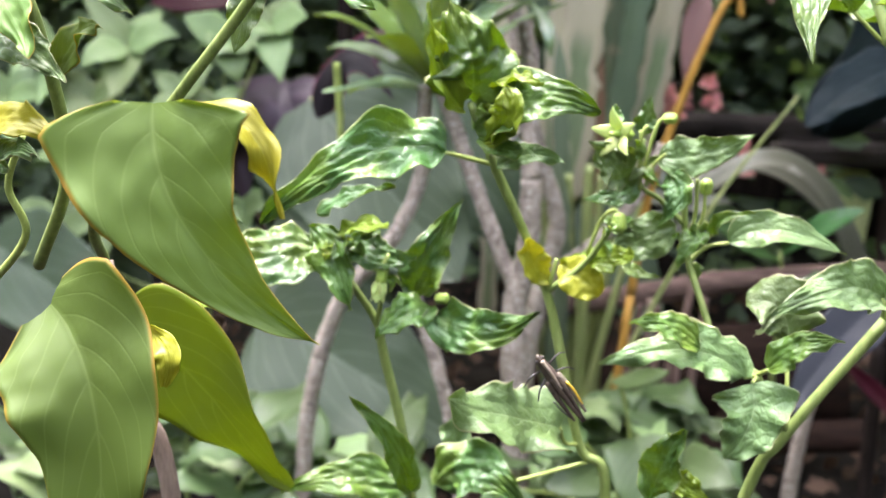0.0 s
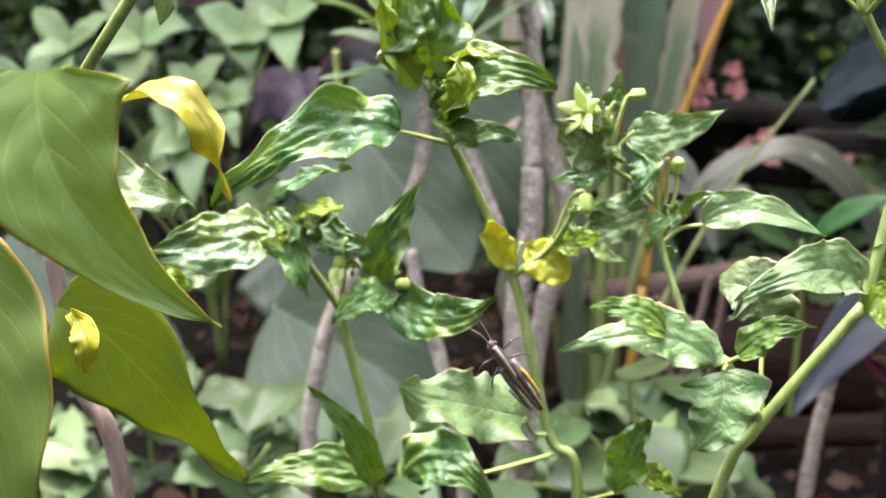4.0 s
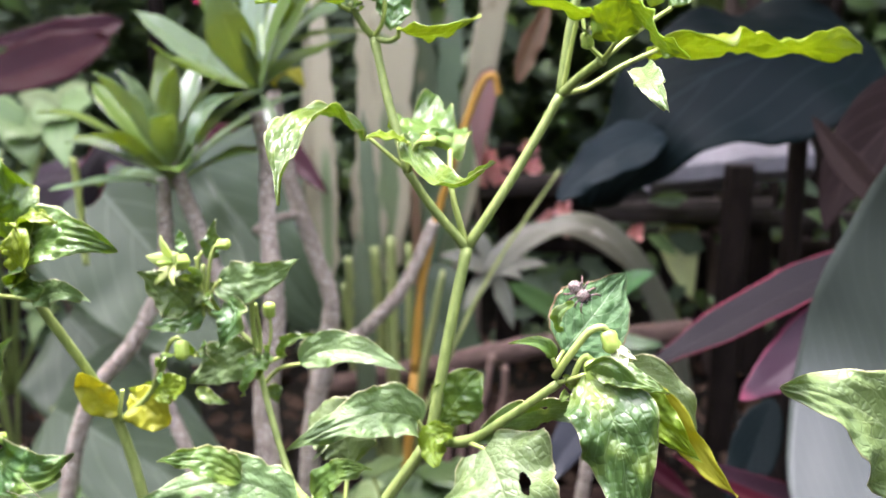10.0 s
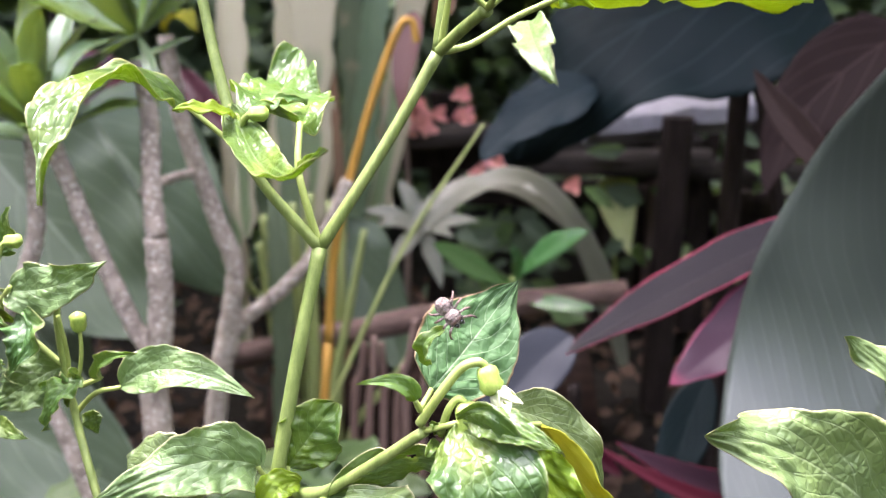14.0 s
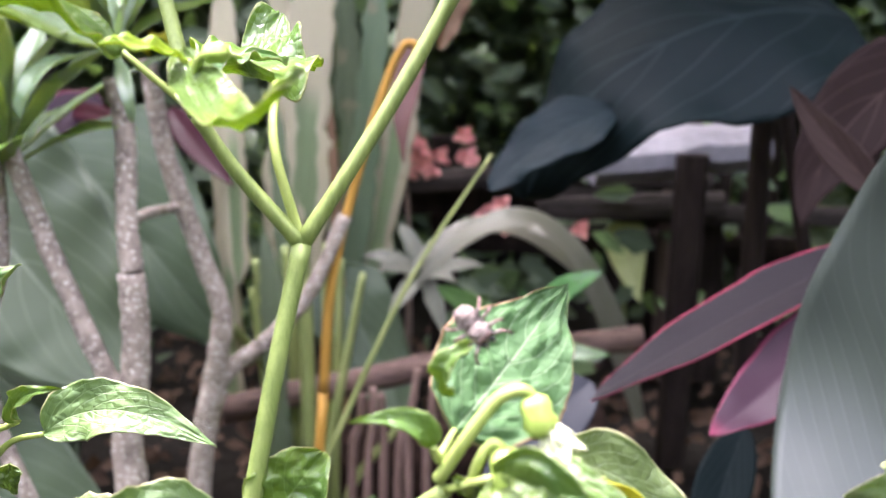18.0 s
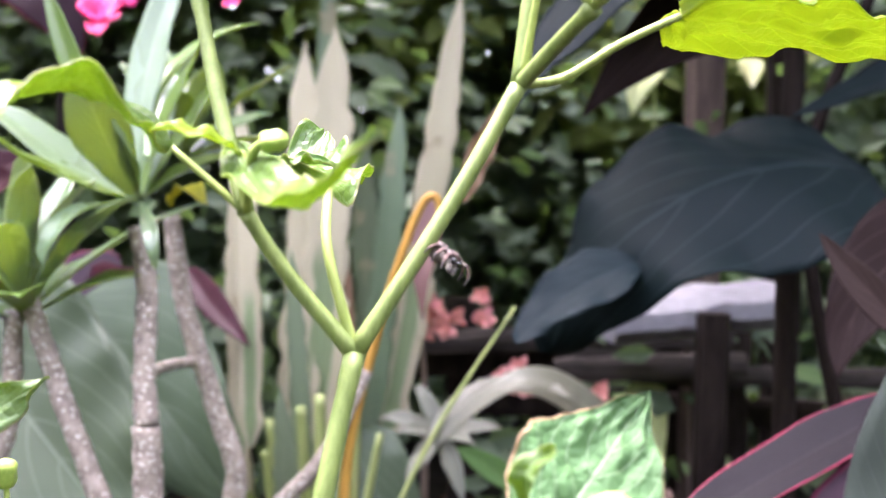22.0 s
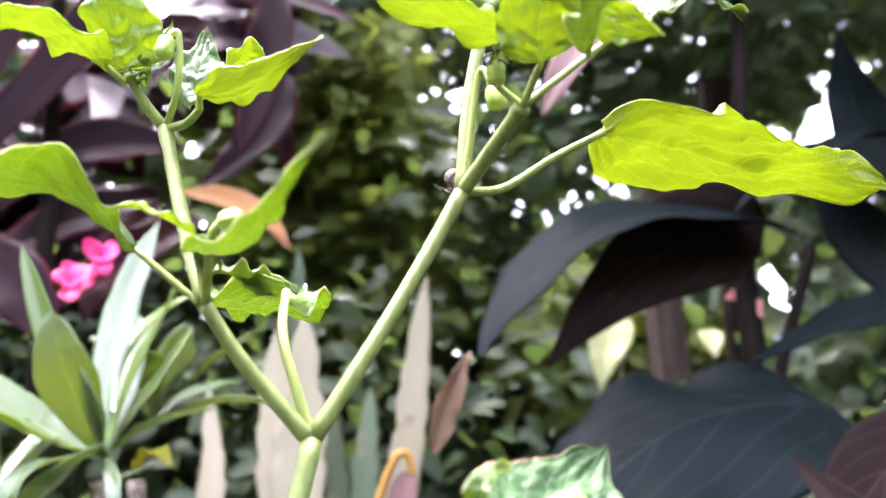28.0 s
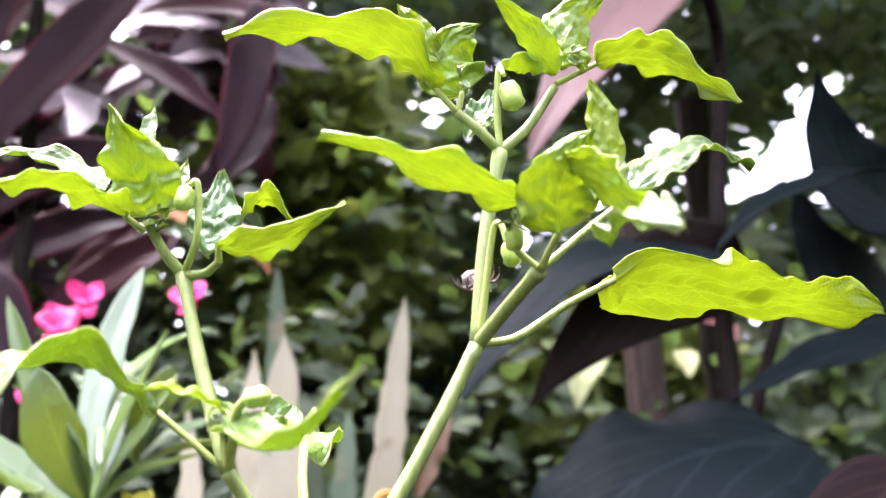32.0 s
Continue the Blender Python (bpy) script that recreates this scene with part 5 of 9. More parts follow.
tube('thigh_stripe', hopper, [(0.0617, 0.3694, 0.4304), (0.0645, 0.3705, 0.4271), (0.0675, 0.3724, 0.4219)], 0.00051, 0.00034, M_HOPPER_YELLOW, per=5)

spider = thing("jumping_spider", (0, 0, 0), "small furry greyish-pink jumping spider with black eyes", "spider")
lump("abdomen", spider, (0, -0.0021, 0.0024), (0, -1, 0.25), (0.0050, 0.0042), M_FURPALE, 0.95, 1.0, 0.16)
lump("abdomen_stripe", spider, (0, -0.0020, 0.0039), (0, -1, 0.3), (0.0030, 0.0011), M_FURPINK, 0.6, 7.0, 0.2)
lump("head", spider, (0, 0.0014, 0.0026), (0, 1, 0.0), (0.0042, 0.0044), M_FURPALE, 0.85, 2.0, 0.14)
lump("face", spider, (0, 0.0030, 0.0023), (1, 0, 0), (0.0034, 0.0018), M_FURWHITE, 1.0, 4.0, 0.2)
lump("brow", spider, (0, 0.0027, 0.0038), (1, 0, 0), (0.0034, 0.0010), M_FURPINK, 1.0, 4.0, 0.25)
for k in (-1, 1):
    lump("eye", spider, (0.00080 * k, 0.0037, 0.0028), (0, 1, 0), (0.0011, 0.0014), M_EYE)
    lump("side_eye", spider, (0.0018 * k, 0.0029, 0.0032), (0, 1, 0), (0.0008, 0.0009), M_EYE)
    lump("palp", spider, (0.0008 * k, 0.0036, 0.0012), (0, 0.5, -0.9), (0.0020, 0.0011), M_FURWHITE, 1.0, 3.0, 0.3)
    for y, out, fwd in ((0.0024, 0.0040, 0.0030), (0.0014, 0.0044, 0.0010), (0.0004, 0.0044, -0.0014), (-0.0003, 0.0040, -0.0036)):
        knee = (0.72 * out * k, y + 0.45 * fwd, 0.0036)
        ankle = (1.02 * out * k, y + 0.85 * fwd, 0.0017)
        leg = tube("leg", spider, [(0.0013 * k, y, 0.0018), (0.45 * out * k, y + 0.25 * fwd, 0.0031), knee], 0.00034, 0.00036, M_FURPALE, sides=8, per=5, knobs=0.3)
        tube("shin", leg, [knee, ((knee[0] + ankle[0]) / 2 * 1.04, (knee[1] + ankle[1]) / 2, 0.0028), ankle], 0.00034, 0.00026, M_FURPINK, sides=8, per=5, knobs=0.3)
        tube("foot", leg, [ankle, (1.0 * out * k, y + fwd, 0.0001)], 0.00024, 0.00014, M_FURDARK, sides=8, per=5, knobs=0.2)

tube('flower_stalk', chili, [(0.0801, 0.4393, 0.5015), (0.0806, 0.4382, 0.5080), (0.0822, 0.4382, 0.5113)], 0.00080, 0.00060, M_PETIOLE)
leaf(chili, (0.0822, 0.4445, 0.4922), (0.0846, 0.4371, 0.4919), (0.0869, 0.4445, 0.4865), 0.0056, M_CHILI_LIME, face=(0.01, -0.8, 0.37), cup=10, nu=8, nv=12, profile='acute')
leaf(chili, (0.0816, 0.4488, 0.4944), (0.0870, 0.4371, 0.4987), (0.0880, 0.4428, 0.4977), 0.0033, M_CHILI_PALE, face=(0.12, -0.8, 0.22), cup=18, nu=8, nv=12, profile='acute')
leaf(chili, (0.0804, 0.4374, 0.4976), (0.0792, 0.4371, 0.5025), (0.0775, 0.4319, 0.5055), 0.0065, M_CHILI, face=(-0.05, -0.8, 0.59), cup=19, nu=8, nv=12, profile='acute')
leaf(chili, (0.0816, 0.4499, 0.4915), (0.0845, 0.4371, 0.4925), (0.0884, 0.4340, 0.4895), 0.0047, M_CHILI, face=(-0.38, -0.8, 0.53), cup=31, nu=8, nv=12, profile='ovate')
leaf(chili, (0.0805, 0.4416, 0.4943), (0.0803, 0.4371, 0.4935), (0.0767, 0.4393, 0.4890), 0.0042, M_CHILI_PALE, face=(-0.11, -0.8, 0.22), cup=12, nu=8, nv=12, profile='round')
leaf(chili, (0.0803, 0.4382, 0.4987), (0.0800, 0.4371, 0.5021), (0.0787, 0.4398, 0.5026), 0.0032, M_CHILI, face=(0.06, -0.8, 0.64), cup=15, nu=8, nv=12, profile='ovate')
leaf(chili, (0.0771, 0.4490, 0.4957), (0.0774, 0.4371, 0.5007), (0.0742, 0.4347, 0.5015), 0.0035, M_CHILI_LIME, face=(0.28, -0.8, 0.46), cup=27, nu=8, nv=12, profile='round')
leaf(chili, (0.0765, 0.4514, 0.4933), (0.0744, 0.4371, 0.4970), (0.0709, 0.4437, 0.4948), 0.0030, M_CHILI, face=(-0.01, -0.8, 0.46), cup=16, nu=8, nv=12, profile='ovate')
leaf(chili, (0.0800, 0.4491, 0.4933), (0.0842, 0.4371, 0.4935), (0.0858, 0.4453, 0.4877), 0.0044, M_CHILI, face=(0.16, -0.8, 0.22), cup=16, nu=8, nv=12, profile='acute')
leaf(chili, (0.0720, 0.4636, 0.4625), (0.0790, 0.4482, 0.4663), (0.0821, 0.4501, 0.4633), 0.0044, M_CHILI_PALE, face=(-0.47, -0.8, 0.35), cup=31, nu=8, nv=12, profile='ovate')
leaf(chili, (0.0735, 0.4573, 0.4659), (0.0781, 0.4482, 0.4712), (0.0797, 0.4470, 0.4720), 0.0038, M_CHILI, face=(-0.36, -0.8, 0.7), cup=20, nu=8, nv=12, profile='ovate')
leaf(chili, (0.0717, 0.4583, 0.4642), (0.0776, 0.4482, 0.4690), (0.0796, 0.4519, 0.4679), 0.0037, M_CHILI_PALE, face=(0.25, -0.8, 0.77), cup=13, nu=8, nv=12, profile='ovate')
leaf(chili, (0.0725, 0.4553, 0.4646), (0.0746, 0.4482, 0.4667), (0.0763, 0.4570, 0.4623), 0.0029, M_CHILI_LIME, face=(-0.2, -0.8, 0.86), cup=20, nu=8, nv=12, profile='ovate')
leaf(chili, (0.0721, 0.4514, 0.4661), (0.0701, 0.4482, 0.4703), (0.0652, 0.4550, 0.4696), 0.0050, M_CHILI, face=(0.29, -0.8, 0.21), cup=22, nu=8, nv=12, profile='ovate')
leaf(chili, (0.1023, 0.4408, 0.4660), (0.1008, 0.4371, 0.4662), (0.0965, 0.4412, 0.4619), 0.0046, M_CHILI_LIME, face=(-0.11, -0.8, 0.42), cup=33, nu=8, nv=12, profile='acute')
leaf(chili, (0.1044, 0.4460, 0.4680), (0.1062, 0.4371, 0.4736), (0.1076, 0.4315, 0.4758), 0.0035, M_CHILI, face=(0.47, -0.8, 0.42), cup=27, nu=8, nv=12, profile='round')
leaf(chili, (0.1036, 0.4422, 0.4672), (0.1033, 0.4371, 0.4723), (0.1045, 0.4315, 0.4749), 0.0039, M_CHILI_PALE, face=(-0.39, -0.8, 0.25), cup=12, nu=8, nv=12, profile='acute')
leaf(chili, (0.0998, 0.4481, 0.4652), (0.0974, 0.4371, 0.4689), (0.0940, 0.4395, 0.4669), 0.0045, M_CHILI, face=(-0.27, -0.8, 0.23), cup=21, nu=8, nv=12, profile='ovate')
leaf(chili, (0.1033, 0.4438, 0.4646), (0.1042, 0.4371, 0.4653), (0.1032, 0.4375, 0.4615), 0.0030, M_CHILI_LIME, face=(0.13, -0.8, 0.87), cup=12, nu=8, nv=12, profile='acute')
leaf(chili_c, (-0.0276, 0.4120, 0.4609), (-0.0239, 0.4090, 0.4598), (-0.0235, 0.4131, 0.4540), 0.0062, M_CHILI, face=(-0.25, -0.8, 0.84), cup=20, nu=8, nv=12, profile='round')
leaf(chili_c, (-0.0355, 0.4217, 0.4579), (-0.0342, 0.4090, 0.4595), (-0.0360, 0.4062, 0.4559), 0.0074, M_CHILI_LIME, face=(-0.41, -0.8, 0.32), cup=23, nu=8, nv=12, profile='round')
leaf(chili_c, (-0.0239, 0.4105, 0.4640), (-0.0175, 0.4090, 0.4674), (-0.0168, 0.4143, 0.4662), 0.0047, M_CHILI, face=(-0.13, -0.8, 0.61), cup=15, nu=8, nv=12, profile='ovate')
leaf(chili_c, (-0.0311, 0.4208, 0.4604), (-0.0223, 0.4090, 0.4661), (-0.0198, 0.4139, 0.4648), 0.0040, M_CHILI, face=(0.22, -0.8, 0.31), cup=20, nu=8, nv=12, profile='acute')
leaf(chili_c, (-0.0314, 0.4114, 0.4612), (-0.0343, 0.4090, 0.4616), (-0.0371, 0.4074, 0.4592), 0.0042, M_CHILI_LIME, face=(-0.47, -0.8, 0.77), cup=33, nu=8, nv=12, profile='round')
leaf(chili_c, (-0.0300, 0.4146, 0.4613), (-0.0309, 0.4090, 0.4610), (-0.0349, 0.4102, 0.4562), 0.0071, M_CHILI_LIME, face=(-0.41, -0.8, 0.42), cup=21, nu=8, nv=12, profile='ovate')
leaf(chili_c, (-0.0332, 0.4205, 0.4595), (-0.0314, 0.4090, 0.4605), (-0.0329, 0.4038, 0.4571), 0.0057, M_CHILI_PALE, face=(0.38, -0.8, 0.37), cup=24, nu=8, nv=12, profile='round')
leaf(chili_c, (-0.0265, 0.4171, 0.4629), (-0.0208, 0.4090, 0.4677), (-0.0206, 0.4174, 0.4657), 0.0042, M_CHILI_LIME, face=(-0.35, -0.8, 0.55), cup=23, nu=8, nv=12, profile='round')
leaf(chili_c, (-0.0183, 0.4187, 0.4490), (-0.0198, 0.4140, 0.4537), (-0.0220, 0.4137, 0.4545), 0.0044, M_CHILI, face=(0.39, -0.8, 0.25), cup=12, nu=8, nv=12, profile='round')
leaf(chili_c, (-0.0143, 0.4189, 0.4467), (-0.0104, 0.4140, 0.4483), (-0.0083, 0.4174, 0.4448), 0.0033, M_CHILI_PALE, face=(-0.34, -0.8, 0.27), cup=33, nu=8, nv=12, profile='round')
leaf(chili_c, (-0.0208, 0.4274, 0.4448), (-0.0150, 0.4140, 0.4480), (-0.0145, 0.4132, 0.4447), 0.0029, M_CHILI, face=(0.23, -0.8, 0.62), cup=26, nu=8, nv=12, profile='round')
leaf(chili_c, (-0.0145, 0.4163, 0.4470), (-0.0109, 0.4140, 0.4468), (-0.0134, 0.4209, 0.4408), 0.0048, M_CHILI, face=(-0.28, -0.8, 0.74), cup=33, nu=8, nv=12, profile='round')
leaf(chili_b, (0.0244, 0.4069, 0.5129), (0.0229, 0.4040, 0.5157), (0.0188, 0.4091, 0.5152), 0.0033, M_CHILI, face=(-0.33, -0.8, 0.39), cup=11, nu=8, nv=12, profile='acute')
leaf(chili_b, (0.0228, 0.4115, 0.5125), (0.0237, 0.4040, 0.5172), (0.0211, 0.4013, 0.5188), 0.0061, M_CHILI, face=(0.28, -0.8, 0.72), cup=32, nu=8, nv=12, profile='acute')
leaf(chili_b, (0.0249, 0.4089, 0.5129), (0.0301, 0.4040, 0.5163), (0.0302, 0.4119, 0.5159), 0.0043, M_CHILI, face=(0.41, -0.8, 0.87), cup=29, nu=8, nv=12, profile='round')
leaf(chili_b, (0.0231, 0.4115, 0.5144), (0.0251, 0.4040, 0.5186), (0.0219, 0.4139, 0.5185), 0.0030, M_CHILI_LIME, face=(-0.26, -0.8, 0.5), cup=26, nu=8, nv=12, profile='acute')
leaf(chili_b, (0.0238, 0.4100, 0.5143), (0.0255, 0.4040, 0.5184), (0.0252, 0.4058, 0.5192), 0.0030, M_CHILI_PALE, face=(-0.29, -0.8, 0.75), cup=18, nu=8, nv=12, profile='acute')
leaf(chili_b, (0.0220, 0.4179, 0.5135), (0.0277, 0.4040, 0.5193), (0.0291, 0.4043, 0.5209), 0.0035, M_CHILI, face=(0.08, -0.8, 0.9), cup=15, nu=8, nv=12, profile='ovate')
leaf(chili_b, (0.0697, 0.4284, 0.4692), (0.0724, 0.4190, 0.4747), (0.0742, 0.4277, 0.4736), 0.0031, M_CHILI, face=(-0.04, -0.8, 0.47), cup=26, nu=8, nv=12, profile='round')
leaf(chili_b, (0.0700, 0.4205, 0.4701), (0.0702, 0.4190, 0.4736), (0.0682, 0.4247, 0.4728), 0.0026, M_CHILI, face=(0.43, -0.8, 0.34), cup=31, nu=8, nv=12, profile='ovate')
leaf(chili_b, (0.0683, 0.4295, 0.4684), (0.0713, 0.4190, 0.4740), (0.0710, 0.4147, 0.4753), 0.0026, M_CHILI_LIME, face=(0.01, -0.8, 0.29), cup=29, nu=8, nv=12, profile='acute')
leaf(chili_b, (0.0691, 0.4281, 0.4664), (0.0711, 0.4190, 0.4680), (0.0725, 0.4161, 0.4656), 0.0024, M_CHILI, face=(-0.24, -0.8, 0.78), cup=12, nu=8, nv=12, profile='round')
leaf(chili, (0.2223, 0.3923, 0.4787), (0.2209, 0.3840, 0.4853), (0.2193, 0.3860, 0.4854), 0.0039, M_CHILI, face=(-0.07, -0.8, 0.21), cup=34, nu=8, nv=12, profile='ovate')
leaf(chili, (0.2212, 0.3904, 0.4779), (0.2200, 0.3840, 0.4798), (0.2186, 0.3816, 0.4780), 0.0035, M_CHILI, face=(0.35, -0.8, 0.83), cup=31, nu=8, nv=12, profile='round')
leaf(chili, (0.2243, 0.3862, 0.4825), (0.2253, 0.3840, 0.4856), (0.2280, 0.3823, 0.4866), 0.0028, M_CHILI, face=(-0.28, -0.8, 0.23), cup=15, nu=8, nv=12, profile='ovate')
leaf(chili, (0.2228, 0.3917, 0.4789), (0.2244, 0.3840, 0.4833), (0.2269, 0.3883, 0.4803), 0.0024, M_CHILI, face=(0.26, -0.8, 0.34), cup=27, nu=8, nv=12, profile='round')
leaf(chili, (0.2246, 0.3920, 0.4786), (0.2264, 0.3840, 0.4831), (0.2289, 0.3849, 0.4816), 0.0026, M_CHILI, face=(-0.1, -0.8, 0.87), cup=30, nu=8, nv=12, profile='round')
leaf(chili, (0.2241, 0.4290, 0.5953), (0.2236, 0.4220, 0.5933), (0.2228, 0.4283, 0.5939), 0.0011, M_CHILI_LIME, face=(-0.46, -0.8, 0.65), cup=29, nu=8, nv=12, profile='acute')
leaf(chili, (0.2247, 0.4243, 0.5955), (0.2247, 0.4220, 0.5966), (0.2255, 0.4266, 0.5984), 0.0016, M_CHILI_PALE, face=(0.42, -0.8, 0.41), cup=13, nu=8, nv=12, profile='round')
leaf(chili, (0.2255, 0.4325, 0.5969), (0.2255, 0.4220, 0.5937), (0.2272, 0.4209, 0.5919), 0.0014, M_CHILI_PALE, face=(0.41, -0.8, 0.23), cup=29, nu=8, nv=12, profile='acute')
leaf(chili, (0.2244, 0.4251, 0.5948), (0.2232, 0.4220, 0.5948), (0.2212, 0.4276, 0.5960), 0.0015, M_CHILI, face=(0.11, -0.8, 0.5), cup=29, nu=8, nv=12, profile='ovate')
leaf(chili, (0.1442, 0.4420, 0.6031), (0.1445, 0.4390, 0.6025), (0.1430, 0.4384, 0.6010), 0.0016, M_CHILI_LIME, face=(0.35, -0.8, 0.87), cup=16, nu=8, nv=12, profile='acute')
leaf(chili, (0.1422, 0.4473, 0.6051), (0.1436, 0.4390, 0.6035), (0.1399, 0.4441, 0.6047), 0.0018, M_CHILI, face=(-0.13, -0.8, 0.83), cup=26, nu=8, nv=12, profile='acute')
leaf(chili, (0.1407, 0.4525, 0.6079), (0.1443, 0.4390, 0.6060), (0.1434, 0.4369, 0.6060), 0.0029, M_CHILI, face=(0.06, -0.8, 0.77), cup=30, nu=8, nv=12, profile='round')
leaf(chili, (0.1433, 0.4427, 0.6028), (0.1437, 0.4390, 0.6017), (0.1408, 0.4428, 0.6013), 0.0020, M_CHILI, face=(0.37, -0.8, 0.83), cup=31, nu=8, nv=12, profile='ovate')
leaf(chili, (0.1399, 0.4526, 0.6067), (0.1423, 0.4390, 0.6032), (0.1399, 0.4399, 0.6027), 0.0023, M_CHILI, face=(0.27, -0.8, 0.56), cup=11, nu=8, nv=12, profile='round')
leaf(chili, (0.2439, 0.4597, 0.6522), (0.2442, 0.4490, 0.6477), (0.2480, 0.4532, 0.6486), 0.0023, M_CHILI, face=(0.15, -0.8, 0.81), cup=17, nu=8, nv=12, profile='acute')
leaf(chili, (0.2438, 0.4491, 0.6473), (0.2458, 0.4490, 0.6487), (0.2491, 0.4557, 0.6516), 0.0029, M_CHILI_PALE, face=(0.13, -0.8, 0.42), cup=28, nu=8, nv=12, profile='acute')
leaf(chili, (0.2435, 0.4539, 0.6486), (0.2451, 0.4490, 0.6449), (0.2479, 0.4561, 0.6452), 0.0033, M_CHILI_LIME, face=(-0.5, -0.8, 0.44), cup=14, nu=8, nv=12, profile='acute')
leaf(chili, (0.2419, 0.4494, 0.6483), (0.2410, 0.4490, 0.6506), (0.2414, 0.4539, 0.6537), 0.0018, M_CHILI_LIME, face=(0.35, -0.8, 0.64), cup=14, nu=8, nv=12, profile='ovate')
leaf(chili, (0.2448, 0.4525, 0.6472), (0.2456, 0.4490, 0.6452), (0.2478, 0.4493, 0.6432), 0.0029, M_CHILI, face=(0.25, -0.8, 0.71), cup=16, nu=8, nv=12, profile='acute')
leaf(chili, (0.2154, 0.4467, 0.6391), (0.2164, 0.4440, 0.6368), (0.2159, 0.4479, 0.6358), 0.0029, M_CHILI_PALE, face=(-0.04, -0.8, 0.68), cup=30, nu=8, nv=12, profile='ovate')
leaf(chili, (0.2151, 0.4493, 0.6427), (0.2149, 0.4440, 0.6422), (0.2148, 0.4524, 0.6465), 0.0016, M_CHILI_LIME, face=(0.32, -0.8, 0.84), cup=25, nu=8, nv=12, profile='ovate')
leaf(chili, (0.2152, 0.4460, 0.6403), (0.2152, 0.4440, 0.6417), (0.2148, 0.4481, 0.6442), 0.0015, M_CHILI_PALE, face=(-0.41, -0.8, 0.49), cup=35, nu=8, nv=12, profile='acute')
leaf(chili, (0.2156, 0.4519, 0.6440), (0.2162, 0.4440, 0.6424), (0.2165, 0.4536, 0.6475), 0.0017, M_CHILI_LIME, face=(-0.34, -0.8, 0.49), cup=18, nu=8, nv=12, profile='acute')
leaf(chili, (0.1630, 0.4242, 0.5525), (0.1646, 0.4190, 0.5556), (0.1627, 0.4276, 0.5549), 0.0022, M_CHILI_LIME, face=(-0.04, -0.8, 0.53), cup=23, nu=8, nv=12, profile='ovate')
leaf(chili, (0.1613, 0.4286, 0.5519), (0.1624, 0.4190, 0.5554), (0.1608, 0.4229, 0.5551), 0.0023, M_CHILI_PALE, face=(0.25, -0.8, 0.64), cup=33, nu=8, nv=12, profile='acute')
leaf(chili, (0.1609, 0.4324, 0.5505), (0.1640, 0.4190, 0.5522), (0.1628, 0.4281, 0.5487), 0.0016, M_CHILI_PALE, face=(-0.08, -0.8, 0.57), cup=16, nu=8, nv=12, profile='acute')
leaf(chili, (0.1619, 0.4318, 0.5504), (0.1673, 0.4190, 0.5525), (0.1675, 0.4220, 0.5503), 0.0017, M_CHILI_LIME, face=(0.2, -0.8, 0.56), cup=24, nu=8, nv=12, profile='round')
# ---- grey-barked shrub with leaf rosettes ----
aden = thing("rosette_shrub", (-0.0050, 0.8300, 0.0000), "grey-barked succulent shrub with glossy leaf rosettes", "shrub")
tube('trunk', aden, [(-0.0005, 0.8300, -0.0100), (0.0005, 0.8300, 0.0982), (0.0000, 0.8300, 0.1736), (-0.0086, 0.8300, 0.2947), (-0.0008, 0.8300, 0.3541), (-0.0002, 0.8300, 0.4144)], 0.0125, 0.0088, M_BARK, knobs=0.2, per=12, sides=14)
tube('branch', aden, [(-0.0002, 0.8300, 0.4144), (-0.0059, 0.8400, 0.4498), (-0.0081, 0.8500, 0.5018), (-0.0149, 0.8500, 0.5370)], 0.0075, 0.006, M_BARK, knobs=0.2, per=12, sides=14)
tube('branch', aden, [(-0.0042, 0.8300, 0.3184), (-0.0233, 0.8300, 0.3535), (-0.0538, 0.8350, 0.4246), (-0.0784, 0.8450, 0.4806), (-0.0861, 0.8500, 0.4942)], 0.007, 0.0058, M_BARK, knobs=0.2, per=12, sides=14)
tube('trunk', aden, [(-0.1928, 0.8300, -0.0100), (-0.1928, 0.8300, 0.0918), (-0.1845, 0.8300, 0.2035), (-0.1592, 0.8300, 0.2947), (-0.1155, 0.8300, 0.3530), (-0.0930, 0.8400, 0.4098), (-0.0940, 0.8500, 0.4823)], 0.0082, 0.0058, M_BARK, knobs=0.2, per=12, sides=14)
tube('trunk', aden, [(-0.0445, 0.8200, -0.0100), (-0.0445, 0.8200, 0.1185), (-0.0516, 0.8200, 0.1850), (-0.0735, 0.8200, 0.2626), (-0.0884, 0.8200, 0.3051), (-0.0948, 0.8200, 0.3418)], 0.007, 0.0052, M_BARK, knobs=0.2, per=12, sides=14)
tube('trunk', aden, [(-0.0187, 1.0000, -0.0100), (-0.0187, 1.0000, 0.1005), (-0.0112, 1.0000, 0.2072), (-0.0003, 1.0000, 0.2752), (0.0102, 1.0000, 0.3407), (-0.0079, 1.0000, 0.3980), (-0.0319, 1.0000, 0.4759), (-0.0429, 1.0000, 0.5460)], 0.011, 0.007, M_BARK, knobs=0.2, per=12, sides=14)
tube('branch', aden, [(-0.0028, 1.0000, 0.2529), (0.0110, 1.0100, 0.2898), (0.0415, 1.0200, 0.3139), (0.0778, 1.0300, 0.3558), (0.1067, 1.0400, 0.4196)], 0.0078, 0.0062, M_BARK, knobs=0.2, per=12, sides=14)
tube('branch', aden, [(-0.0321, 0.9000, 0.4320), (-0.0310, 0.9500, 0.4325), (-0.0216, 1.0000, 0.4300)], 0.0045, 0.004, M_BARK, knobs=0.2, per=12, sides=14)


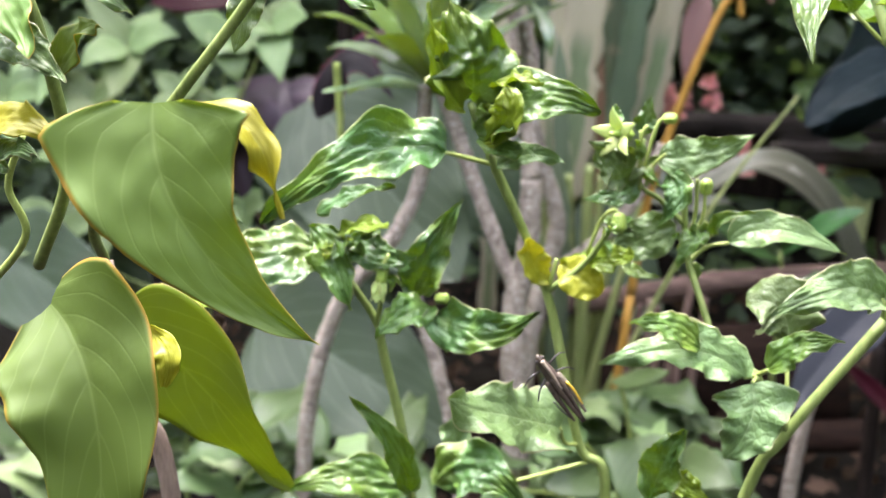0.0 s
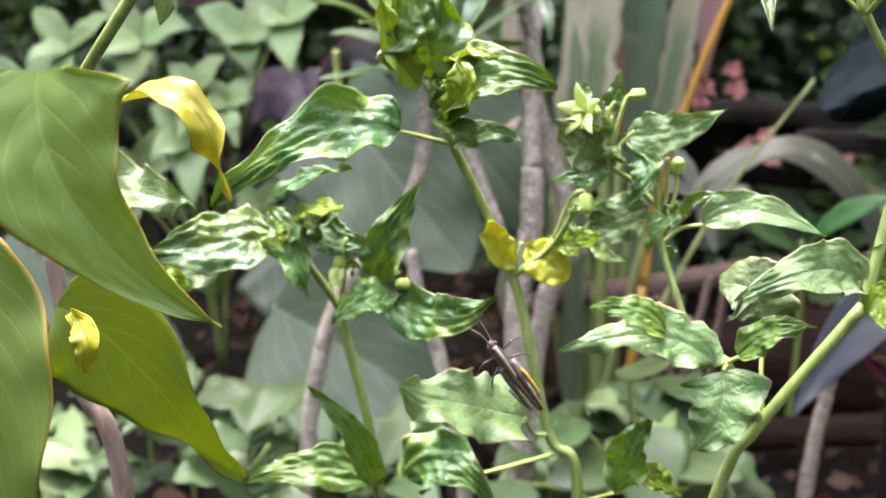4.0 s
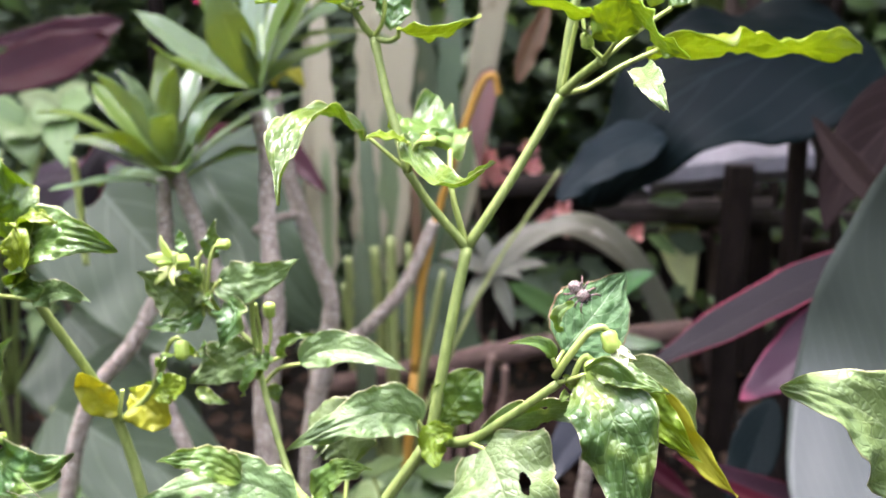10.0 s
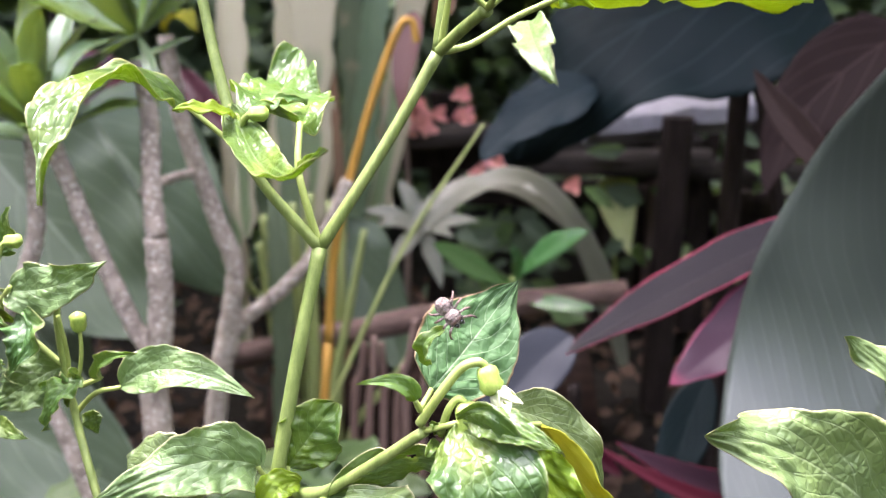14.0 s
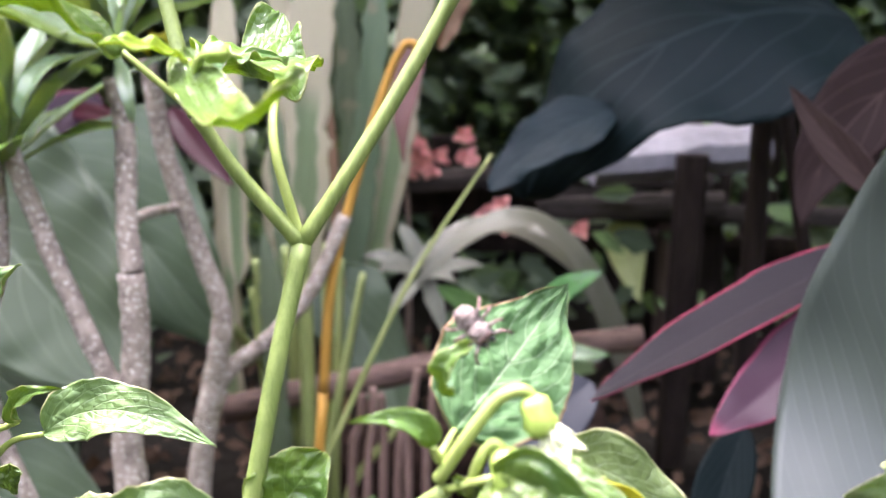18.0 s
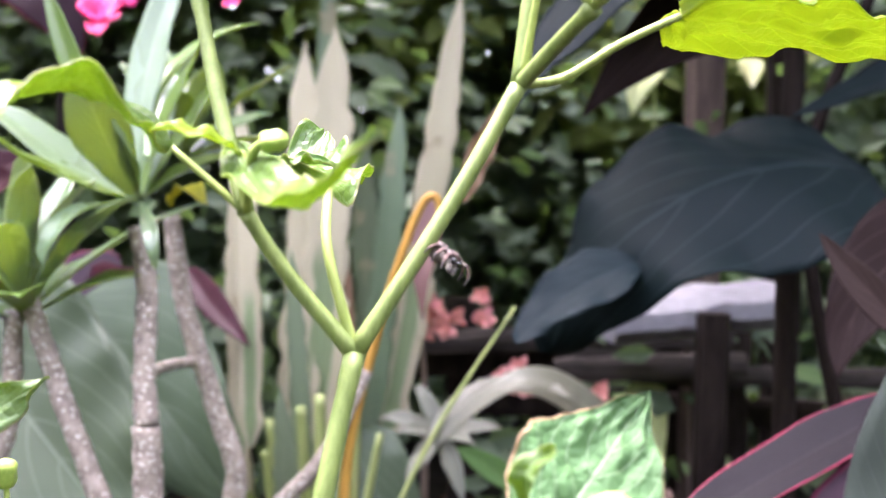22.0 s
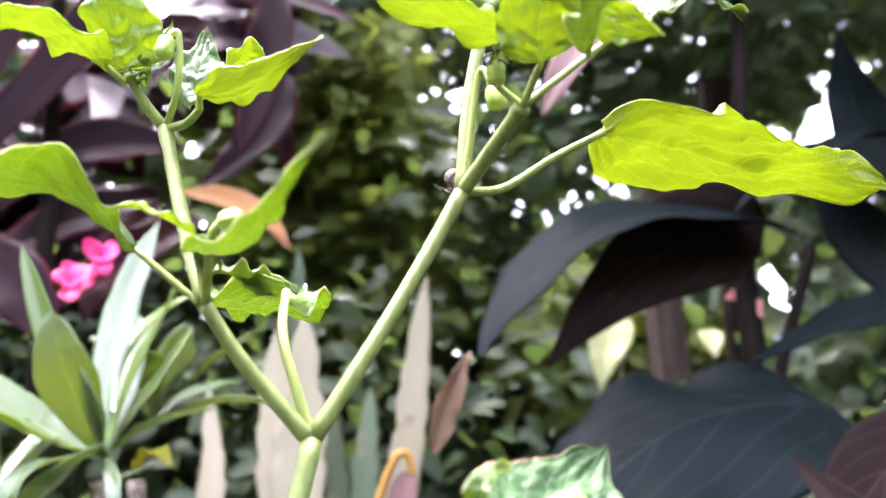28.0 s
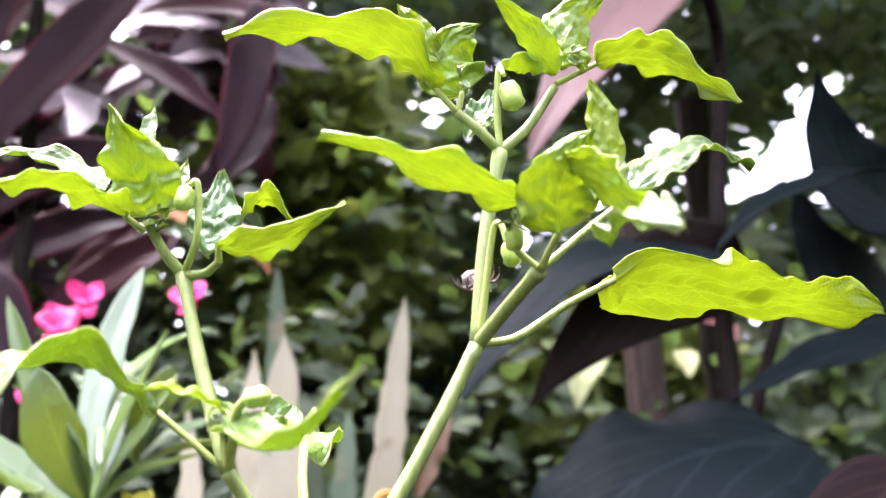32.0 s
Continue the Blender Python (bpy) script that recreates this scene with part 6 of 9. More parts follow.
def rosette(parent, at, n, length, width, mats, lean=(0, 0, 1), spread=(15, 85), profile="spat", seed=1, name="leaf", cup=10, droop=0.15):
    """Leaves spiralling round a tip, the young ones upright, the old ones spreading."""
    rnd = random.Random(seed)
    ax = Vector(lean).normalized()
    sx = ax.orthogonal().normalized()
    sy = ax.cross(sx)
    for k in range(n):
        a = k * 2.39996 + rnd.uniform(-0.2, 0.2)
        tilt = radians(spread[0] + (spread[1] - spread[0]) * (k + 0.5) / n + rnd.uniform(-6, 6))
        out = sx * math.cos(a) + sy * math.sin(a)
        way = ax * math.cos(tilt) + out * math.sin(tilt)
        ln = length * rnd.uniform(0.75, 1.1) * (0.65 + 0.35 * min(1, k / (n * 0.35)))
        b = Vector(at) - ax * length * 0.12 * k / n
        t = b + way * ln - Vector((0, 0, droop * ln * math.sin(tilt)))
        m = b + way * ln * 0.5 + ax * ln * 0.04
        leaf(parent, tuple(b), tuple(m), tuple(t), width * rnd.uniform(0.8, 1.15), mats[k % len(mats)], face=tuple(ax * 1.0 - way * 0.3), profile=profile, cup=cup, wave=0.02, pucker=0.006, nu=8, nv=14, seed=rnd.random() * 9, thick=0.0008, name=name)


rosette(aden, (-0.0880, 0.8500, 0.4890), 20, 0.122, 0.032, (M_ADEN, M_ADEN_PALE, M_ADEN_PALE), lean=(-0.15, -0.15, 1), spread=(12, 84), seed=3, droop=0.08, cup=14)
leaf(aden, (-0.0168, 0.8600, 0.5522), (-0.0393, 0.8400, 0.6040), (-0.0657, 0.8300, 0.6862), 0.0216, M_ADEN, face=(0.4, -0.9, 0.3), profile='spat', cup=14, wave=0.02, pucker=0.006, nu=10, nv=18, thick=0.0008)
leaf(aden, (-0.0168, 0.8600, 0.5522), (-0.0232, 0.8900, 0.6369), (-0.0030, 0.9100, 0.7213), 0.0340, M_ADEN_PALE, face=(-0.2, -1, 0.3), profile='spat', cup=14, wave=0.02, pucker=0.006, nu=10, nv=18, thick=0.0008)
leaf(aden, (-0.0168, 0.8600, 0.5522), (0.0021, 0.8600, 0.6063), (0.0351, 0.8500, 0.6605), 0.03, M_ADEN, face=(-0.5, -0.5, 0.7), profile='spat', cup=14, wave=0.02, pucker=0.006, nu=10, nv=18, thick=0.0008)
leaf(aden, (-0.0168, 0.8600, 0.5522), (-0.0197, 0.8100, 0.5901), (-0.0232, 0.7800, 0.6267), 0.0425, M_ADEN_PALE, face=(0.1, -1, 0.4), profile='spat', cup=14, wave=0.02, pucker=0.006, nu=10, nv=18, thick=0.0008)
leaf(aden, (-0.0168, 0.8600, 0.5522), (-0.0590, 0.8500, 0.5766), (-0.1044, 0.8400, 0.6148), 0.0400, M_ADEN_PALE, face=(0.2, -0.5, 0.9), profile='spat', cup=14, wave=0.02, pucker=0.006, nu=10, nv=18, thick=0.0008)
leaf(aden, (-0.0168, 0.8600, 0.5522), (-0.0525, 0.8200, 0.5675), (-0.0739, 0.7800, 0.5870), 0.0325, M_ADEN, face=(0.1, -0.4, 0.9), profile='spat', cup=14, wave=0.02, pucker=0.006, nu=10, nv=18, thick=0.0008)
leaf(aden, (-0.0168, 0.8600, 0.5522), (-0.0372, 0.8100, 0.5436), (-0.0522, 0.7900, 0.5142), 0.03, M_ADEN_PALE, face=(-0.3, -0.4, 0.9), profile='spat', cup=14, wave=0.02, pucker=0.006, nu=10, nv=18, thick=0.0008)
leaf(aden, (-0.0168, 0.8600, 0.5522), (0.0000, 0.8900, 0.5949), (0.0215, 0.9200, 0.6436), 0.03, M_ADEN, face=(-0.6, -0.5, 0.6), profile='spat', cup=14, wave=0.02, pucker=0.006, nu=10, nv=18, thick=0.0008)
leaf(aden, (-0.0168, 0.8600, 0.5522), (0.0049, 0.9000, 0.5767), (0.0308, 0.9500, 0.5886), 0.0275, M_ADEN, face=(-0.1, -0.3, 0.9), profile='spat', cup=14, wave=0.02, pucker=0.006, nu=10, nv=18, thick=0.0008)
leaf(aden, (-0.0168, 0.8600, 0.5522), (-0.0080, 0.8200, 0.5810), (-0.0021, 0.7900, 0.5976), 0.0275, M_ADEN_PALE, face=(0, -1, 0.4), profile='spat', cup=14, wave=0.02, pucker=0.006, nu=10, nv=18, thick=0.0008)
leaf(aden, (-0.0168, 0.8600, 0.5522), (0.0039, 0.8200, 0.5372), (0.0108, 0.8100, 0.5108), 0.0120, M_ADEN_PALE, face=(0, -0.9, 0.5), profile='spat', cup=14, wave=0.02, pucker=0.006, nu=10, nv=18, thick=0.0008)
leaf(aden, (-0.0113, 0.8600, 0.5810), (-0.0114, 0.9100, 0.6440), (0.0352, 0.9600, 0.6883), 0.0260, M_ADEN, face=(-0.3, -0.4, 0.9), profile='spat', cup=14, wave=0.02, pucker=0.006, nu=10, nv=18, thick=0.0008)
leaf(aden, (-0.0168, 0.8600, 0.5522), (-0.0243, 0.9200, 0.6259), (-0.0520, 0.9600, 0.6783), 0.0350, M_ADEN_PALE, face=(0, -0.8, 0.5), profile='spat', cup=14, wave=0.02, pucker=0.006, nu=10, nv=18, thick=0.0008)
leaf(aden, (-0.0367, 0.9800, 0.5505), (-0.0208, 0.9700, 0.5641), (-0.0022, 0.9600, 0.5520), 0.02, M_YELLOW, face=(0, -0.3, 1), profile='lance', cup=15, nu=8, nv=14, thick=0.0008)
rosette(aden, (-0.0300, 1.0000, 0.6000), 12, 0.110, 0.036, (M_ADEN_PALE, M_ADEN), lean=(0.1, 0.0, 1), spread=(14, 80), seed=8, droop=0.08)
rosette(aden, (-0.0721, 0.9500, 0.6933), 5, 0.020, 0.016, (M_PINK,), lean=(0.0, -0.8, 0.4), spread=(45, 80), profile='round', seed=1, name='petal', cup=5, droop=0.0)
rosette(aden, (-0.0606, 0.9500, 0.7092), 5, 0.020, 0.016, (M_PINK,), lean=(0.2, -0.8, 0.4), spread=(45, 80), profile='round', seed=2, name='petal', cup=5, droop=0.0)
rosette(aden, (0.0072, 1.0000, 0.7166), 5, 0.020, 0.016, (M_PINK,), lean=(-0.2, -0.8, 0.4), spread=(45, 80), profile='round', seed=3, name='petal', cup=5, droop=0.0)
rosette(aden, (-0.0744, 0.9300, 0.6846), 5, 0.020, 0.016, (M_PINK,), lean=(0.0, -0.8, 0.4), spread=(45, 80), profile='round', seed=4, name='petal', cup=5, droop=0.0)
rosette(aden, (-0.1130, 1.0000, 0.6376), 5, 0.020, 0.016, (M_PINK,), lean=(0.2, -0.8, 0.4), spread=(45, 80), profile='round', seed=5, name='petal', cup=5, droop=0.0)
# ---- big pale-veined leaves behind ----
taro = thing("elephant_ear", (-0.185, 1.15, 0.0), "large pale green elephant-ear plant with veined leaves", "plant")
leaf(taro, (-0.2834, 1.1300, 0.4345), (-0.1817, 1.0800, 0.3475), (-0.0917, 1.0500, 0.2591), 0.215, M_BIGPALE, face=(0.1, -1, 0.4), profile='heart', cup=10, thick=0.0012, pucker=0.004, wave=0.02, lobes=0.03, nu=24, nv=36)
leaf(taro, (-0.3288, 1.0900, 0.1837), (-0.2109, 1.0400, 0.1526), (-0.0822, 1.0000, 0.1010), 0.205, M_BIGPALE, face=(0.1, -1, 0.5), profile='heart', cup=9, thick=0.0012, pucker=0.004, wave=0.02, lobes=0.03, nu=24, nv=36)
leaf(taro, (-0.7131, 1.3000, 0.2265), (-0.6399, 1.2800, 0.1346), (-0.5709, 1.2500, 0.0396), 0.185, M_BIGPALE, face=(0, -1, 0.4), profile='heart', cup=8, holes=((0.05, 0.62, 0.07), (0.22, 0.66, 0.10), (0.45, 0.6, 0.09), (-0.3, 0.62, 0.06)), nu=44, nv=60, thick=0.0012, pucker=0.004, wave=0.02, lobes=0.03)
leaf(taro, (-0.3614, 1.2000, 0.2606), (-0.2716, 1.1600, 0.1828), (-0.1889, 1.1200, 0.0542), 0.2, M_BIGPALE, face=(0.1, -1, 0.5), profile='heart', cup=9, thick=0.0012, pucker=0.004, wave=0.02, lobes=0.03, nu=24, nv=36)
leaf(taro, (0.0205, 1.5000, 0.2648), (0.0768, 1.4600, 0.1786), (0.1317, 1.4200, 0.0786), 0.120, M_BIGPALE, face=(-0.1, -0.9, 0.6), profile='heart', cup=9, thick=0.0012, pucker=0.004, wave=0.02, lobes=0.03, nu=24, nv=36)
leaf(taro, (-0.7576, 1.2000, 0.2108), (-0.6266, 1.1700, 0.1531), (-0.4770, 1.1500, 0.0832), 0.16, M_BIGPALE, face=(0.1, -1, 0.5), profile='heart', cup=9, thick=0.0012, pucker=0.004, wave=0.02, lobes=0.03, nu=24, nv=36)
leaf(taro, (-0.2016, 1.2000, 0.4572), (-0.1191, 1.1600, 0.3804), (-0.0249, 1.1200, 0.2838), 0.185, M_BIGPALE, face=(0.1, -1, 0.4), profile='heart', cup=10, thick=0.0012, pucker=0.004, wave=0.02, lobes=0.03, nu=24, nv=36)
tube('leaf_stalk', taro, [(-0.2334, 1.2500, -0.0100), (-0.2534, 1.2300, 0.2607), (-0.2834, 1.1300, 0.4345)], 0.0070, 0.0040, M_CANE)
tube('leaf_stalk', taro, [(-0.2788, 1.2100, -0.0100), (-0.2988, 1.1900, 0.1102), (-0.3288, 1.0900, 0.1837)], 0.0070, 0.0040, M_CANE)
tube('leaf_stalk', taro, [(-0.6631, 1.4200, -0.0100), (-0.6831, 1.4000, 0.1359), (-0.7131, 1.3000, 0.2265)], 0.0070, 0.0040, M_CANE)
tube('leaf_stalk', taro, [(-0.0110, 1.3700, -0.0100), (-0.0310, 1.3500, 0.1647), (-0.0610, 1.2500, 0.2745)], 0.0070, 0.0040, M_CANE)
purple_plant = thing("purple_leaved_plant", (-0.42, 1.3, 0.0), "plant with large dark purple glossy leaves", "plant")
leaf(purple_plant, (-0.5365, 1.3400, 0.3224), (-0.4144, 1.3000, 0.4115), (-0.3385, 1.2400, 0.3250), 0.12, M_PURPLE, face=(-0.1, -0.75, 0.65), profile='ovate', cup=-16, thick=0.0012, pucker=0.004, wave=0.02, lobes=0.03, nu=16, nv=28)
leaf(purple_plant, (-0.5559, 1.3600, 0.2896), (-0.4729, 1.3300, 0.3304), (-0.4410, 1.3000, 0.2609), 0.1, M_PURPLE, face=(-0.2, -0.8, 0.5), profile='ovate', cup=-14, thick=0.0012, pucker=0.004, wave=0.02, lobes=0.03, nu=16, nv=28)
leaf(purple_plant, (-0.3837, 1.3000, 0.4071), (-0.3259, 1.2800, 0.4045), (-0.2927, 1.2500, 0.3233), 0.09, M_PURPLE, face=(0, -0.8, 0.6), profile='ovate', cup=-14, thick=0.0012, pucker=0.004, wave=0.02, lobes=0.03, nu=16, nv=28)
leaf(purple_plant, (-0.2532, 1.4500, 0.4697), (-0.3136, 1.4300, 0.4523), (-0.3611, 1.4000, 0.3891), 0.085, M_CORDY_PINK, face=(0, -0.8, 0.6), profile='ovate', cup=10, thick=0.0012, pucker=0.004, wave=0.02, lobes=0.03, nu=16, nv=28)
tube('leaf_stalk', purple_plant, [(-0.4200, 1.3200, -0.0100), (-0.4200, 1.3200, 0.2374), (-0.5365, 1.3400, 0.3224)], 0.0060, 0.0035, M_BROWNSTEM)
# ---- green shrub ----
shrub = thing("green_shrub", (-0.50, 1.28, 0.0), "light green leafy shrub", "shrub")
tube('stem', shrub, [(-0.5000, 1.3000, 0.0000), (-0.5365, 1.2700, 0.3395), (-0.5730, 1.2500, 0.4715)], 0.0030, 0.0016, M_STEM)
rosette(shrub, (-0.5730, 1.2500, 0.4715), 5, 0.103, 0.052, (M_SHRUB,), lean=(0.00, -0.75, 0.55), spread=(55, 90), profile='acute', seed=21, cup=8, droop=0.12)
tube('stem', shrub, [(-0.5000, 1.3000, 0.0000), (-0.4732, 1.3000, 0.3471), (-0.4463, 1.2800, 0.4821)], 0.0030, 0.0016, M_STEM)
rosette(shrub, (-0.4463, 1.2800, 0.4821), 5, 0.072, 0.046, (M_SHRUB,), lean=(0.15, -0.75, 0.55), spread=(55, 90), profile='acute', seed=22, cup=8, droop=0.12)
tube('stem', shrub, [(-0.5000, 1.3000, 0.0000), (-0.4981, 1.2550, 0.2987), (-0.4961, 1.2350, 0.4148)], 0.0030, 0.0016, M_STEM)
rosette(shrub, (-0.4961, 1.2350, 0.4148), 5, 0.072, 0.039, (M_SHRUB,), lean=(-0.15, -0.75, 0.55), spread=(55, 90), profile='acute', seed=23, cup=8, droop=0.12)
tube('stem', shrub, [(-0.5000, 1.3000, 0.1200), (-0.5678, 1.2850, 0.2864), (-0.6356, 1.2650, 0.3978)], 0.0030, 0.0016, M_STEM)
rosette(shrub, (-0.6356, 1.2650, 0.3978), 5, 0.090, 0.046, (M_SHRUB,), lean=(0.00, -0.75, 0.55), spread=(55, 90), profile='acute', seed=24, cup=8, droop=0.12)
tube('stem', shrub, [(-0.5000, 1.3000, 0.1200), (-0.4972, 1.2400, 0.2559), (-0.4944, 1.2200, 0.3554)], 0.0030, 0.0016, M_STEM)
rosette(shrub, (-0.4944, 1.2200, 0.3554), 5, 0.090, 0.048, (M_SHRUB,), lean=(0.15, -0.75, 0.55), spread=(55, 90), profile='acute', seed=25, cup=8, droop=0.12)
tube('stem', shrub, [(-0.5000, 1.3000, 0.1200), (-0.5817, 1.2700, 0.2404), (-0.6634, 1.2500, 0.3338)], 0.0030, 0.0016, M_STEM)
rosette(shrub, (-0.6634, 1.2500, 0.3338), 5, 0.085, 0.043, (M_SHRUB,), lean=(-0.15, -0.75, 0.55), spread=(55, 90), profile='acute', seed=26, cup=8, droop=0.12)
tube('stem', shrub, [(-0.5000, 1.3000, 0.1200), (-0.5549, 1.3000, 0.2030), (-0.6099, 1.2800, 0.2819)], 0.0030, 0.0016, M_STEM)
rosette(shrub, (-0.6099, 1.2800, 0.2819), 5, 0.097, 0.052, (M_SHRUB,), lean=(0.00, -0.75, 0.55), spread=(55, 90), profile='acute', seed=27, cup=8, droop=0.12)
tube('stem', shrub, [(-0.5000, 1.3000, 0.1200), (-0.4751, 1.2550, 0.2874), (-0.4502, 1.2350, 0.3992)], 0.0030, 0.0016, M_STEM)
rosette(shrub, (-0.4502, 1.2350, 0.3992), 5, 0.060, 0.032, (M_SHRUB,), lean=(0.15, -0.75, 0.55), spread=(55, 90), profile='acute', seed=28, cup=8, droop=0.12)
tube('stem', shrub, [(-0.5000, 1.3000, 0.1200), (-0.5949, 1.2850, 0.3304), (-0.6898, 1.2650, 0.4589)], 0.0030, 0.0016, M_STEM)
rosette(shrub, (-0.6898, 1.2650, 0.4589), 5, 0.085, 0.046, (M_SHRUB,), lean=(-0.15, -0.75, 0.55), spread=(55, 90), profile='acute', seed=29, cup=8, droop=0.12)
tube('stem', shrub, [(-0.5000, 1.3000, 0.1200), (-0.4326, 1.2400, 0.3657), (-0.3651, 1.2200, 0.5079)], 0.0030, 0.0016, M_STEM)
rosette(shrub, (-0.3651, 1.2200, 0.5079), 5, 0.072, 0.042, (M_SHRUB,), lean=(0.00, -0.75, 0.55), spread=(55, 90), profile='acute', seed=30, cup=8, droop=0.12)
tube('stem', shrub, [(-0.5000, 1.3000, 0.1200), (-0.6257, 1.2700, 0.2861), (-0.7515, 1.2500, 0.3974)], 0.0030, 0.0016, M_STEM)
rosette(shrub, (-0.7515, 1.2500, 0.3974), 5, 0.097, 0.048, (M_SHRUB,), lean=(0.15, -0.75, 0.55), spread=(55, 90), profile='acute', seed=31, cup=8, droop=0.12)
tube('stem', shrub, [(-0.5000, 1.3000, 0.1200), (-0.4643, 1.3000, 0.1868), (-0.4286, 1.2800, 0.2594)], 0.0030, 0.0016, M_STEM)
rosette(shrub, (-0.4286, 1.2800, 0.2594), 5, 0.060, 0.035, (M_SHRUB,), lean=(-0.15, -0.75, 0.55), spread=(55, 90), profile='acute', seed=32, cup=8, droop=0.12)
tube('stem', shrub, [(-0.5000, 1.3000, 0.1200), (-0.5891, 1.2550, 0.1582), (-0.6782, 1.2350, 0.2197)], 0.0030, 0.0016, M_STEM)
rosette(shrub, (-0.6782, 1.2350, 0.2197), 5, 0.097, 0.052, (M_SHRUB,), lean=(0.00, -0.75, 0.55), spread=(55, 90), profile='acute', seed=33, cup=8, droop=0.12)
# ---- low herbs at the foot of the plants ----

rnd = random.Random(11)
for gx, gy, hh in ((-0.313, 0.850, 0.174), (-0.233, 0.800, 0.162), (-0.200, 0.900, 0.107), (-0.446, 1.000, 0.135), (-0.128, 0.850, 0.124), (-0.389, 0.800, 0.118), (0.041, 0.920, 0.171), (0.093, 0.950, 0.182), (0.143, 0.900, 0.166), (0.021, 0.850, 0.151), (-0.514, 0.900, 0.090)):
    herb = thing("herb", (gx, gy, 0.0), "small green herb with soft pointed leaves", "plant", "herbs at the foot of the plants")
    tube("stem", herb, [(gx, gy, -0.01), (gx + rnd.uniform(-0.02, 0.02), gy, hh * 0.6), (gx + rnd.uniform(-0.03, 0.03), gy, hh)], 0.003, 0.0015, M_STEM, sides=7)
    for k in range(13):
        a, z = rnd.uniform(0, 6.28), hh * rnd.uniform(0.45, 1.05)
        ln = rnd.uniform(0.05, 0.10)
        b = Vector((gx, gy, z))
        w = Vector((math.cos(a), math.sin(a), rnd.uniform(-0.1, 0.5))) * ln
        leaf(herb, tuple(b), tuple(b + w * 0.55 + Vector((0, 0, 0.01))), tuple(b + w - Vector((0, 0, 0.008))), ln * rnd.uniform(0.4, 0.6), M_HERB if k % 5 else M_SHRUB, face=(0, -0.4, 1), profile="acute", nu=6, nv=10)

# ---- pale lobed stems ----
cactus = thing("lobed_cactus", (-0.044, 1.5, 0.0), "tall pale cactus with flat notched stems", "cactus")
leaf(cactus, (-0.0497, 1.5000, 0.0599), (-0.0364, 1.4900, 0.4318), (-0.0368, 1.5000, 0.7685), 0.0520, M_CACTUS, face=(0.15, -1, 0), profile='notch', cup=4, wave=0.02, pucker=0.02, nu=8, nv=60, thick=0.004, lobes=0.3, name='flat_stem')
leaf(cactus, (-0.1368, 1.5800, 0.0264), (-0.1368, 1.5700, 0.3248), (-0.1513, 1.5800, 0.6000), 0.0339, M_CACTUS, face=(0.15, -1, 0), profile='notch', cup=4, wave=0.02, pucker=0.02, nu=8, nv=60, thick=0.004, lobes=0.3, name='flat_stem')
leaf(cactus, (-0.0083, 1.4000, 0.0465), (-0.0145, 1.3900, 0.2867), (-0.0323, 1.4000, 0.5082), 0.0263, M_CACTUS_GREEN, face=(0.15, -1, 0), profile='notch', cup=4, wave=0.02, pucker=0.02, nu=8, nv=60, thick=0.004, lobes=0.3, name='flat_stem')
leaf(cactus, (0.0383, 1.5000, 0.0121), (0.0333, 1.4900, 0.2750), (0.0169, 1.5000, 0.5174), 0.0150, M_DRY, face=(0.15, -1, 0), profile='notch', cup=4, wave=0.02, pucker=0.02, nu=8, nv=60, thick=0.004, lobes=0.3, name='flat_stem')
leaf(cactus, (0.0233, 1.6000, 0.1629), (0.0570, 1.5900, 0.4431), (0.0766, 1.6000, 0.7021), 0.0435, M_CACTUS_GREEN, face=(0.15, -1, 0), profile='notch', cup=4, wave=0.02, pucker=0.02, nu=8, nv=60, thick=0.004, lobes=0.3, name='flat_stem')
leaf(cactus, (-0.0904, 1.4500, 0.2570), (-0.0931, 1.4400, 0.4694), (-0.1096, 1.4500, 0.6935), 0.0316, M_CACTUS, face=(0.15, -1, 0), profile='notch', cup=4, wave=0.02, pucker=0.02, nu=8, nv=60, thick=0.004, lobes=0.3, name='flat_stem')
leaf(cactus, (-0.0228, 1.5000, 0.2453), (-0.0044, 1.4900, 0.5069), (0.0029, 1.5000, 0.7860), 0.0656, M_CACTUS, face=(0.15, -1, 0), profile='notch', cup=4, wave=0.02, pucker=0.02, nu=8, nv=60, thick=0.004, lobes=0.3, name='flat_stem')
leaf(cactus, (0.0372, 1.6000, 0.2232), (0.0350, 1.5900, 0.4420), (0.0207, 1.6000, 0.6715), 0.0382, M_CACTUS_GREEN, face=(0.15, -1, 0), profile='notch', cup=4, wave=0.02, pucker=0.02, nu=8, nv=60, thick=0.004, lobes=0.3, name='flat_stem')
leaf(cactus, (0.0573, 1.6200, 0.2186), (0.1112, 1.6100, 0.5291), (0.1578, 1.6200, 0.8620), 0.0487, M_CACTUS, face=(0.15, -1, 0), profile='notch', cup=4, wave=0.02, pucker=0.02, nu=8, nv=60, thick=0.004, lobes=0.3, name='flat_stem')
leaf(cactus, (-0.0612, 1.7000, 0.6020), (-0.0448, 1.6900, 0.7644), (-0.0418, 1.7000, 0.9363), 0.0284, M_CACTUS_GREEN, face=(0.15, -1, 0), profile='notch', cup=4, wave=0.02, pucker=0.02, nu=8, nv=60, thick=0.004, lobes=0.3, name='flat_stem')
leaf(cactus, (-0.1342, 1.5500, 0.1429), (-0.1214, 1.5400, 0.3827), (-0.1239, 1.5500, 0.6007), 0.0308, M_CACTUS, face=(0.15, -1, 0), profile='notch', cup=4, wave=0.02, pucker=0.02, nu=8, nv=60, thick=0.004, lobes=0.3, name='flat_stem')
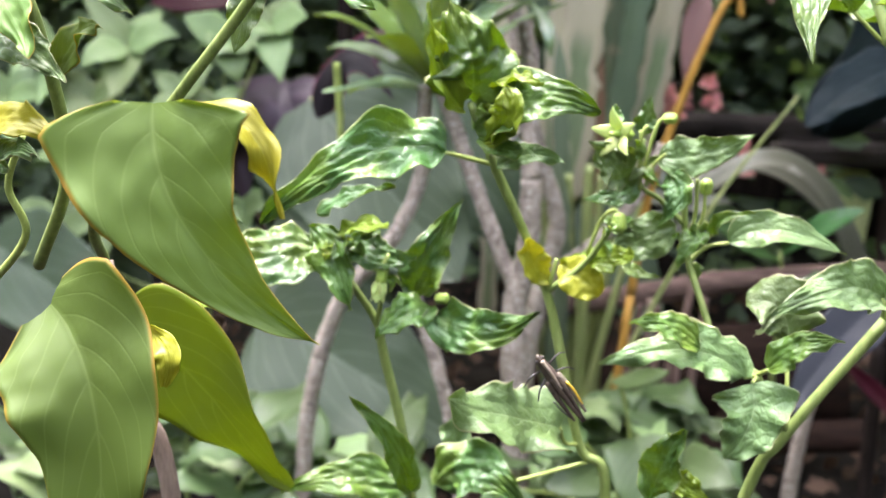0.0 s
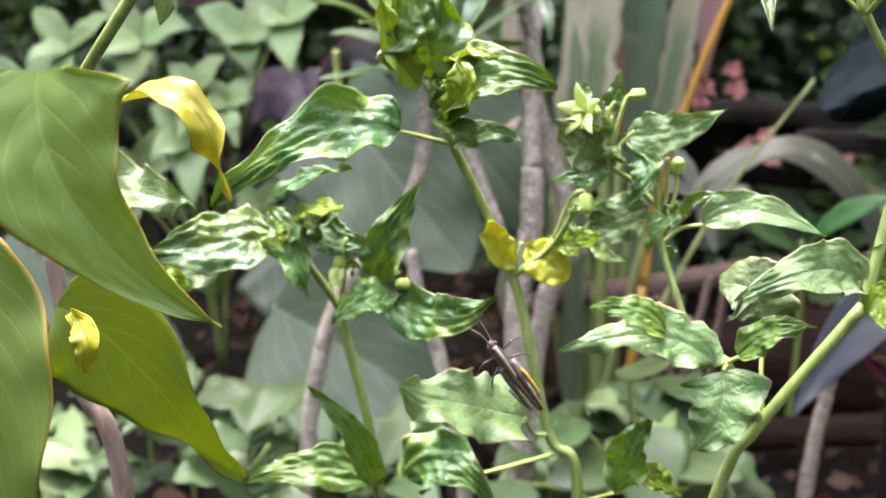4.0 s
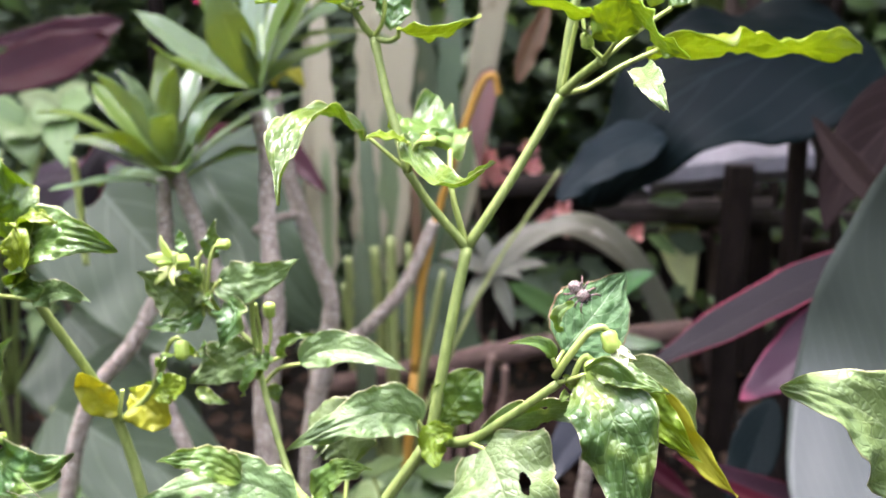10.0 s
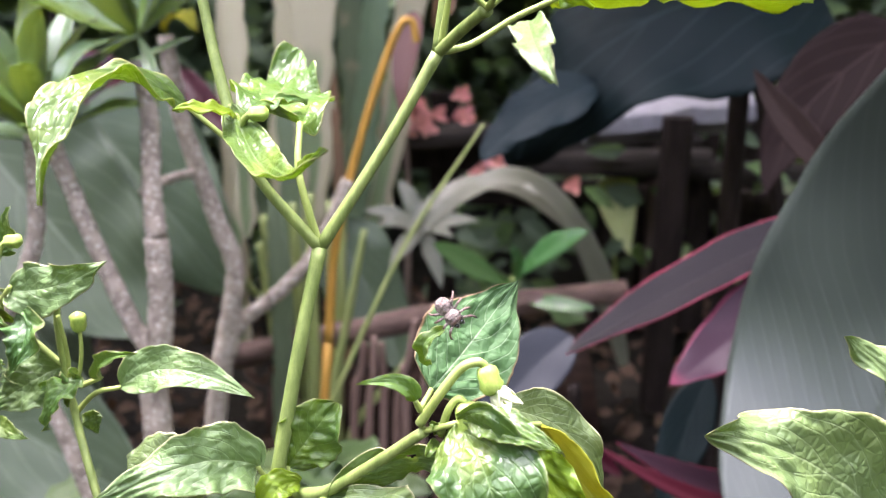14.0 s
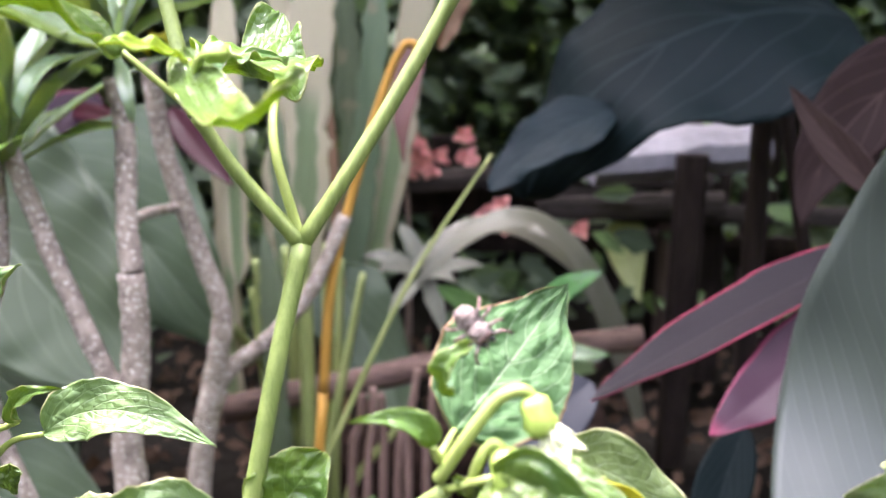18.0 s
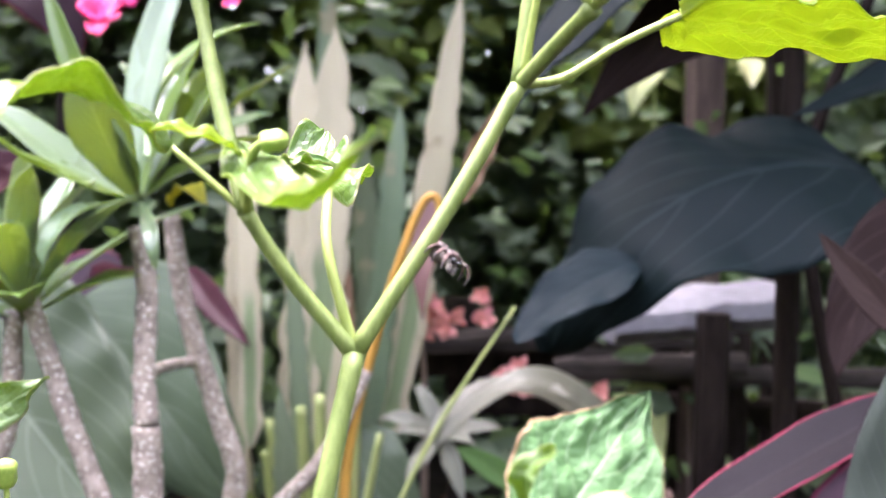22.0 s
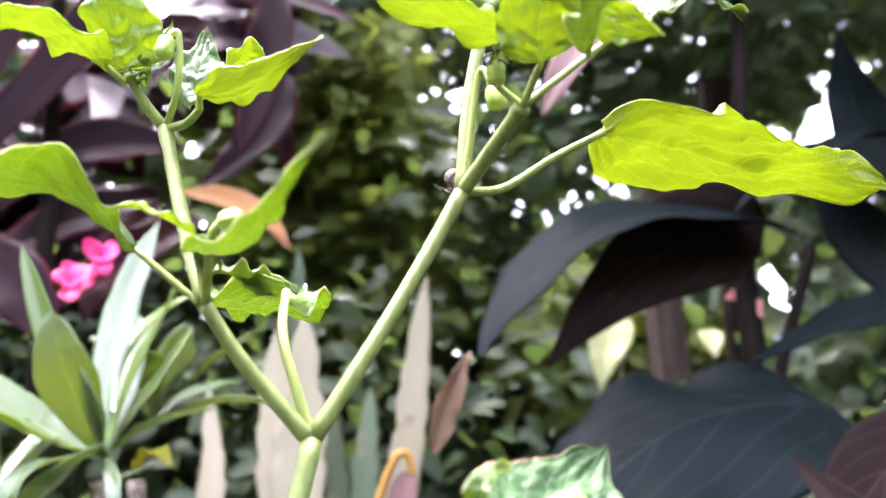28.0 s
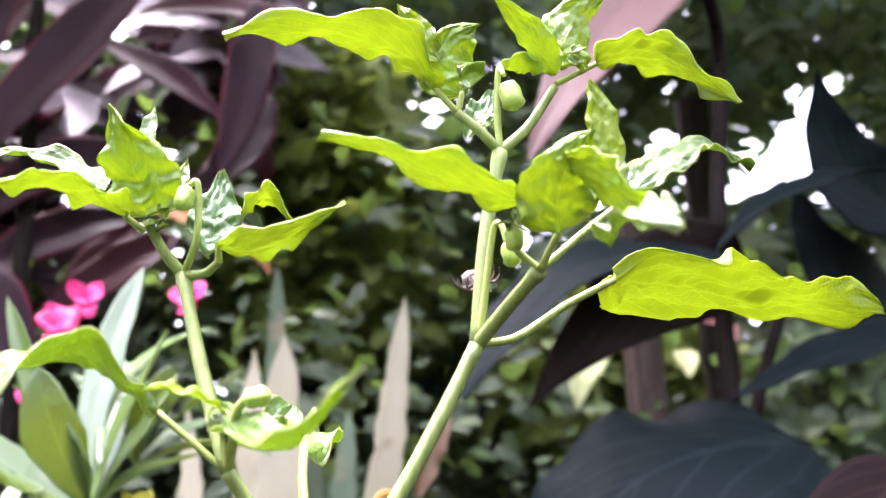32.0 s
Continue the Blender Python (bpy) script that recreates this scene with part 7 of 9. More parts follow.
leaf(cactus, (-0.0009, 1.2500, 0.0365), (-0.0003, 1.2400, 0.2119), (-0.0116, 1.2500, 0.3683), 0.0281, M_CACTUS_GREEN, face=(0.15, -1, 0), profile='notch', cup=4, wave=0.02, pucker=0.02, nu=8, nv=60, thick=0.004, lobes=0.3, name='flat_stem')
canes = thing("cane_clump", (0.042, 1.30, 0.0), "clump of thin upright green canes", "plant")
tube('cane', canes, [(0.0146, 1.3000, -0.0100), (0.0031, 1.3000, 0.0484), (-0.0204, 1.3000, 0.2259), (-0.0333, 1.3000, 0.3235)], 0.0094, 0.0047, M_CANE, sides=10)
tube('cane', canes, [(0.0252, 1.3200, -0.0100), (0.0170, 1.3200, 0.0421), (0.0046, 1.3200, 0.2306), (-0.0022, 1.3200, 0.3343)], 0.0116, 0.0058, M_CANE, sides=10)
tube('cane', canes, [(0.0422, 1.2800, -0.0100), (0.0316, 1.2800, 0.0597), (0.0278, 1.2800, 0.2500), (0.0257, 1.2800, 0.3547)], 0.0116, 0.0058, M_CANE, sides=10)
tube('cane', canes, [(0.0561, 1.3300, -0.0100), (0.0505, 1.3300, 0.0420), (0.0560, 1.3300, 0.2210), (0.0590, 1.3300, 0.3195)], 0.0083, 0.0041, M_CANE, sides=10)
tube('cane', canes, [(0.0351, 1.2700, -0.0100), (0.0450, 1.2700, 0.0653), (0.0755, 1.2700, 0.2274), (0.0923, 1.2700, 0.3166)], 0.0072, 0.0036, M_CANE, sides=10)
tube('cane', canes, [(0.0044, 1.3400, -0.0100), (-0.0150, 1.3400, 0.0303), (-0.0360, 1.3400, 0.1907), (-0.0475, 1.3400, 0.2789)], 0.0083, 0.0041, M_CANE, sides=10)
tube('cane', canes, [(0.0644, 1.3000, -0.0100), (0.0770, 1.3000, 0.0570), (0.1194, 1.3000, 0.1169), (0.1427, 1.3000, 0.1498)], 0.0066, 0.0033, M_CANE, sides=10)
tube('cane', canes, [(0.0477, 1.3500, -0.0100), (0.0423, 1.3500, 0.0330), (0.0399, 1.3500, 0.2261), (0.0386, 1.3500, 0.3323)], 0.0088, 0.0044, M_CANE, sides=10)
tube('dry_cane', canes, [(0.0868, 1.0400, 0.2631), (0.0939, 1.0400, 0.3576), (0.1136, 1.0400, 0.4436), (0.1332, 1.0400, 0.5101), (0.1504, 1.0400, 0.5544), (0.1618, 1.0400, 0.5610), (0.1664, 1.0400, 0.5431)], 0.0046, 0.0030, M_ORANGE)
tube('dry_cane', canes, [(0.0668, 1.0400, -0.0100), (0.0868, 1.0400, 0.2631)], 0.0050, 0.0046, M_ORANGE)
tube('thin_cane', canes, [(0.0626, 1.0500, 0.1369), (0.1523, 1.0500, 0.3468), (0.2274, 1.0500, 0.4727)], 0.0030, 0.0012, M_CANE)
leaf(canes, (0.1852, 1.0000, 0.5572), (0.1971, 1.0000, 0.5957), (0.2179, 1.0000, 0.6345), 0.0238, M_DRY, face=(0.4, -0.9, 0.2), profile='lance', cup=30, wave=0.08, thick=0.0012, pucker=0.004, lobes=0.03, nu=14, nv=26)
# ---- dark arum with broad leaves ----
arum = thing("dark_arum", (0.500, 1.15, 0.0), "large arum plant with dark bluish-green broad leaves", "plant")
leaf(arum, (0.5380, 1.1300, 0.5907), (0.3677, 1.0500, 0.5668), (0.2331, 1.0500, 0.4384), 0.205, M_BIGDARK, face=(0.1, -0.62, 0.8), profile='heart', cup=-10, nu=28, nv=44, thick=0.0012, pucker=0.006, wave=0.05, lobes=0.05)
leaf(arum, (0.5371, 1.1600, 0.7619), (0.3387, 1.0600, 0.7515), (0.2343, 1.0200, 0.6260), 0.0928, M_BIGDARK, face=(-0.35, -0.6, 0.7), profile='lance', cup=6, nu=18, nv=30, thick=0.0012, pucker=0.004, wave=0.02, lobes=0.03)
# separate dark blade that stands in for the shaded underside of the leaf before
leaf(arum, (0.5121, 1.1800, 0.7779), (0.3916, 1.1200, 0.7350), (0.2780, 1.0800, 0.6291), 0.1087, M_SHADELEAF, face=(0, -1, -0.2), profile='ovate', cup=6, nu=18, nv=30, thick=0.0012, pucker=0.004, wave=0.02, lobes=0.03)
leaf(arum, (0.7512, 1.3000, 0.8570), (0.6744, 1.2800, 0.9072), (0.6445, 1.2600, 1.0173), 0.1264, M_BIGDARK, face=(-0.2, -0.9, 0.4), profile='ovate', cup=8, thick=0.0012, pucker=0.004, wave=0.02, lobes=0.03, nu=14, nv=26)
leaf(arum, (0.7558, 1.3500, 0.7499), (0.6610, 1.3200, 0.7996), (0.6160, 1.3000, 0.8964), 0.1084, M_BIGDARK, face=(-0.2, -0.9, 0.4), profile='ovate', cup=8, thick=0.0012, pucker=0.004, wave=0.02, lobes=0.03, nu=14, nv=26)
leaf(arum, (0.7456, 1.2500, 0.7179), (0.6060, 1.2000, 0.6895), (0.4755, 1.1500, 0.6367), 0.0824, M_BIGDARK, face=(0, -0.5, 0.8), profile='ovate', cup=8, thick=0.0012, pucker=0.004, wave=0.02, lobes=0.03, nu=14, nv=26)
leaf(arum, (0.6862, 1.2000, 0.8770), (0.5709, 1.1500, 0.8454), (0.4572, 1.1000, 0.7828), 0.0829, M_BIGDARK, face=(0, -0.3, 0.9), profile='ovate', cup=8, thick=0.0012, pucker=0.004, wave=0.02, lobes=0.03, nu=14, nv=26)
leaf(arum, (0.5167, 1.1800, 0.5388), (0.5472, 1.1600, 0.5268), (0.5801, 1.1500, 0.5149), 0.0383, M_BIGDARK, face=(0, -0.9, 0.4), profile='round', cup=4, thick=0.0012, pucker=0.004, wave=0.02, lobes=0.03, nu=14, nv=26)
# extra blade in the lighter teal, standing in for the lit front lobe
leaf(arum, (0.3239, 1.0300, 0.5121), (0.2637, 1.0000, 0.4851), (0.2319, 0.9900, 0.4493), 0.0675, M_LITLOBE, face=(-0.2, -0.75, 0.65), profile='hump', cup=10, thick=0.0012, pucker=0.006, wave=0.03, lobes=0.05, nu=18, nv=28)
leaf(arum, (0.3013, 0.9000, 0.3283), (0.2542, 0.8700, 0.2869), (0.2142, 0.8400, 0.2232), 0.0540, M_BLUEGREY, face=(-0.1, -0.8, 0.6), profile='ovate', cup=10, thick=0.0012, pucker=0.004, wave=0.02, lobes=0.03, nu=16, nv=28)
tube('leaf_stalk', arum, [(0.5873, 1.1600, -0.0100), (0.5873, 1.1600, 0.2105), (0.5805, 1.1600, 0.4308), (0.5891, 1.1600, 0.5757)], 0.0100, 0.0060, M_SHADEWOOD)
tube('leaf_stalk', arum, [(0.6003, 1.2700, -0.0100), (0.6003, 1.2700, 0.1691), (0.5263, 1.2700, 0.5588), (0.5857, 1.2700, 0.7800)], 0.0100, 0.0060, M_SHADEWOOD)
leaf(arum, (0.5664, 1.0000, 0.5638), (0.4899, 0.9800, 0.5037), (0.4607, 0.9700, 0.4321), 0.0795, M_SHADELEAF, face=(-0.3, -0.9, 0.3), profile='ovate', cup=10, thick=0.0012, pucker=0.004, wave=0.02, lobes=0.03, nu=14, nv=26)
rubber = thing("rubber_plant", (0.458, 0.68, 0.0), "rubber plant with a huge grey-green glossy leaf", "plant")
leaf(rubber, (0.4020, 0.6000, 0.2490), (0.4760, 0.7000, 0.4106), (0.5073, 0.6200, 0.6186), 0.190, M_BIGGREY, face=(-0.3, -1, 0.1), profile='ellipse', cup=-10, nu=28, nv=48, wave=0.012, pucker=0.004, thick=0.0012, lobes=0.02)
tube('leaf_stalk', rubber, [(0.4552, 0.6900, -0.0100), (0.4552, 0.6900, 0.1947), (0.4152, 0.6900, 0.2130)], 0.0080, 0.0050, M_BROWNSTEM)
# ---- red-edged cordyline ----
cordy = thing("cordyline", (0.477, 0.8, 0.0), "cordyline with dark leaves edged in bright pink", "plant")
leaf(cordy, (0.4731, 0.8400, 0.4453), (0.3757, 0.8000, 0.4073), (0.2856, 0.7570, 0.3637), 0.0392, M_CORDY, face=(-0.2, -0.5, 0.85), profile='lance', cup=14, thick=0.0012, pucker=0.004, wave=0.02, lobes=0.03, nu=14, nv=26)
leaf(cordy, (0.4468, 0.8000, 0.4244), (0.4010, 0.7800, 0.3799), (0.3515, 0.7550, 0.3449), 0.0445, M_CORDY_PINK, face=(-0.5, -0.8, 0.35), profile='lance', cup=14, thick=0.0012, pucker=0.004, wave=0.02, lobes=0.03, nu=14, nv=26)
leaf(cordy, (0.4767, 0.8500, 0.4700), (0.4479, 0.8700, 0.4988), (0.4238, 0.9000, 0.5363), 0.0240, M_SHADELEAF, face=(-0.4, -0.8, 0.3), profile='lance', cup=14, thick=0.0012, pucker=0.004, wave=0.02, lobes=0.03, nu=14, nv=26)
leaf(cordy, (0.4762, 0.7800, 0.2689), (0.4019, 0.7600, 0.2722), (0.3228, 0.7500, 0.3113), 0.0263, M_CORDY_DARK, face=(0, -0.5, 0.8), profile='lance', cup=14, thick=0.0012, pucker=0.004, wave=0.02, lobes=0.03, nu=14, nv=26)
leaf(cordy, (0.4000, 0.8600, 0.3142), (0.3825, 0.8400, 0.2715), (0.3655, 0.8200, 0.2252), 0.0378, M_BIGDARK, face=(-0.2, -0.9, 0.3), profile='lance', cup=10, thick=0.0012, pucker=0.004, wave=0.02, lobes=0.03, nu=14, nv=26)
tube('trunk', cordy, [(0.5027, 0.8200, -0.0100), (0.5027, 0.8200, 0.2215), (0.4829, 0.8200, 0.3957)], 0.0100, 0.0070, M_BROWNSTEM)
# ---- arching grey leaf, pale star rosette and a glossy herb ----
arch = thing("bromeliad", (0.372, 1.45, 0.0), "bromeliad with an arching spotted grey-brown leaf", "plant")
leaf(arch, (0.4281, 1.4500, 0.0911), (0.3000, 1.4200, 0.3418), (0.1434, 1.4000, 0.2746), 0.0440, M_BROMEL, face=(0, -0.5, 0.85), profile='strap', cup=10, thick=0.0012, pucker=0.004, wave=0.02, lobes=0.03, nu=14, nv=26)
leaf(arch, (0.3967, 1.5000, 0.2213), (0.2494, 1.4500, 0.3391), (0.1272, 1.4000, 0.2850), 0.0364, M_BROMEL, face=(0, -0.5, 0.85), profile='strap', cup=10, thick=0.0012, pucker=0.004, wave=0.02, lobes=0.03, nu=14, nv=26)
rosette(arch, (0.1441, 1.5000, 0.2660), 8, 0.085, 0.022, (M_STARPALE,), lean=(0, -0.6, 0.6), spread=(40, 90), profile='lance', seed=4)
gloss = thing("glossy_herb", (0.271, 1.3, 0.0), "herb with glossy bright green oval leaves", "plant")
tube('stem', gloss, [(0.2741, 1.3000, -0.0100), (0.2741, 1.3000, 0.1443), (0.2670, 1.3000, 0.2605)], 0.0040, 0.0030, M_STEM)
leaf(gloss, (0.2673, 1.3000, 0.2534), (0.3021, 1.2800, 0.2949), (0.3483, 1.2600, 0.3281), 0.0365, M_BRIGHTGREEN, face=(0, -0.7, 0.7), profile='spat', cup=10, nu=8, nv=12, thick=0.0012, pucker=0.004, wave=0.02, lobes=0.03)
leaf(gloss, (0.2641, 1.3000, 0.2462), (0.2227, 1.2800, 0.2720), (0.1731, 1.2600, 0.3070), 0.0402, M_BRIGHTGREEN, face=(0, -0.7, 0.7), profile='spat', cup=10, nu=8, nv=12, thick=0.0012, pucker=0.004, wave=0.02, lobes=0.03)
leaf(gloss, (0.2713, 1.3000, 0.2320), (0.3112, 1.2800, 0.2323), (0.3628, 1.2600, 0.2332), 0.0269, M_BRIGHTGREEN, face=(0, -0.7, 0.7), profile='spat', cup=10, nu=8, nv=12, thick=0.0012, pucker=0.004, wave=0.02, lobes=0.03)
leaf(gloss, (0.2673, 1.3000, 0.2534), (0.2694, 1.2800, 0.2802), (0.2629, 1.2600, 0.3059), 0.0200, M_BRIGHTGREEN, face=(0, -0.7, 0.7), profile='spat', cup=10, nu=8, nv=12, thick=0.0012, pucker=0.004, wave=0.02, lobes=0.03)
leaf(cordy, (0.4695, 0.7400, 0.2773), (0.3947, 0.7300, 0.2757), (0.3044, 0.7200, 0.3227), 0.0162, M_REDDARK, face=(0, -0.6, 0.8), profile='lance', cup=16, thick=0.0012, pucker=0.004, wave=0.02, lobes=0.03, nu=14, nv=26)
leaf(cordy, (0.3567, 0.9500, 0.1828), (0.3141, 0.9500, 0.2157), (0.2743, 0.9400, 0.2514), 0.0188, M_REDDARK, face=(0, -0.8, 0.5), profile='lance', cup=16, thick=0.0012, pucker=0.004, wave=0.02, lobes=0.03, nu=14, nv=26)
leaf(purple_plant, (-0.2279, 0.9800, 0.4324), (-0.1937, 0.9700, 0.4913), (-0.1489, 0.9600, 0.4551), 0.0445, M_CORDY, face=(0, -0.7, 0.7), profile='ovate', cup=-10, thick=0.0012, pucker=0.004, wave=0.02, lobes=0.03, nu=14, nv=26)
tube('catkin', purple_plant, [(-0.1689, 0.8500, 0.4969), (-0.1657, 0.8500, 0.4555), (-0.1634, 0.8500, 0.4081)], 0.0030, 0.0025, M_PETIOLE, knobs=0.7, per=14)
tube('trunk', arum, [(0.2537, 0.9800, -0.0100), (0.2537, 0.9800, 0.1018), (0.2586, 0.9800, 0.1676), (0.2658, 0.9800, 0.2313)], 0.0080, 0.0060, M_BARK, knobs=0.2, per=10)
tube('trunk', arum, [(0.3217, 0.9800, -0.0100), (0.3217, 0.9800, 0.0939), (0.3196, 0.9800, 0.1641), (0.3146, 0.9800, 0.2534)], 0.0080, 0.0060, M_SHADEWOOD, knobs=0.2, per=10)
# ---- soft heart-leaved plant ----
heart = thing("heart_leaved_plant", (0.107, 0.8, 0.0), "low plant with soft heart-shaped green leaves", "plant")
leaf(heart, (0.0743, 0.8000, 0.1936), (0.0588, 0.7700, 0.1914), (0.0345, 0.7500, 0.1932), 0.0484, M_HERB, face=(0, -0.75, 0.7), profile='heart', cup=8, nu=10, nv=14, stalk_r=0.0016, thick=0.0012, pucker=0.004, wave=0.02, lobes=0.03, stalk=[(0.1134, 0.8200, 0.0954), (0.0918, 0.8200, 0.1607)])
leaf(heart, (0.0993, 0.8000, 0.2168), (0.1061, 0.7700, 0.1982), (0.1055, 0.7500, 0.1609), 0.0641, M_HERB, face=(0, -0.75, 0.7), profile='heart', cup=8, nu=10, nv=14, stalk_r=0.0016, thick=0.0012, pucker=0.004, wave=0.02, lobes=0.03, stalk=[(0.1134, 0.8200, 0.0954), (0.1046, 0.8200, 0.1729)])
leaf(heart, (0.1271, 0.8000, 0.2010), (0.1474, 0.7700, 0.2089), (0.1707, 0.7500, 0.2131), 0.0458, M_HERB, face=(0, -0.75, 0.7), profile='heart', cup=8, nu=10, nv=14, stalk_r=0.0016, thick=0.0012, pucker=0.004, wave=0.02, lobes=0.03, stalk=[(0.1134, 0.8200, 0.0954), (0.1190, 0.8200, 0.1647)])
leaf(heart, (0.0453, 0.8000, 0.2195), (0.0417, 0.7700, 0.2180), (0.0221, 0.7500, 0.2199), 0.0308, M_HERB, face=(0, -0.75, 0.7), profile='heart', cup=8, nu=10, nv=14, stalk_r=0.0016, thick=0.0012, pucker=0.004, wave=0.02, lobes=0.03, stalk=[(0.1134, 0.8200, 0.0954), (0.0768, 0.8200, 0.1740)])
leaf(heart, (0.0820, 0.8000, 0.2676), (0.0952, 0.7700, 0.2785), (0.1146, 0.7500, 0.2951), 0.0229, M_HERB, face=(0, -0.75, 0.7), profile='heart', cup=8, nu=10, nv=14, stalk_r=0.0016, thick=0.0012, pucker=0.004, wave=0.02, lobes=0.03, stalk=[(0.1134, 0.8200, 0.0954), (0.0955, 0.8200, 0.1996)])
leaf(heart, (0.1385, 0.8000, 0.1729), (0.1543, 0.7700, 0.1814), (0.1670, 0.7500, 0.1707), 0.0419, M_HERB, face=(0, -0.75, 0.7), profile='heart', cup=8, nu=10, nv=14, stalk_r=0.0016, thick=0.0012, pucker=0.004, wave=0.02, lobes=0.03, stalk=[(0.1134, 0.8200, 0.0954), (0.1249, 0.8200, 0.1501)])
leaf(heart, (0.0026, 0.8000, 0.1579), (-0.0016, 0.7700, 0.1477), (-0.0069, 0.7500, 0.1380), 0.0462, M_HERB, face=(0, -0.75, 0.7), profile='heart', cup=8, nu=10, nv=14, stalk_r=0.0016, thick=0.0012, pucker=0.004, wave=0.02, lobes=0.03, stalk=[(0.1134, 0.8200, 0.0954), (0.0556, 0.8200, 0.1422)])
tube('stem', heart, [(0.1134, 0.8200, -0.0100), (0.1134, 0.8200, 0.0954), (0.1099, 0.8200, 0.1373)], 0.0030, 0.0025, M_STEM)
sticks = thing("dry_sticks", (0.130, 1.2, 0.0), "bundle of dry pinkish-brown sticks leaning on the log", "sticks")
tube('stick', sticks, [(0.1066, 1.2000, -0.0100), (0.1066, 1.2000, 0.1221), (0.1111, 1.2000, 0.1675), (0.1116, 1.2000, 0.2119)], 0.0050, 0.0040, M_STICK)
tube('stick', sticks, [(0.1230, 1.2000, -0.0100), (0.1230, 1.2000, 0.1086), (0.1234, 1.2000, 0.1576), (0.1199, 1.2000, 0.2054)], 0.0050, 0.0040, M_STICK)
tube('stick', sticks, [(0.1393, 1.2000, -0.0100), (0.1393, 1.2000, 0.1372), (0.1508, 1.2000, 0.1860), (0.1582, 1.2000, 0.2335)], 0.0050, 0.0040, M_STICK)
tube('stick', sticks, [(0.1685, 1.2000, -0.0100), (0.1685, 1.2000, 0.1452), (0.1733, 1.2000, 0.1832), (0.1742, 1.2000, 0.2205)], 0.0050, 0.0040, M_STICK)
tube('stick', sticks, [(0.0904, 1.2000, -0.0100), (0.0904, 1.2000, 0.1356), (0.0975, 1.2000, 0.1705), (0.1006, 1.2000, 0.2048)], 0.0050, 0.0040, M_STICK)
tube('stick', sticks, [(0.1491, 1.2000, -0.0100), (0.1491, 1.2000, 0.1236), (0.1483, 1.2000, 0.1515), (0.1437, 1.2000, 0.1789)], 0.0050, 0.0040, M_STICK)
pale = thing("sunfleck_toned_plant", (0.472, 1.9, 0.0), "plant with yellow-green hanging leaves, coloured pale as if sun-flecked", "plant")
leaf(pale, (0.4590, 1.9000, 0.2815), (0.4654, 1.8800, 0.2142), (0.4892, 1.8600, 0.1392), 0.0795, M_SUNFLECK, face=(0, -1, 0.3), profile='ovate', thick=0.0012, pucker=0.004, wave=0.02, lobes=0.03, nu=14, nv=26)
leaf(pale, (0.4782, 1.9500, 0.8573), (0.4507, 1.9300, 0.7947), (0.4316, 1.9000, 0.7233), 0.0871, M_SUNFLECK, face=(0, -1, 0.3), profile='ovate', thick=0.0012, pucker=0.004, wave=0.02, lobes=0.03, nu=14, nv=26)
leaf(pale, (0.6324, 1.9500, 0.8202), (0.6301, 1.9300, 0.7966), (0.6243, 1.9000, 0.7624), 0.0482, M_SUNFLECK, face=(0, -1, 0.3), profile='ovate', thick=0.0012, pucker=0.004, wave=0.02, lobes=0.03, nu=14, nv=26)
tube('stem', pale, [(0.4709, 1.9000, -0.0100), (0.4709, 1.9000, 0.0724), (0.4590, 1.9000, 0.2815), (0.4782, 1.9500, 0.8573)], 0.0040, 0.0030, M_STEM)
# ---- ground, fence, logs and distance ----

bm = bmesh.new()
grid = [[bm.verts.new((x, y, 0.03 * noise.noise((x * 1.3, y * 1.3, 0)) + 0.012 * noise.noise((x * 7, y * 7, 2)) - 0.02)) for x in [math.copysign(abs(i / 22) ** 2.6 * 300, i) for i in range(-22, 23)]] for y in [math.copysign(abs(i / 22) ** 2.6 * 300, i) for i in range(-22, 23)]]
for a, b in zip(grid, grid[1:]):
    for i in range(44):
        bm.faces.new((a[i], a[i + 1], b[i + 1], b[i]))
tagged(part("ground", bm, M_SOIL), "garden soil with leaf litter, coloured near-black for shade", "ground", kind="structure")


def plank(parent, a, b, height, depth, material, name="plank", seed=0):
    """A weathered board from a to b with worn, uneven edges."""
    a, b = Vector(a), Vector(b)
    d = b - a
    bm = bmesh.new()
    n, ring = 16, []
    side = Vector((-d.y, d.x, 0)).normalized()
    up = d.cross(side).normalized() * -1
    if up.length < 0.1:
        side, up = Vector((1, 0, 0)), Vector((0, 1, 0))
    for i in range(n + 1):
        p = a + d * i / n + up * 0.15 * height * noise.noise((i * 0.35 + seed, seed, 0))
        r = []
        for k in range(10):
            an = 2 * math.pi * (k + 0.5) / 10
            ux = max(-0.5, min(0.5, 0.62 * math.cos(an))) * depth
            uz = max(-0.5, min(0.5, 0.62 * math.sin(an))) * height * (1 + 0.14 * noise.noise((i * 0.9 + seed, k * 0.7, 2.0)))
            r.append(bm.verts.new(p + side * ux + up * uz))
        ring.append(r)
    for r, s in zip(ring, ring[1:]):
        for k in range(10):
            bm.faces.new((r[k], r[(k + 1) % 10], s[(k + 1) % 10], s[k]))
    bm.faces.new(ring[0][::-1])
    bm.faces.new(ring[-1])
    ob = part(name, bm, material)
    for f in ob.data.polygons:
        f.use_smooth = False
    return under(ob, parent)


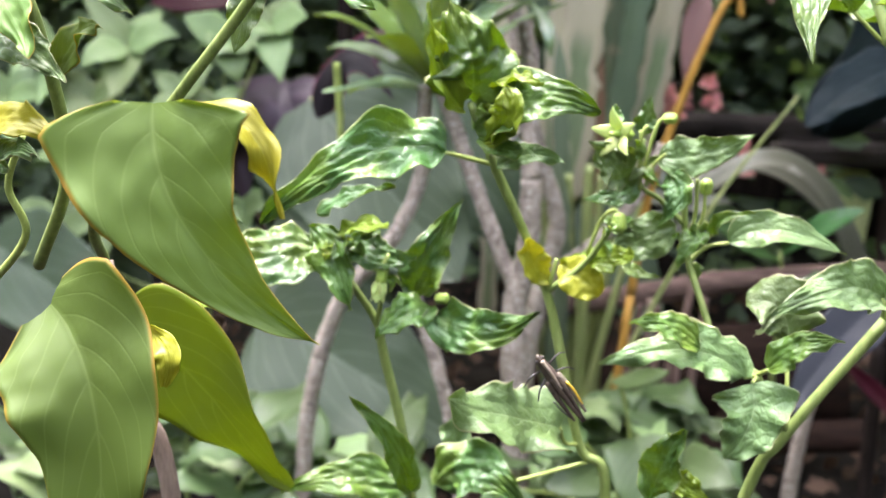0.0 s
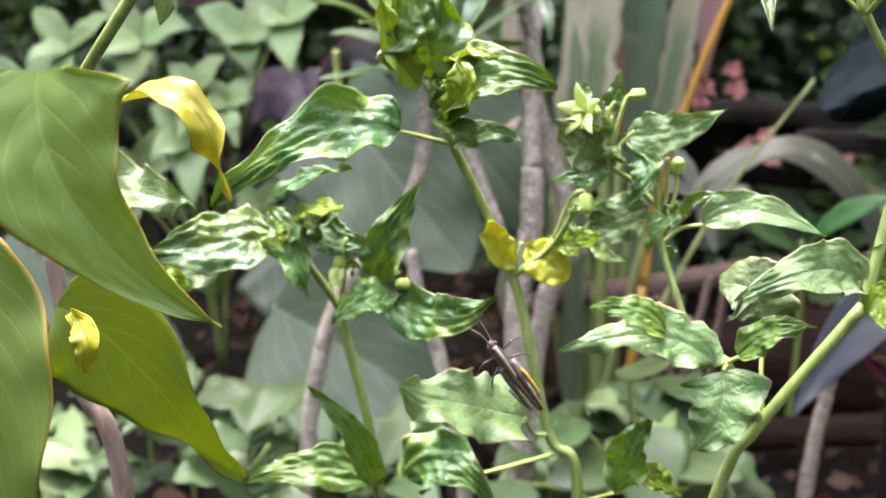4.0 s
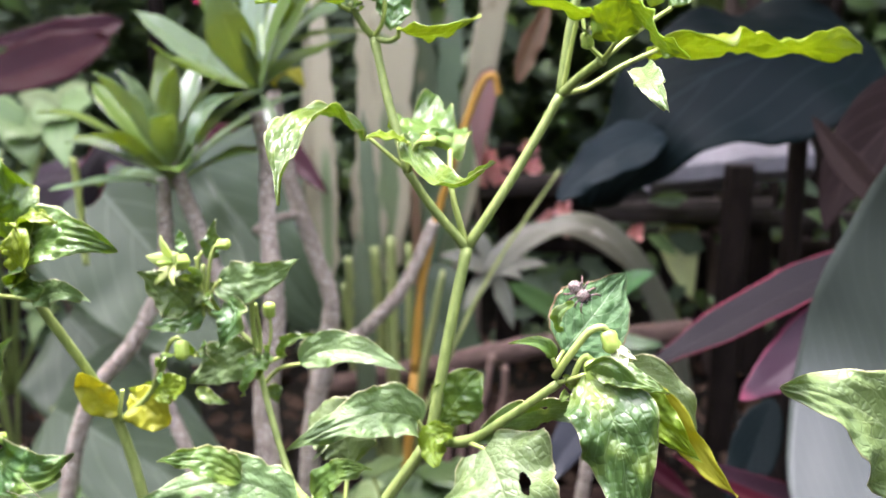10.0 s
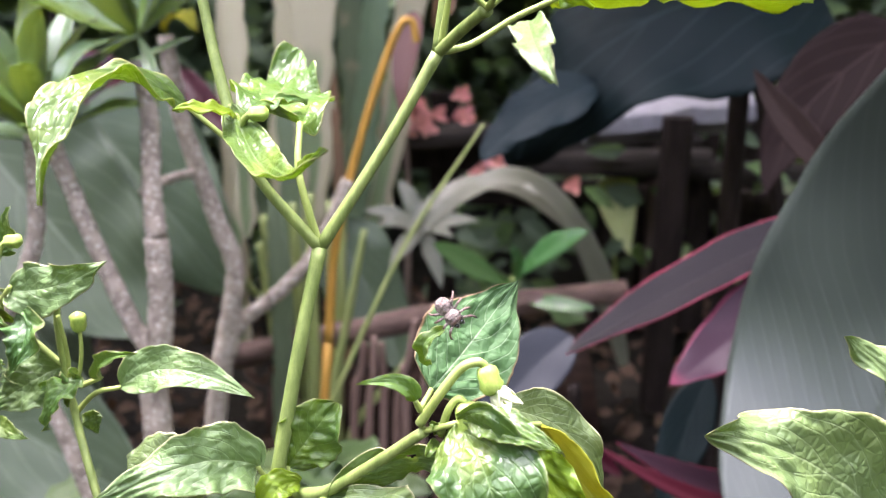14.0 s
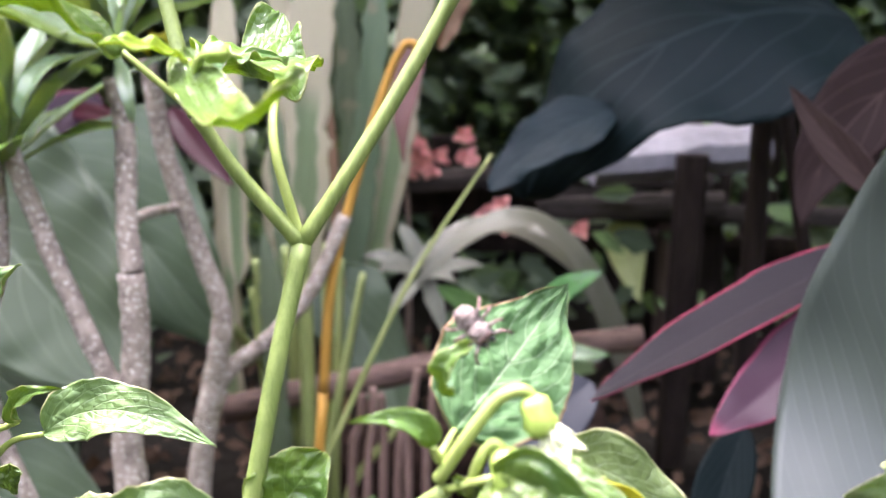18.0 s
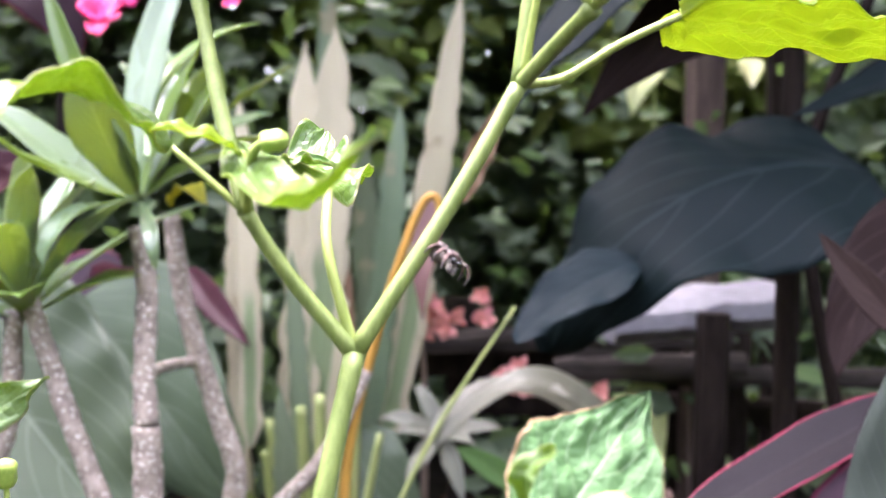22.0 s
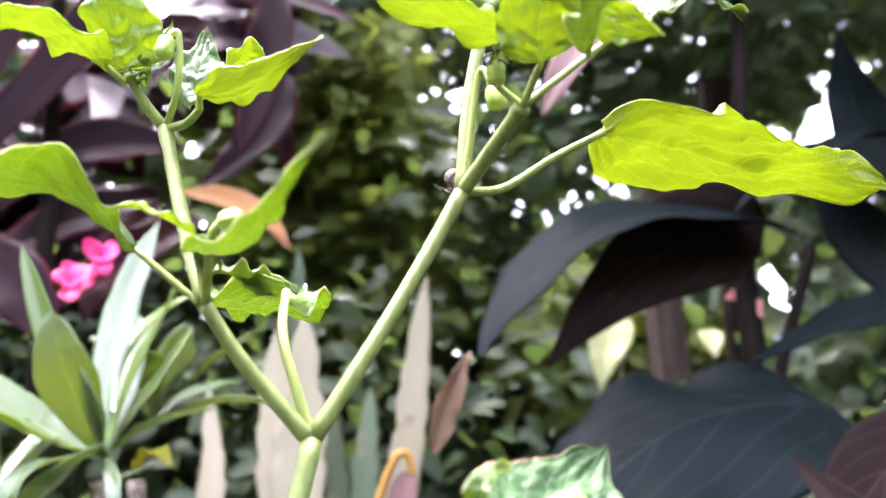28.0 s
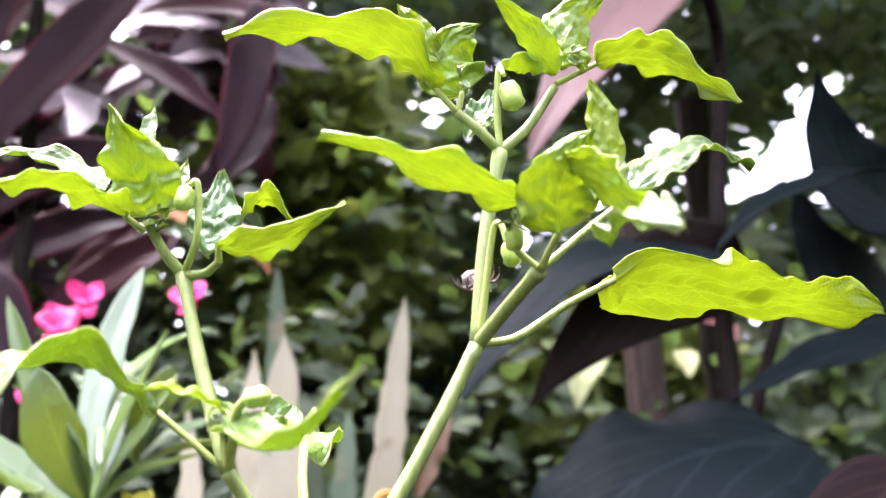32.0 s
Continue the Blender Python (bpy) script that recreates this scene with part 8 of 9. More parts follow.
fence = thing("timber_fence", (0.243, 1.9, 0.0), "old weathered timber fence with posts coloured dark for shade", "fence")
plank(fence, (0.0854, 1.8500, 0.3428), (0.5903, 1.8500, 0.3593), 0.035, 0.03, M_WOOD, seed=0)
plank(fence, (0.0779, 1.9000, 0.3035), (0.6079, 1.9000, 0.3299), 0.060, 0.03, M_SHADEWOOD, seed=1)
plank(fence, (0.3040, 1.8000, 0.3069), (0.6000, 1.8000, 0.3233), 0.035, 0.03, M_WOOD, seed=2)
plank(fence, (0.1613, 1.9500, 0.2345), (0.7812, 1.9500, 0.2167), 0.050, 0.03, M_SHADEWOOD, seed=3)
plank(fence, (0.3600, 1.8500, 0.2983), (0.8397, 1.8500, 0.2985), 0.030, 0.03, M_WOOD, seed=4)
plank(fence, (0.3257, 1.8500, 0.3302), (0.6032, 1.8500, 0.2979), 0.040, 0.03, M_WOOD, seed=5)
plank(fence, (0.154, 1.950, 0.0), (0.1544, 1.9500, 0.4073), 0.050, 0.05, M_SHADEWOOD, name='post', seed=20)
plank(fence, (0.463, 1.950, 0.0), (0.4629, 1.9500, 0.2518), 0.050, 0.05, M_SHADEWOOD, name='post', seed=21)
plank(fence, (0.596, 1.900, 0.0), (0.5961, 1.9000, 0.4330), 0.060, 0.05, M_SHADEWOOD, name='post', seed=22)
plank(fence, (0.540, 2.000, 0.0), (0.5401, 2.0000, 0.2653), 0.050, 0.05, M_SHADEWOOD, name='post', seed=23)
plank(fence, (0.549, 1.900, 0.0), (0.5490, 1.9000, 1.0500), 0.080, 0.06, M_POST, name='post', seed=24)
plank(fence, (0.737, 2.100, 0.0), (0.7372, 2.1000, 1.3600), 0.060, 0.05, M_SHADEWOOD, name='post', seed=25)
log_pile = thing("log", (0.121, 1.35, 0.0), "reddish-brown fallen log on the soil", "log")
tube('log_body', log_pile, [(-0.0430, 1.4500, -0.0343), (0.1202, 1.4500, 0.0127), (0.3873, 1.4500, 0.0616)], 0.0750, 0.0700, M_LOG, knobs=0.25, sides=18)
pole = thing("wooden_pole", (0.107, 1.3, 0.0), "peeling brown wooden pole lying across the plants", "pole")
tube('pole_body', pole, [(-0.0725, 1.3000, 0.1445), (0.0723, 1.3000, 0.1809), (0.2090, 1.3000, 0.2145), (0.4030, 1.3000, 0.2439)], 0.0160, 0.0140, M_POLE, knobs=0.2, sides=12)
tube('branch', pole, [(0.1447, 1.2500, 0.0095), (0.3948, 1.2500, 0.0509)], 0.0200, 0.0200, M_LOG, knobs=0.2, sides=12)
board = thing("pale_board", (0.592, 1.6, 0.0), "pale lilac-grey concrete slab beyond the fence", "slab")
plank(board, (0.3566, 1.5800, 0.4114), (0.5841, 1.6000, 0.4370), 0.055, 0.16, M_STONE, name='slab', seed=40)
plank(board, (0.4847, 1.5200, 0.0), (0.4847, 1.5000, 0.4300), 0.030, 0.04, M_SHADEWOOD, name='prop', seed=41)
flowers = thing("coral_flower_bush", (0.097, 1.72, 0.0), "bush with clusters of coral-pink flowers", "bush")
tube('stem', flowers, [(0.1070, 1.7200, -0.0100), (0.1070, 1.7200, 0.2685), (0.0982, 1.7200, 0.3785)], 0.0060, 0.0030, M_BROWNSTEM)
rosette(flowers, (0.0698, 1.7078, 0.4054), 7, 0.020, 0.013, (M_CORAL,), lean=(-0.10, -0.8, 0.4), spread=(20, 85), profile='round', seed=18, name='petal', cup=5, droop=0.0)
rosette(flowers, (0.0950, 1.6912, 0.4256), 7, 0.020, 0.013, (M_CORAL,), lean=(0.14, -0.8, 0.4), spread=(20, 85), profile='round', seed=44, name='petal', cup=5, droop=0.0)
rosette(flowers, (0.1191, 1.7102, 0.3940), 7, 0.020, 0.013, (M_CORAL,), lean=(0.32, -0.8, 0.4), spread=(20, 85), profile='round', seed=11, name='petal', cup=5, droop=0.0)
rosette(flowers, (0.1031, 1.7000, 0.3764), 7, 0.020, 0.013, (M_CORAL,), lean=(0.35, -0.8, 0.4), spread=(20, 85), profile='round', seed=90, name='petal', cup=5, droop=0.0)
rosette(flowers, (0.1130, 1.6825, 0.4203), 7, 0.020, 0.013, (M_CORAL,), lean=(-0.10, -0.8, 0.4), spread=(20, 85), profile='round', seed=91, name='petal', cup=5, droop=0.0)
rosette(flowers, (0.1494, 1.7368, 0.3937), 7, 0.020, 0.013, (M_CORAL,), lean=(0.36, -0.8, 0.4), spread=(20, 85), profile='round', seed=55, name='petal', cup=5, droop=0.0)
rosette(flowers, (0.1374, 1.6894, 0.3798), 7, 0.020, 0.013, (M_CORAL,), lean=(-0.21, -0.8, 0.4), spread=(20, 85), profile='round', seed=15, name='petal', cup=5, droop=0.0)
rosette(flowers, (0.3635, 1.6879, 0.2952), 7, 0.020, 0.013, (M_CORAL,), lean=(0.30, -0.8, 0.4), spread=(20, 85), profile='round', seed=76, name='petal', cup=5, droop=0.0)
rosette(flowers, (0.1915, 1.6838, 0.3972), 7, 0.020, 0.013, (M_CORAL,), lean=(0.15, -0.8, 0.4), spread=(20, 85), profile='round', seed=96, name='petal', cup=5, droop=0.0)
rosette(flowers, (0.0956, 1.7332, 0.4034), 7, 0.020, 0.013, (M_CORAL,), lean=(0.34, -0.8, 0.4), spread=(20, 85), profile='round', seed=27, name='petal', cup=5, droop=0.0)
rosette(flowers, (0.1897, 1.7205, 0.3962), 7, 0.020, 0.013, (M_CORAL,), lean=(0.18, -0.8, 0.4), spread=(20, 85), profile='round', seed=54, name='petal', cup=5, droop=0.0)
rosette(flowers, (0.2179, 1.7334, 0.3018), 7, 0.020, 0.013, (M_CORAL,), lean=(0.22, -0.8, 0.4), spread=(20, 85), profile='round', seed=27, name='petal', cup=5, droop=0.0)
rosette(flowers, (0.2522, 1.7038, 0.2933), 7, 0.020, 0.013, (M_CORAL,), lean=(-0.13, -0.8, 0.4), spread=(20, 85), profile='round', seed=6, name='petal', cup=5, droop=0.0)
rosette(flowers, (0.1217, 1.6920, 0.4109), 7, 0.020, 0.013, (M_CORAL,), lean=(0.31, -0.8, 0.4), spread=(20, 85), profile='round', seed=53, name='petal', cup=5, droop=0.0)
rosette(flowers, (0.1324, 1.6833, 0.3853), 7, 0.020, 0.013, (M_CORAL,), lean=(-0.10, -0.8, 0.4), spread=(20, 85), profile='round', seed=63, name='petal', cup=5, droop=0.0)
rosette(flowers, (0.2463, 1.6883, 0.3278), 7, 0.020, 0.013, (M_CORAL,), lean=(-0.21, -0.8, 0.4), spread=(20, 85), profile='round', seed=95, name='petal', cup=5, droop=0.0)
rosette(flowers, (0.6289, 1.7344, 0.8305), 7, 0.020, 0.013, (M_CORAL,), lean=(-0.31, -0.8, 0.4), spread=(20, 85), profile='round', seed=77, name='petal', cup=5, droop=0.0)
rosette(flowers, (0.6362, 1.6802, 0.7961), 7, 0.020, 0.013, (M_CORAL,), lean=(0.21, -0.8, 0.4), spread=(20, 85), profile='round', seed=26, name='petal', cup=5, droop=0.0)
rosette(flowers, (0.1889, 1.7337, 0.4269), 7, 0.020, 0.013, (M_CORAL,), lean=(-0.24, -0.8, 0.4), spread=(20, 85), profile='round', seed=2, name='petal', cup=5, droop=0.0)
rosette(flowers, (0.1967, 1.7335, 0.3942), 7, 0.020, 0.013, (M_CORAL,), lean=(-0.29, -0.8, 0.4), spread=(20, 85), profile='round', seed=3, name='petal', cup=5, droop=0.0)
# ---- dark red and brown foliage overhead ----
redplant = thing("red_cordyline", (-0.351, 1.5, 0.0), "tall cordyline with drooping dark red leaves", "plant")
tube('trunk', redplant, [(-0.3705, 1.5500, -0.0100), (-0.3705, 1.5500, 0.8571), (-0.3795, 1.5500, 1.2018), (-0.3779, 1.5500, 1.3230)], 0.0140, 0.0100, M_SHADEWOOD)
leaf(redplant, (-0.1754, 1.5500, 1.4043), (-0.3288, 1.5000, 1.1820), (-0.4355, 1.4500, 0.9952), 0.0948, M_CORDY_DARK, face=(0.1, -0.8, 0.4), profile='lance', cup=14, nu=10, nv=22, thick=0.0012, pucker=0.004, wave=0.03, lobes=0.03)
leaf(redplant, (-0.2694, 1.6700, 1.3590), (-0.1005, 1.6200, 1.3321), (0.0747, 1.5700, 1.2408), 0.0593, M_MAROON, face=(0.1, -0.8, 0.4), profile='lance', cup=14, nu=10, nv=22, thick=0.0012, pucker=0.004, wave=0.03, lobes=0.03)
leaf(redplant, (-0.3402, 1.6000, 1.3921), (-0.1724, 1.5500, 1.3427), (-0.0339, 1.5000, 1.3179), 0.0488, M_REDDARK, face=(0.1, -0.8, 0.4), profile='lance', cup=14, nu=10, nv=22, thick=0.0012, pucker=0.004, wave=0.03, lobes=0.03)
leaf(redplant, (-0.3142, 1.6500, 1.2982), (-0.1964, 1.6000, 1.2139), (-0.0956, 1.5500, 1.1173), 0.0565, M_MAROON, face=(0.1, -0.8, 0.4), profile='lance', cup=14, nu=10, nv=22, thick=0.0012, pucker=0.004, wave=0.03, lobes=0.03)
leaf(redplant, (-0.1968, 1.6000, 1.0612), (-0.3360, 1.5500, 1.0466), (-0.4378, 1.5000, 0.9407), 0.0985, M_CORDY_DARK, face=(0.1, -0.8, 0.4), profile='lance', cup=14, nu=10, nv=22, thick=0.0012, pucker=0.004, wave=0.03, lobes=0.03)
leaf(redplant, (-0.0510, 1.5500, 1.3012), (-0.0523, 1.5000, 1.1454), (-0.0773, 1.4500, 0.9987), 0.0677, M_CORDY_DARK, face=(0.1, -0.8, 0.4), profile='lance', cup=14, nu=10, nv=22, thick=0.0012, pucker=0.004, wave=0.03, lobes=0.03)
leaf(redplant, (-0.2978, 1.6300, 1.2868), (-0.4009, 1.5800, 1.1739), (-0.4781, 1.5300, 1.0956), 0.0672, M_MAROON, face=(0.1, -0.8, 0.4), profile='lance', cup=14, nu=10, nv=22, thick=0.0012, pucker=0.004, wave=0.03, lobes=0.03)
leaf(redplant, (-0.3928, 1.7000, 1.4898), (-0.4640, 1.6500, 1.3445), (-0.5176, 1.6000, 1.2207), 0.0605, M_REDDARK, face=(0.1, -0.8, 0.4), profile='lance', cup=14, nu=10, nv=22, thick=0.0012, pucker=0.004, wave=0.03, lobes=0.03)
leaf(redplant, (-0.2420, 1.6500, 1.0089), (-0.3636, 1.6000, 0.9572), (-0.4538, 1.5500, 0.8754), 0.0876, M_CORDY_DARK, face=(0.1, -0.8, 0.4), profile='lance', cup=14, nu=10, nv=22, thick=0.0012, pucker=0.004, wave=0.03, lobes=0.03)
leaf(redplant, (-0.1940, 1.7000, 0.9870), (-0.2866, 1.6500, 0.9129), (-0.3752, 1.6000, 0.8199), 0.0807, M_MAROON, face=(0.1, -0.8, 0.4), profile='lance', cup=14, nu=10, nv=22, thick=0.0012, pucker=0.004, wave=0.03, lobes=0.03)
leaf(redplant, (-0.0770, 1.7500, 1.2477), (-0.1013, 1.7000, 1.1258), (-0.1824, 1.6500, 1.0159), 0.0836, M_CORDY_DARK, face=(0.1, -0.8, 0.4), profile='lance', cup=14, nu=10, nv=22, thick=0.0012, pucker=0.004, wave=0.03, lobes=0.03)
leaf(redplant, (-0.4078, 1.5500, 1.3733), (-0.4289, 1.5000, 1.2126), (-0.4290, 1.4500, 1.0678), 0.0542, M_CORDY_DARK, face=(0.1, -0.8, 0.4), profile='lance', cup=14, nu=10, nv=22, thick=0.0012, pucker=0.004, wave=0.03, lobes=0.03)
leaf(redplant, (-0.1316, 1.8000, 1.3323), (-0.0999, 1.7500, 1.1928), (-0.0524, 1.7000, 1.0640), 0.0761, M_MAROON, face=(0.1, -0.8, 0.4), profile='lance', cup=14, nu=10, nv=22, thick=0.0012, pucker=0.004, wave=0.03, lobes=0.03)
leaf(redplant, (-0.1864, 1.5500, 0.9774), (-0.0861, 1.5000, 0.9368), (-0.0109, 1.4500, 0.8649), 0.0397, M_DRYORANGE, face=(0.1, -0.8, 0.4), profile='lance', cup=14, nu=10, nv=22, thick=0.0012, pucker=0.004, wave=0.03, lobes=0.03)
leaf(redplant, (-0.1769, 1.6000, 0.9941), (-0.0843, 1.5500, 0.9502), (-0.0167, 1.5000, 0.8710), 0.0371, M_DRYORANGE, face=(0.1, -0.8, 0.4), profile='lance', cup=14, nu=10, nv=22, thick=0.0012, pucker=0.004, wave=0.03, lobes=0.03)
leaf(redplant, (-0.5188, 1.5500, 0.9052), (-0.3977, 1.5000, 0.8444), (-0.3131, 1.4500, 0.7523), 0.1074, M_CORDY_DARK, face=(0.1, -0.8, 0.4), profile='lance', cup=14, nu=10, nv=22, thick=0.0012, pucker=0.004, wave=0.03, lobes=0.03)
leaf(redplant, (-0.2765, 1.7500, 1.0307), (-0.3283, 1.7000, 0.9278), (-0.3496, 1.6500, 0.8140), 0.0726, M_MAROON, face=(0.1, -0.8, 0.4), profile='lance', cup=14, nu=10, nv=22, thick=0.0012, pucker=0.004, wave=0.03, lobes=0.03)
leaf(redplant, (-0.4432, 1.5500, 0.5952), (-0.5397, 1.5000, 0.5510), (-0.6404, 1.4500, 0.5164), 0.0863, M_REDDARK, face=(0.1, -0.8, 0.4), profile='lance', cup=14, nu=10, nv=22, thick=0.0012, pucker=0.004, wave=0.03, lobes=0.03)
leaf(redplant, (-0.4448, 1.6000, 0.6226), (-0.5165, 1.5500, 0.5942), (-0.6102, 1.5000, 0.5915), 0.063, M_REDDARK, face=(0.1, -0.8, 0.4), profile='lance', cup=14, nu=10, nv=22, thick=0.0012, pucker=0.004, wave=0.03, lobes=0.03)
leaf(redplant, (-0.2390, 1.5500, 0.4547), (-0.2770, 1.5000, 0.4360), (-0.3301, 1.4500, 0.3768), 0.0609, M_REDDARK, face=(0.1, -0.8, 0.4), profile='lance', cup=14, nu=10, nv=22, thick=0.0012, pucker=0.004, wave=0.03, lobes=0.03)
leaf(redplant, (-0.2984, 1.4500, 0.4700), (-0.2362, 1.4000, 0.4660), (-0.1638, 1.3500, 0.4183), 0.0272, M_REDDARK, face=(0.1, -0.8, 0.4), profile='lance', cup=14, nu=10, nv=22, thick=0.0012, pucker=0.004, wave=0.03, lobes=0.03)
leaf(redplant, (-0.1865, 1.5000, 0.4756), (-0.1418, 1.4500, 0.4365), (-0.0793, 1.4000, 0.3881), 0.0378, M_REDDARK, face=(0.1, -0.8, 0.4), profile='lance', cup=14, nu=10, nv=22, thick=0.0012, pucker=0.004, wave=0.03, lobes=0.03)
brown = thing("brownish_red_plant", (0.393, 1.2, 0.0), "plant with hanging brownish-red broad leaves", "plant")
leaf(brown, (0.4429, 1.0000, 1.0155), (0.3530, 0.9800, 0.9310), (0.2811, 0.9500, 0.8054), 0.0906, M_BROWNRED, face=(-0.2, -0.9, 0.2), profile='ovate', cup=10, thick=0.0012, pucker=0.004, wave=0.02, lobes=0.03, nu=14, nv=26)
leaf(brown, (0.1462, 1.3000, 0.5636), (0.1352, 1.2800, 0.5057), (0.1348, 1.2600, 0.4388), 0.0352, M_BROWNRED, face=(-0.2, -0.9, 0.2), profile='ovate', cup=10, thick=0.0012, pucker=0.004, wave=0.02, lobes=0.03, nu=14, nv=26)
tube('trunk', brown, [(0.4903, 1.2000, -0.0100), (0.4903, 1.2000, 0.7054), (0.5194, 1.2000, 1.0137), (0.4429, 1.0000, 1.0155)], 0.0120, 0.0060, M_SHADEWOOD)
LIT = ((-0.11, 1.66, 0.16, 0.14), (-0.04, 1.86, 0.12, 0.12), (-0.20, 1.43, 0.13, 0.10), (-0.31, 1.52, 0.10, 0.08), (0.05, 1.60, 0.08, 0.12), (0.63, 1.02, 0.12, 0.16), (0.87, 0.96, 0.08, 0.06), (0.06, 1.27, 0.10, 0.10), (0.61, 0.97, 0.10, 0.12), (-0.06, 1.64, 0.10, 0.15), (-0.19, 1.35, 0.19, 0.10), (-0.18, 1.50, 0.14, 0.10), (0.59, 0.94, 0.10, 0.10), (-0.33, 1.53, 0.12, 0.10), (0.60, 0.94, 0.10, 0.10), (0.85, 0.93, 0.05, 0.05), (0.87, 0.93, 0.05, 0.03), (-0.34, 1.59, 0.10, 0.10), (-0.03, 1.33, 0.17, 0.20), (-0.06, 1.11, 0.15, 0.10), (-0.05, 1.35, 0.19, 0.19), (-0.11, 1.61, 0.14, 0.12))  # clumps whose lighter leaf colour stands in for sunlight: centre and half size
DUSKY = ((-1.01, 1.69, 0.24, 0.27), (-0.96, 1.85, 0.26, 0.22), (-0.42, 1.79, 0.19, 0.17), (-1.08, 1.52, 0.24, 0.19), (-0.44, 2.02, 0.15, 0.12), (-1.01, 1.40, 0.19, 0.15))  # shaded purple clumps: centre and half size
OPENINGS = ((-1.15, 2.45, 0.060, 0.040), (-1.02, 2.43, 0.030, 0.030), (-0.93, 2.48, 0.070, 0.030), (-0.68, 2.52, 0.140, 0.050), (-1.00, 2.59, 0.080, 0.040), (-0.75, 2.29, 0.080, 0.030), (-0.62, 2.32, 0.070, 0.020), (-0.73, 2.34, 0.110, 0.040), (-0.28, 2.05, 0.040, 0.050), (-0.16, 2.10, 0.040, 0.050), (0.17, 2.03, 0.060, 0.040), (-0.01, 2.10, 0.030, 0.030), (0.25, 2.01, 0.030, 0.030), (-0.78, 1.93, 0.050, 0.050), (1.67, 1.92, 0.085, 0.085), (1.55, 1.81, 0.075, 0.075), (1.37, 1.76, 0.053, 0.064), (1.19, 1.65, 0.053, 0.032), (1.33, 1.68, 0.032, 0.032), (1.67, 1.73, 0.021, 0.021), (1.61, 1.65, 0.032, 0.032), (1.68, 1.41, 0.032, 0.032), (1.57, 2.03, 0.021, 0.021), (1.66, 2.08, 0.021, 0.021), (1.24, 1.31, 0.032, 0.053), (1.30, 1.22, 0.043, 0.075), (1.05, 1.86, 0.030, 0.040), (1.10, 1.79, 0.030, 0.030), (0.74, 1.69, 0.030, 0.030), (0.56, 1.60, 0.030, 0.030), (0.50, 1.47, 0.030, 0.030), (0.08, 2.31, 0.020, 0.030), (-1.01, 1.71, 0.050, 0.030), (-0.76, 1.59, 0.070, 0.030), (-1.15, 2.50, 0.040, 0.040), (1.53, 1.91, 0.043, 0.053))  # gaps in the trees: centre and half size


def foliage(name, count, spot, size, mats, label, category, seed):
    """A mass of small bent leaves and clumps, joined; spot(rnd) gives the place of a leaf, or None for a gap."""
    rnd = random.Random(seed)
    for k, mat in enumerate(mats):
        verts, faces, uvs = [], [], []
        for _ in range(count // len(mats)):
            p = spot(rnd)
            if p is None:
                continue
            a, e = rnd.uniform(0, 6.28), rnd.uniform(-0.9, 0.5)
            d = Vector((math.cos(a) * math.cos(e), math.sin(a) * math.cos(e), math.sin(e)))
            s = d.cross(Vector((rnd.uniform(-0.6, 0.6), -0.7, rnd.uniform(0.1, 1)))).normalized()
            nn = s.cross(d)
            ln = size * rnd.uniform(0.5, 1.4)
            w = ln * rnd.uniform(0.2, 0.34)
            o = len(verts)
            p = Vector(p)
            verts += [p, p + d * ln * 0.35 + s * w + nn * ln * 0.06, p + d * ln * 0.4, p + d * ln * 0.35 - s * w + nn * ln * 0.06, p + d * ln * 0.72 + s * w * 0.7 - nn * ln * 0.02, p + d * ln * 0.72 - s * w * 0.7 - nn * ln * 0.02, p + d * ln - nn * ln * 0.12]
            faces += [(o, o + 1, o + 2), (o, o + 2, o + 3), (o + 1, o + 4, o + 6, o + 2), (o + 2, o + 6, o + 5, o + 3)]
            uvs += [(0.5, 0), (1, 0.35), (0.5, 0.4), (0.5, 0), (0.5, 0.4), (0, 0.35), (1, 0.35), (0.9, 0.72), (0.5, 1), (0.5, 0.4), (0.5, 0.4), (0.5, 1), (0.1, 0.72), (0, 0.35)]
        me = bpy.data.meshes.new(name)
        me.from_pydata([tuple(v) for v in verts], [], faces)
        layer = me.uv_layers.new(name="UVMap")
        layer.data.foreach_set("uv", np.array(uvs, dtype=np.float32).ravel())
        me.materials.append(mat)
        tagged(new(name, me), label, category, kind="stuff")


def hedge_spot(rnd):
    x, z = rnd.uniform(-3.2, 3.6), rnd.uniform(0.0, 3.6)
    y = rnd.uniform(2.6, 4.6) + 0.25 * noise.noise((x * 1.5, z * 1.5, 0)) * 3
    k = 3.6 / y
    sx, sz = x * k, (z - 0.52) * k + 0.52
    for ox, oz, ow, oh in OPENINGS:
        if ((sx - ox) / (ow + 0.05)) ** 2 + ((sz - oz) / (oh + 0.05)) ** 2 + 0.5 * noise.noise((x * 6, y, z * 6)) < 1:
            return None
    if sz > 1.0 and noise.noise((sx * 7.0, sz * 7.0, 3.0)) > 0.58:
        return None  # small gaps of sky between the twigs
    return (x, y, z)


def mid_spot(rnd):
    x, z = rnd.uniform(-1.8, 2.4), rnd.uniform(0.05, 1.25) ** 1.2
    y = rnd.uniform(1.75, 2.5)
    k = 3.6 / y
    if any(((x * k - ox) / (ow + 0.12)) ** 2 + (((z - 0.52) * k + 0.52 - oz) / (oh + 0.12)) ** 2 < 1 for ox, oz, ow, oh in OPENINGS):
        return None
    return (x, y, z) if noise.noise((x * 3, y * 2, z * 3)) > -0.12 + 0.35 * max(0.0, z - 0.7) else None


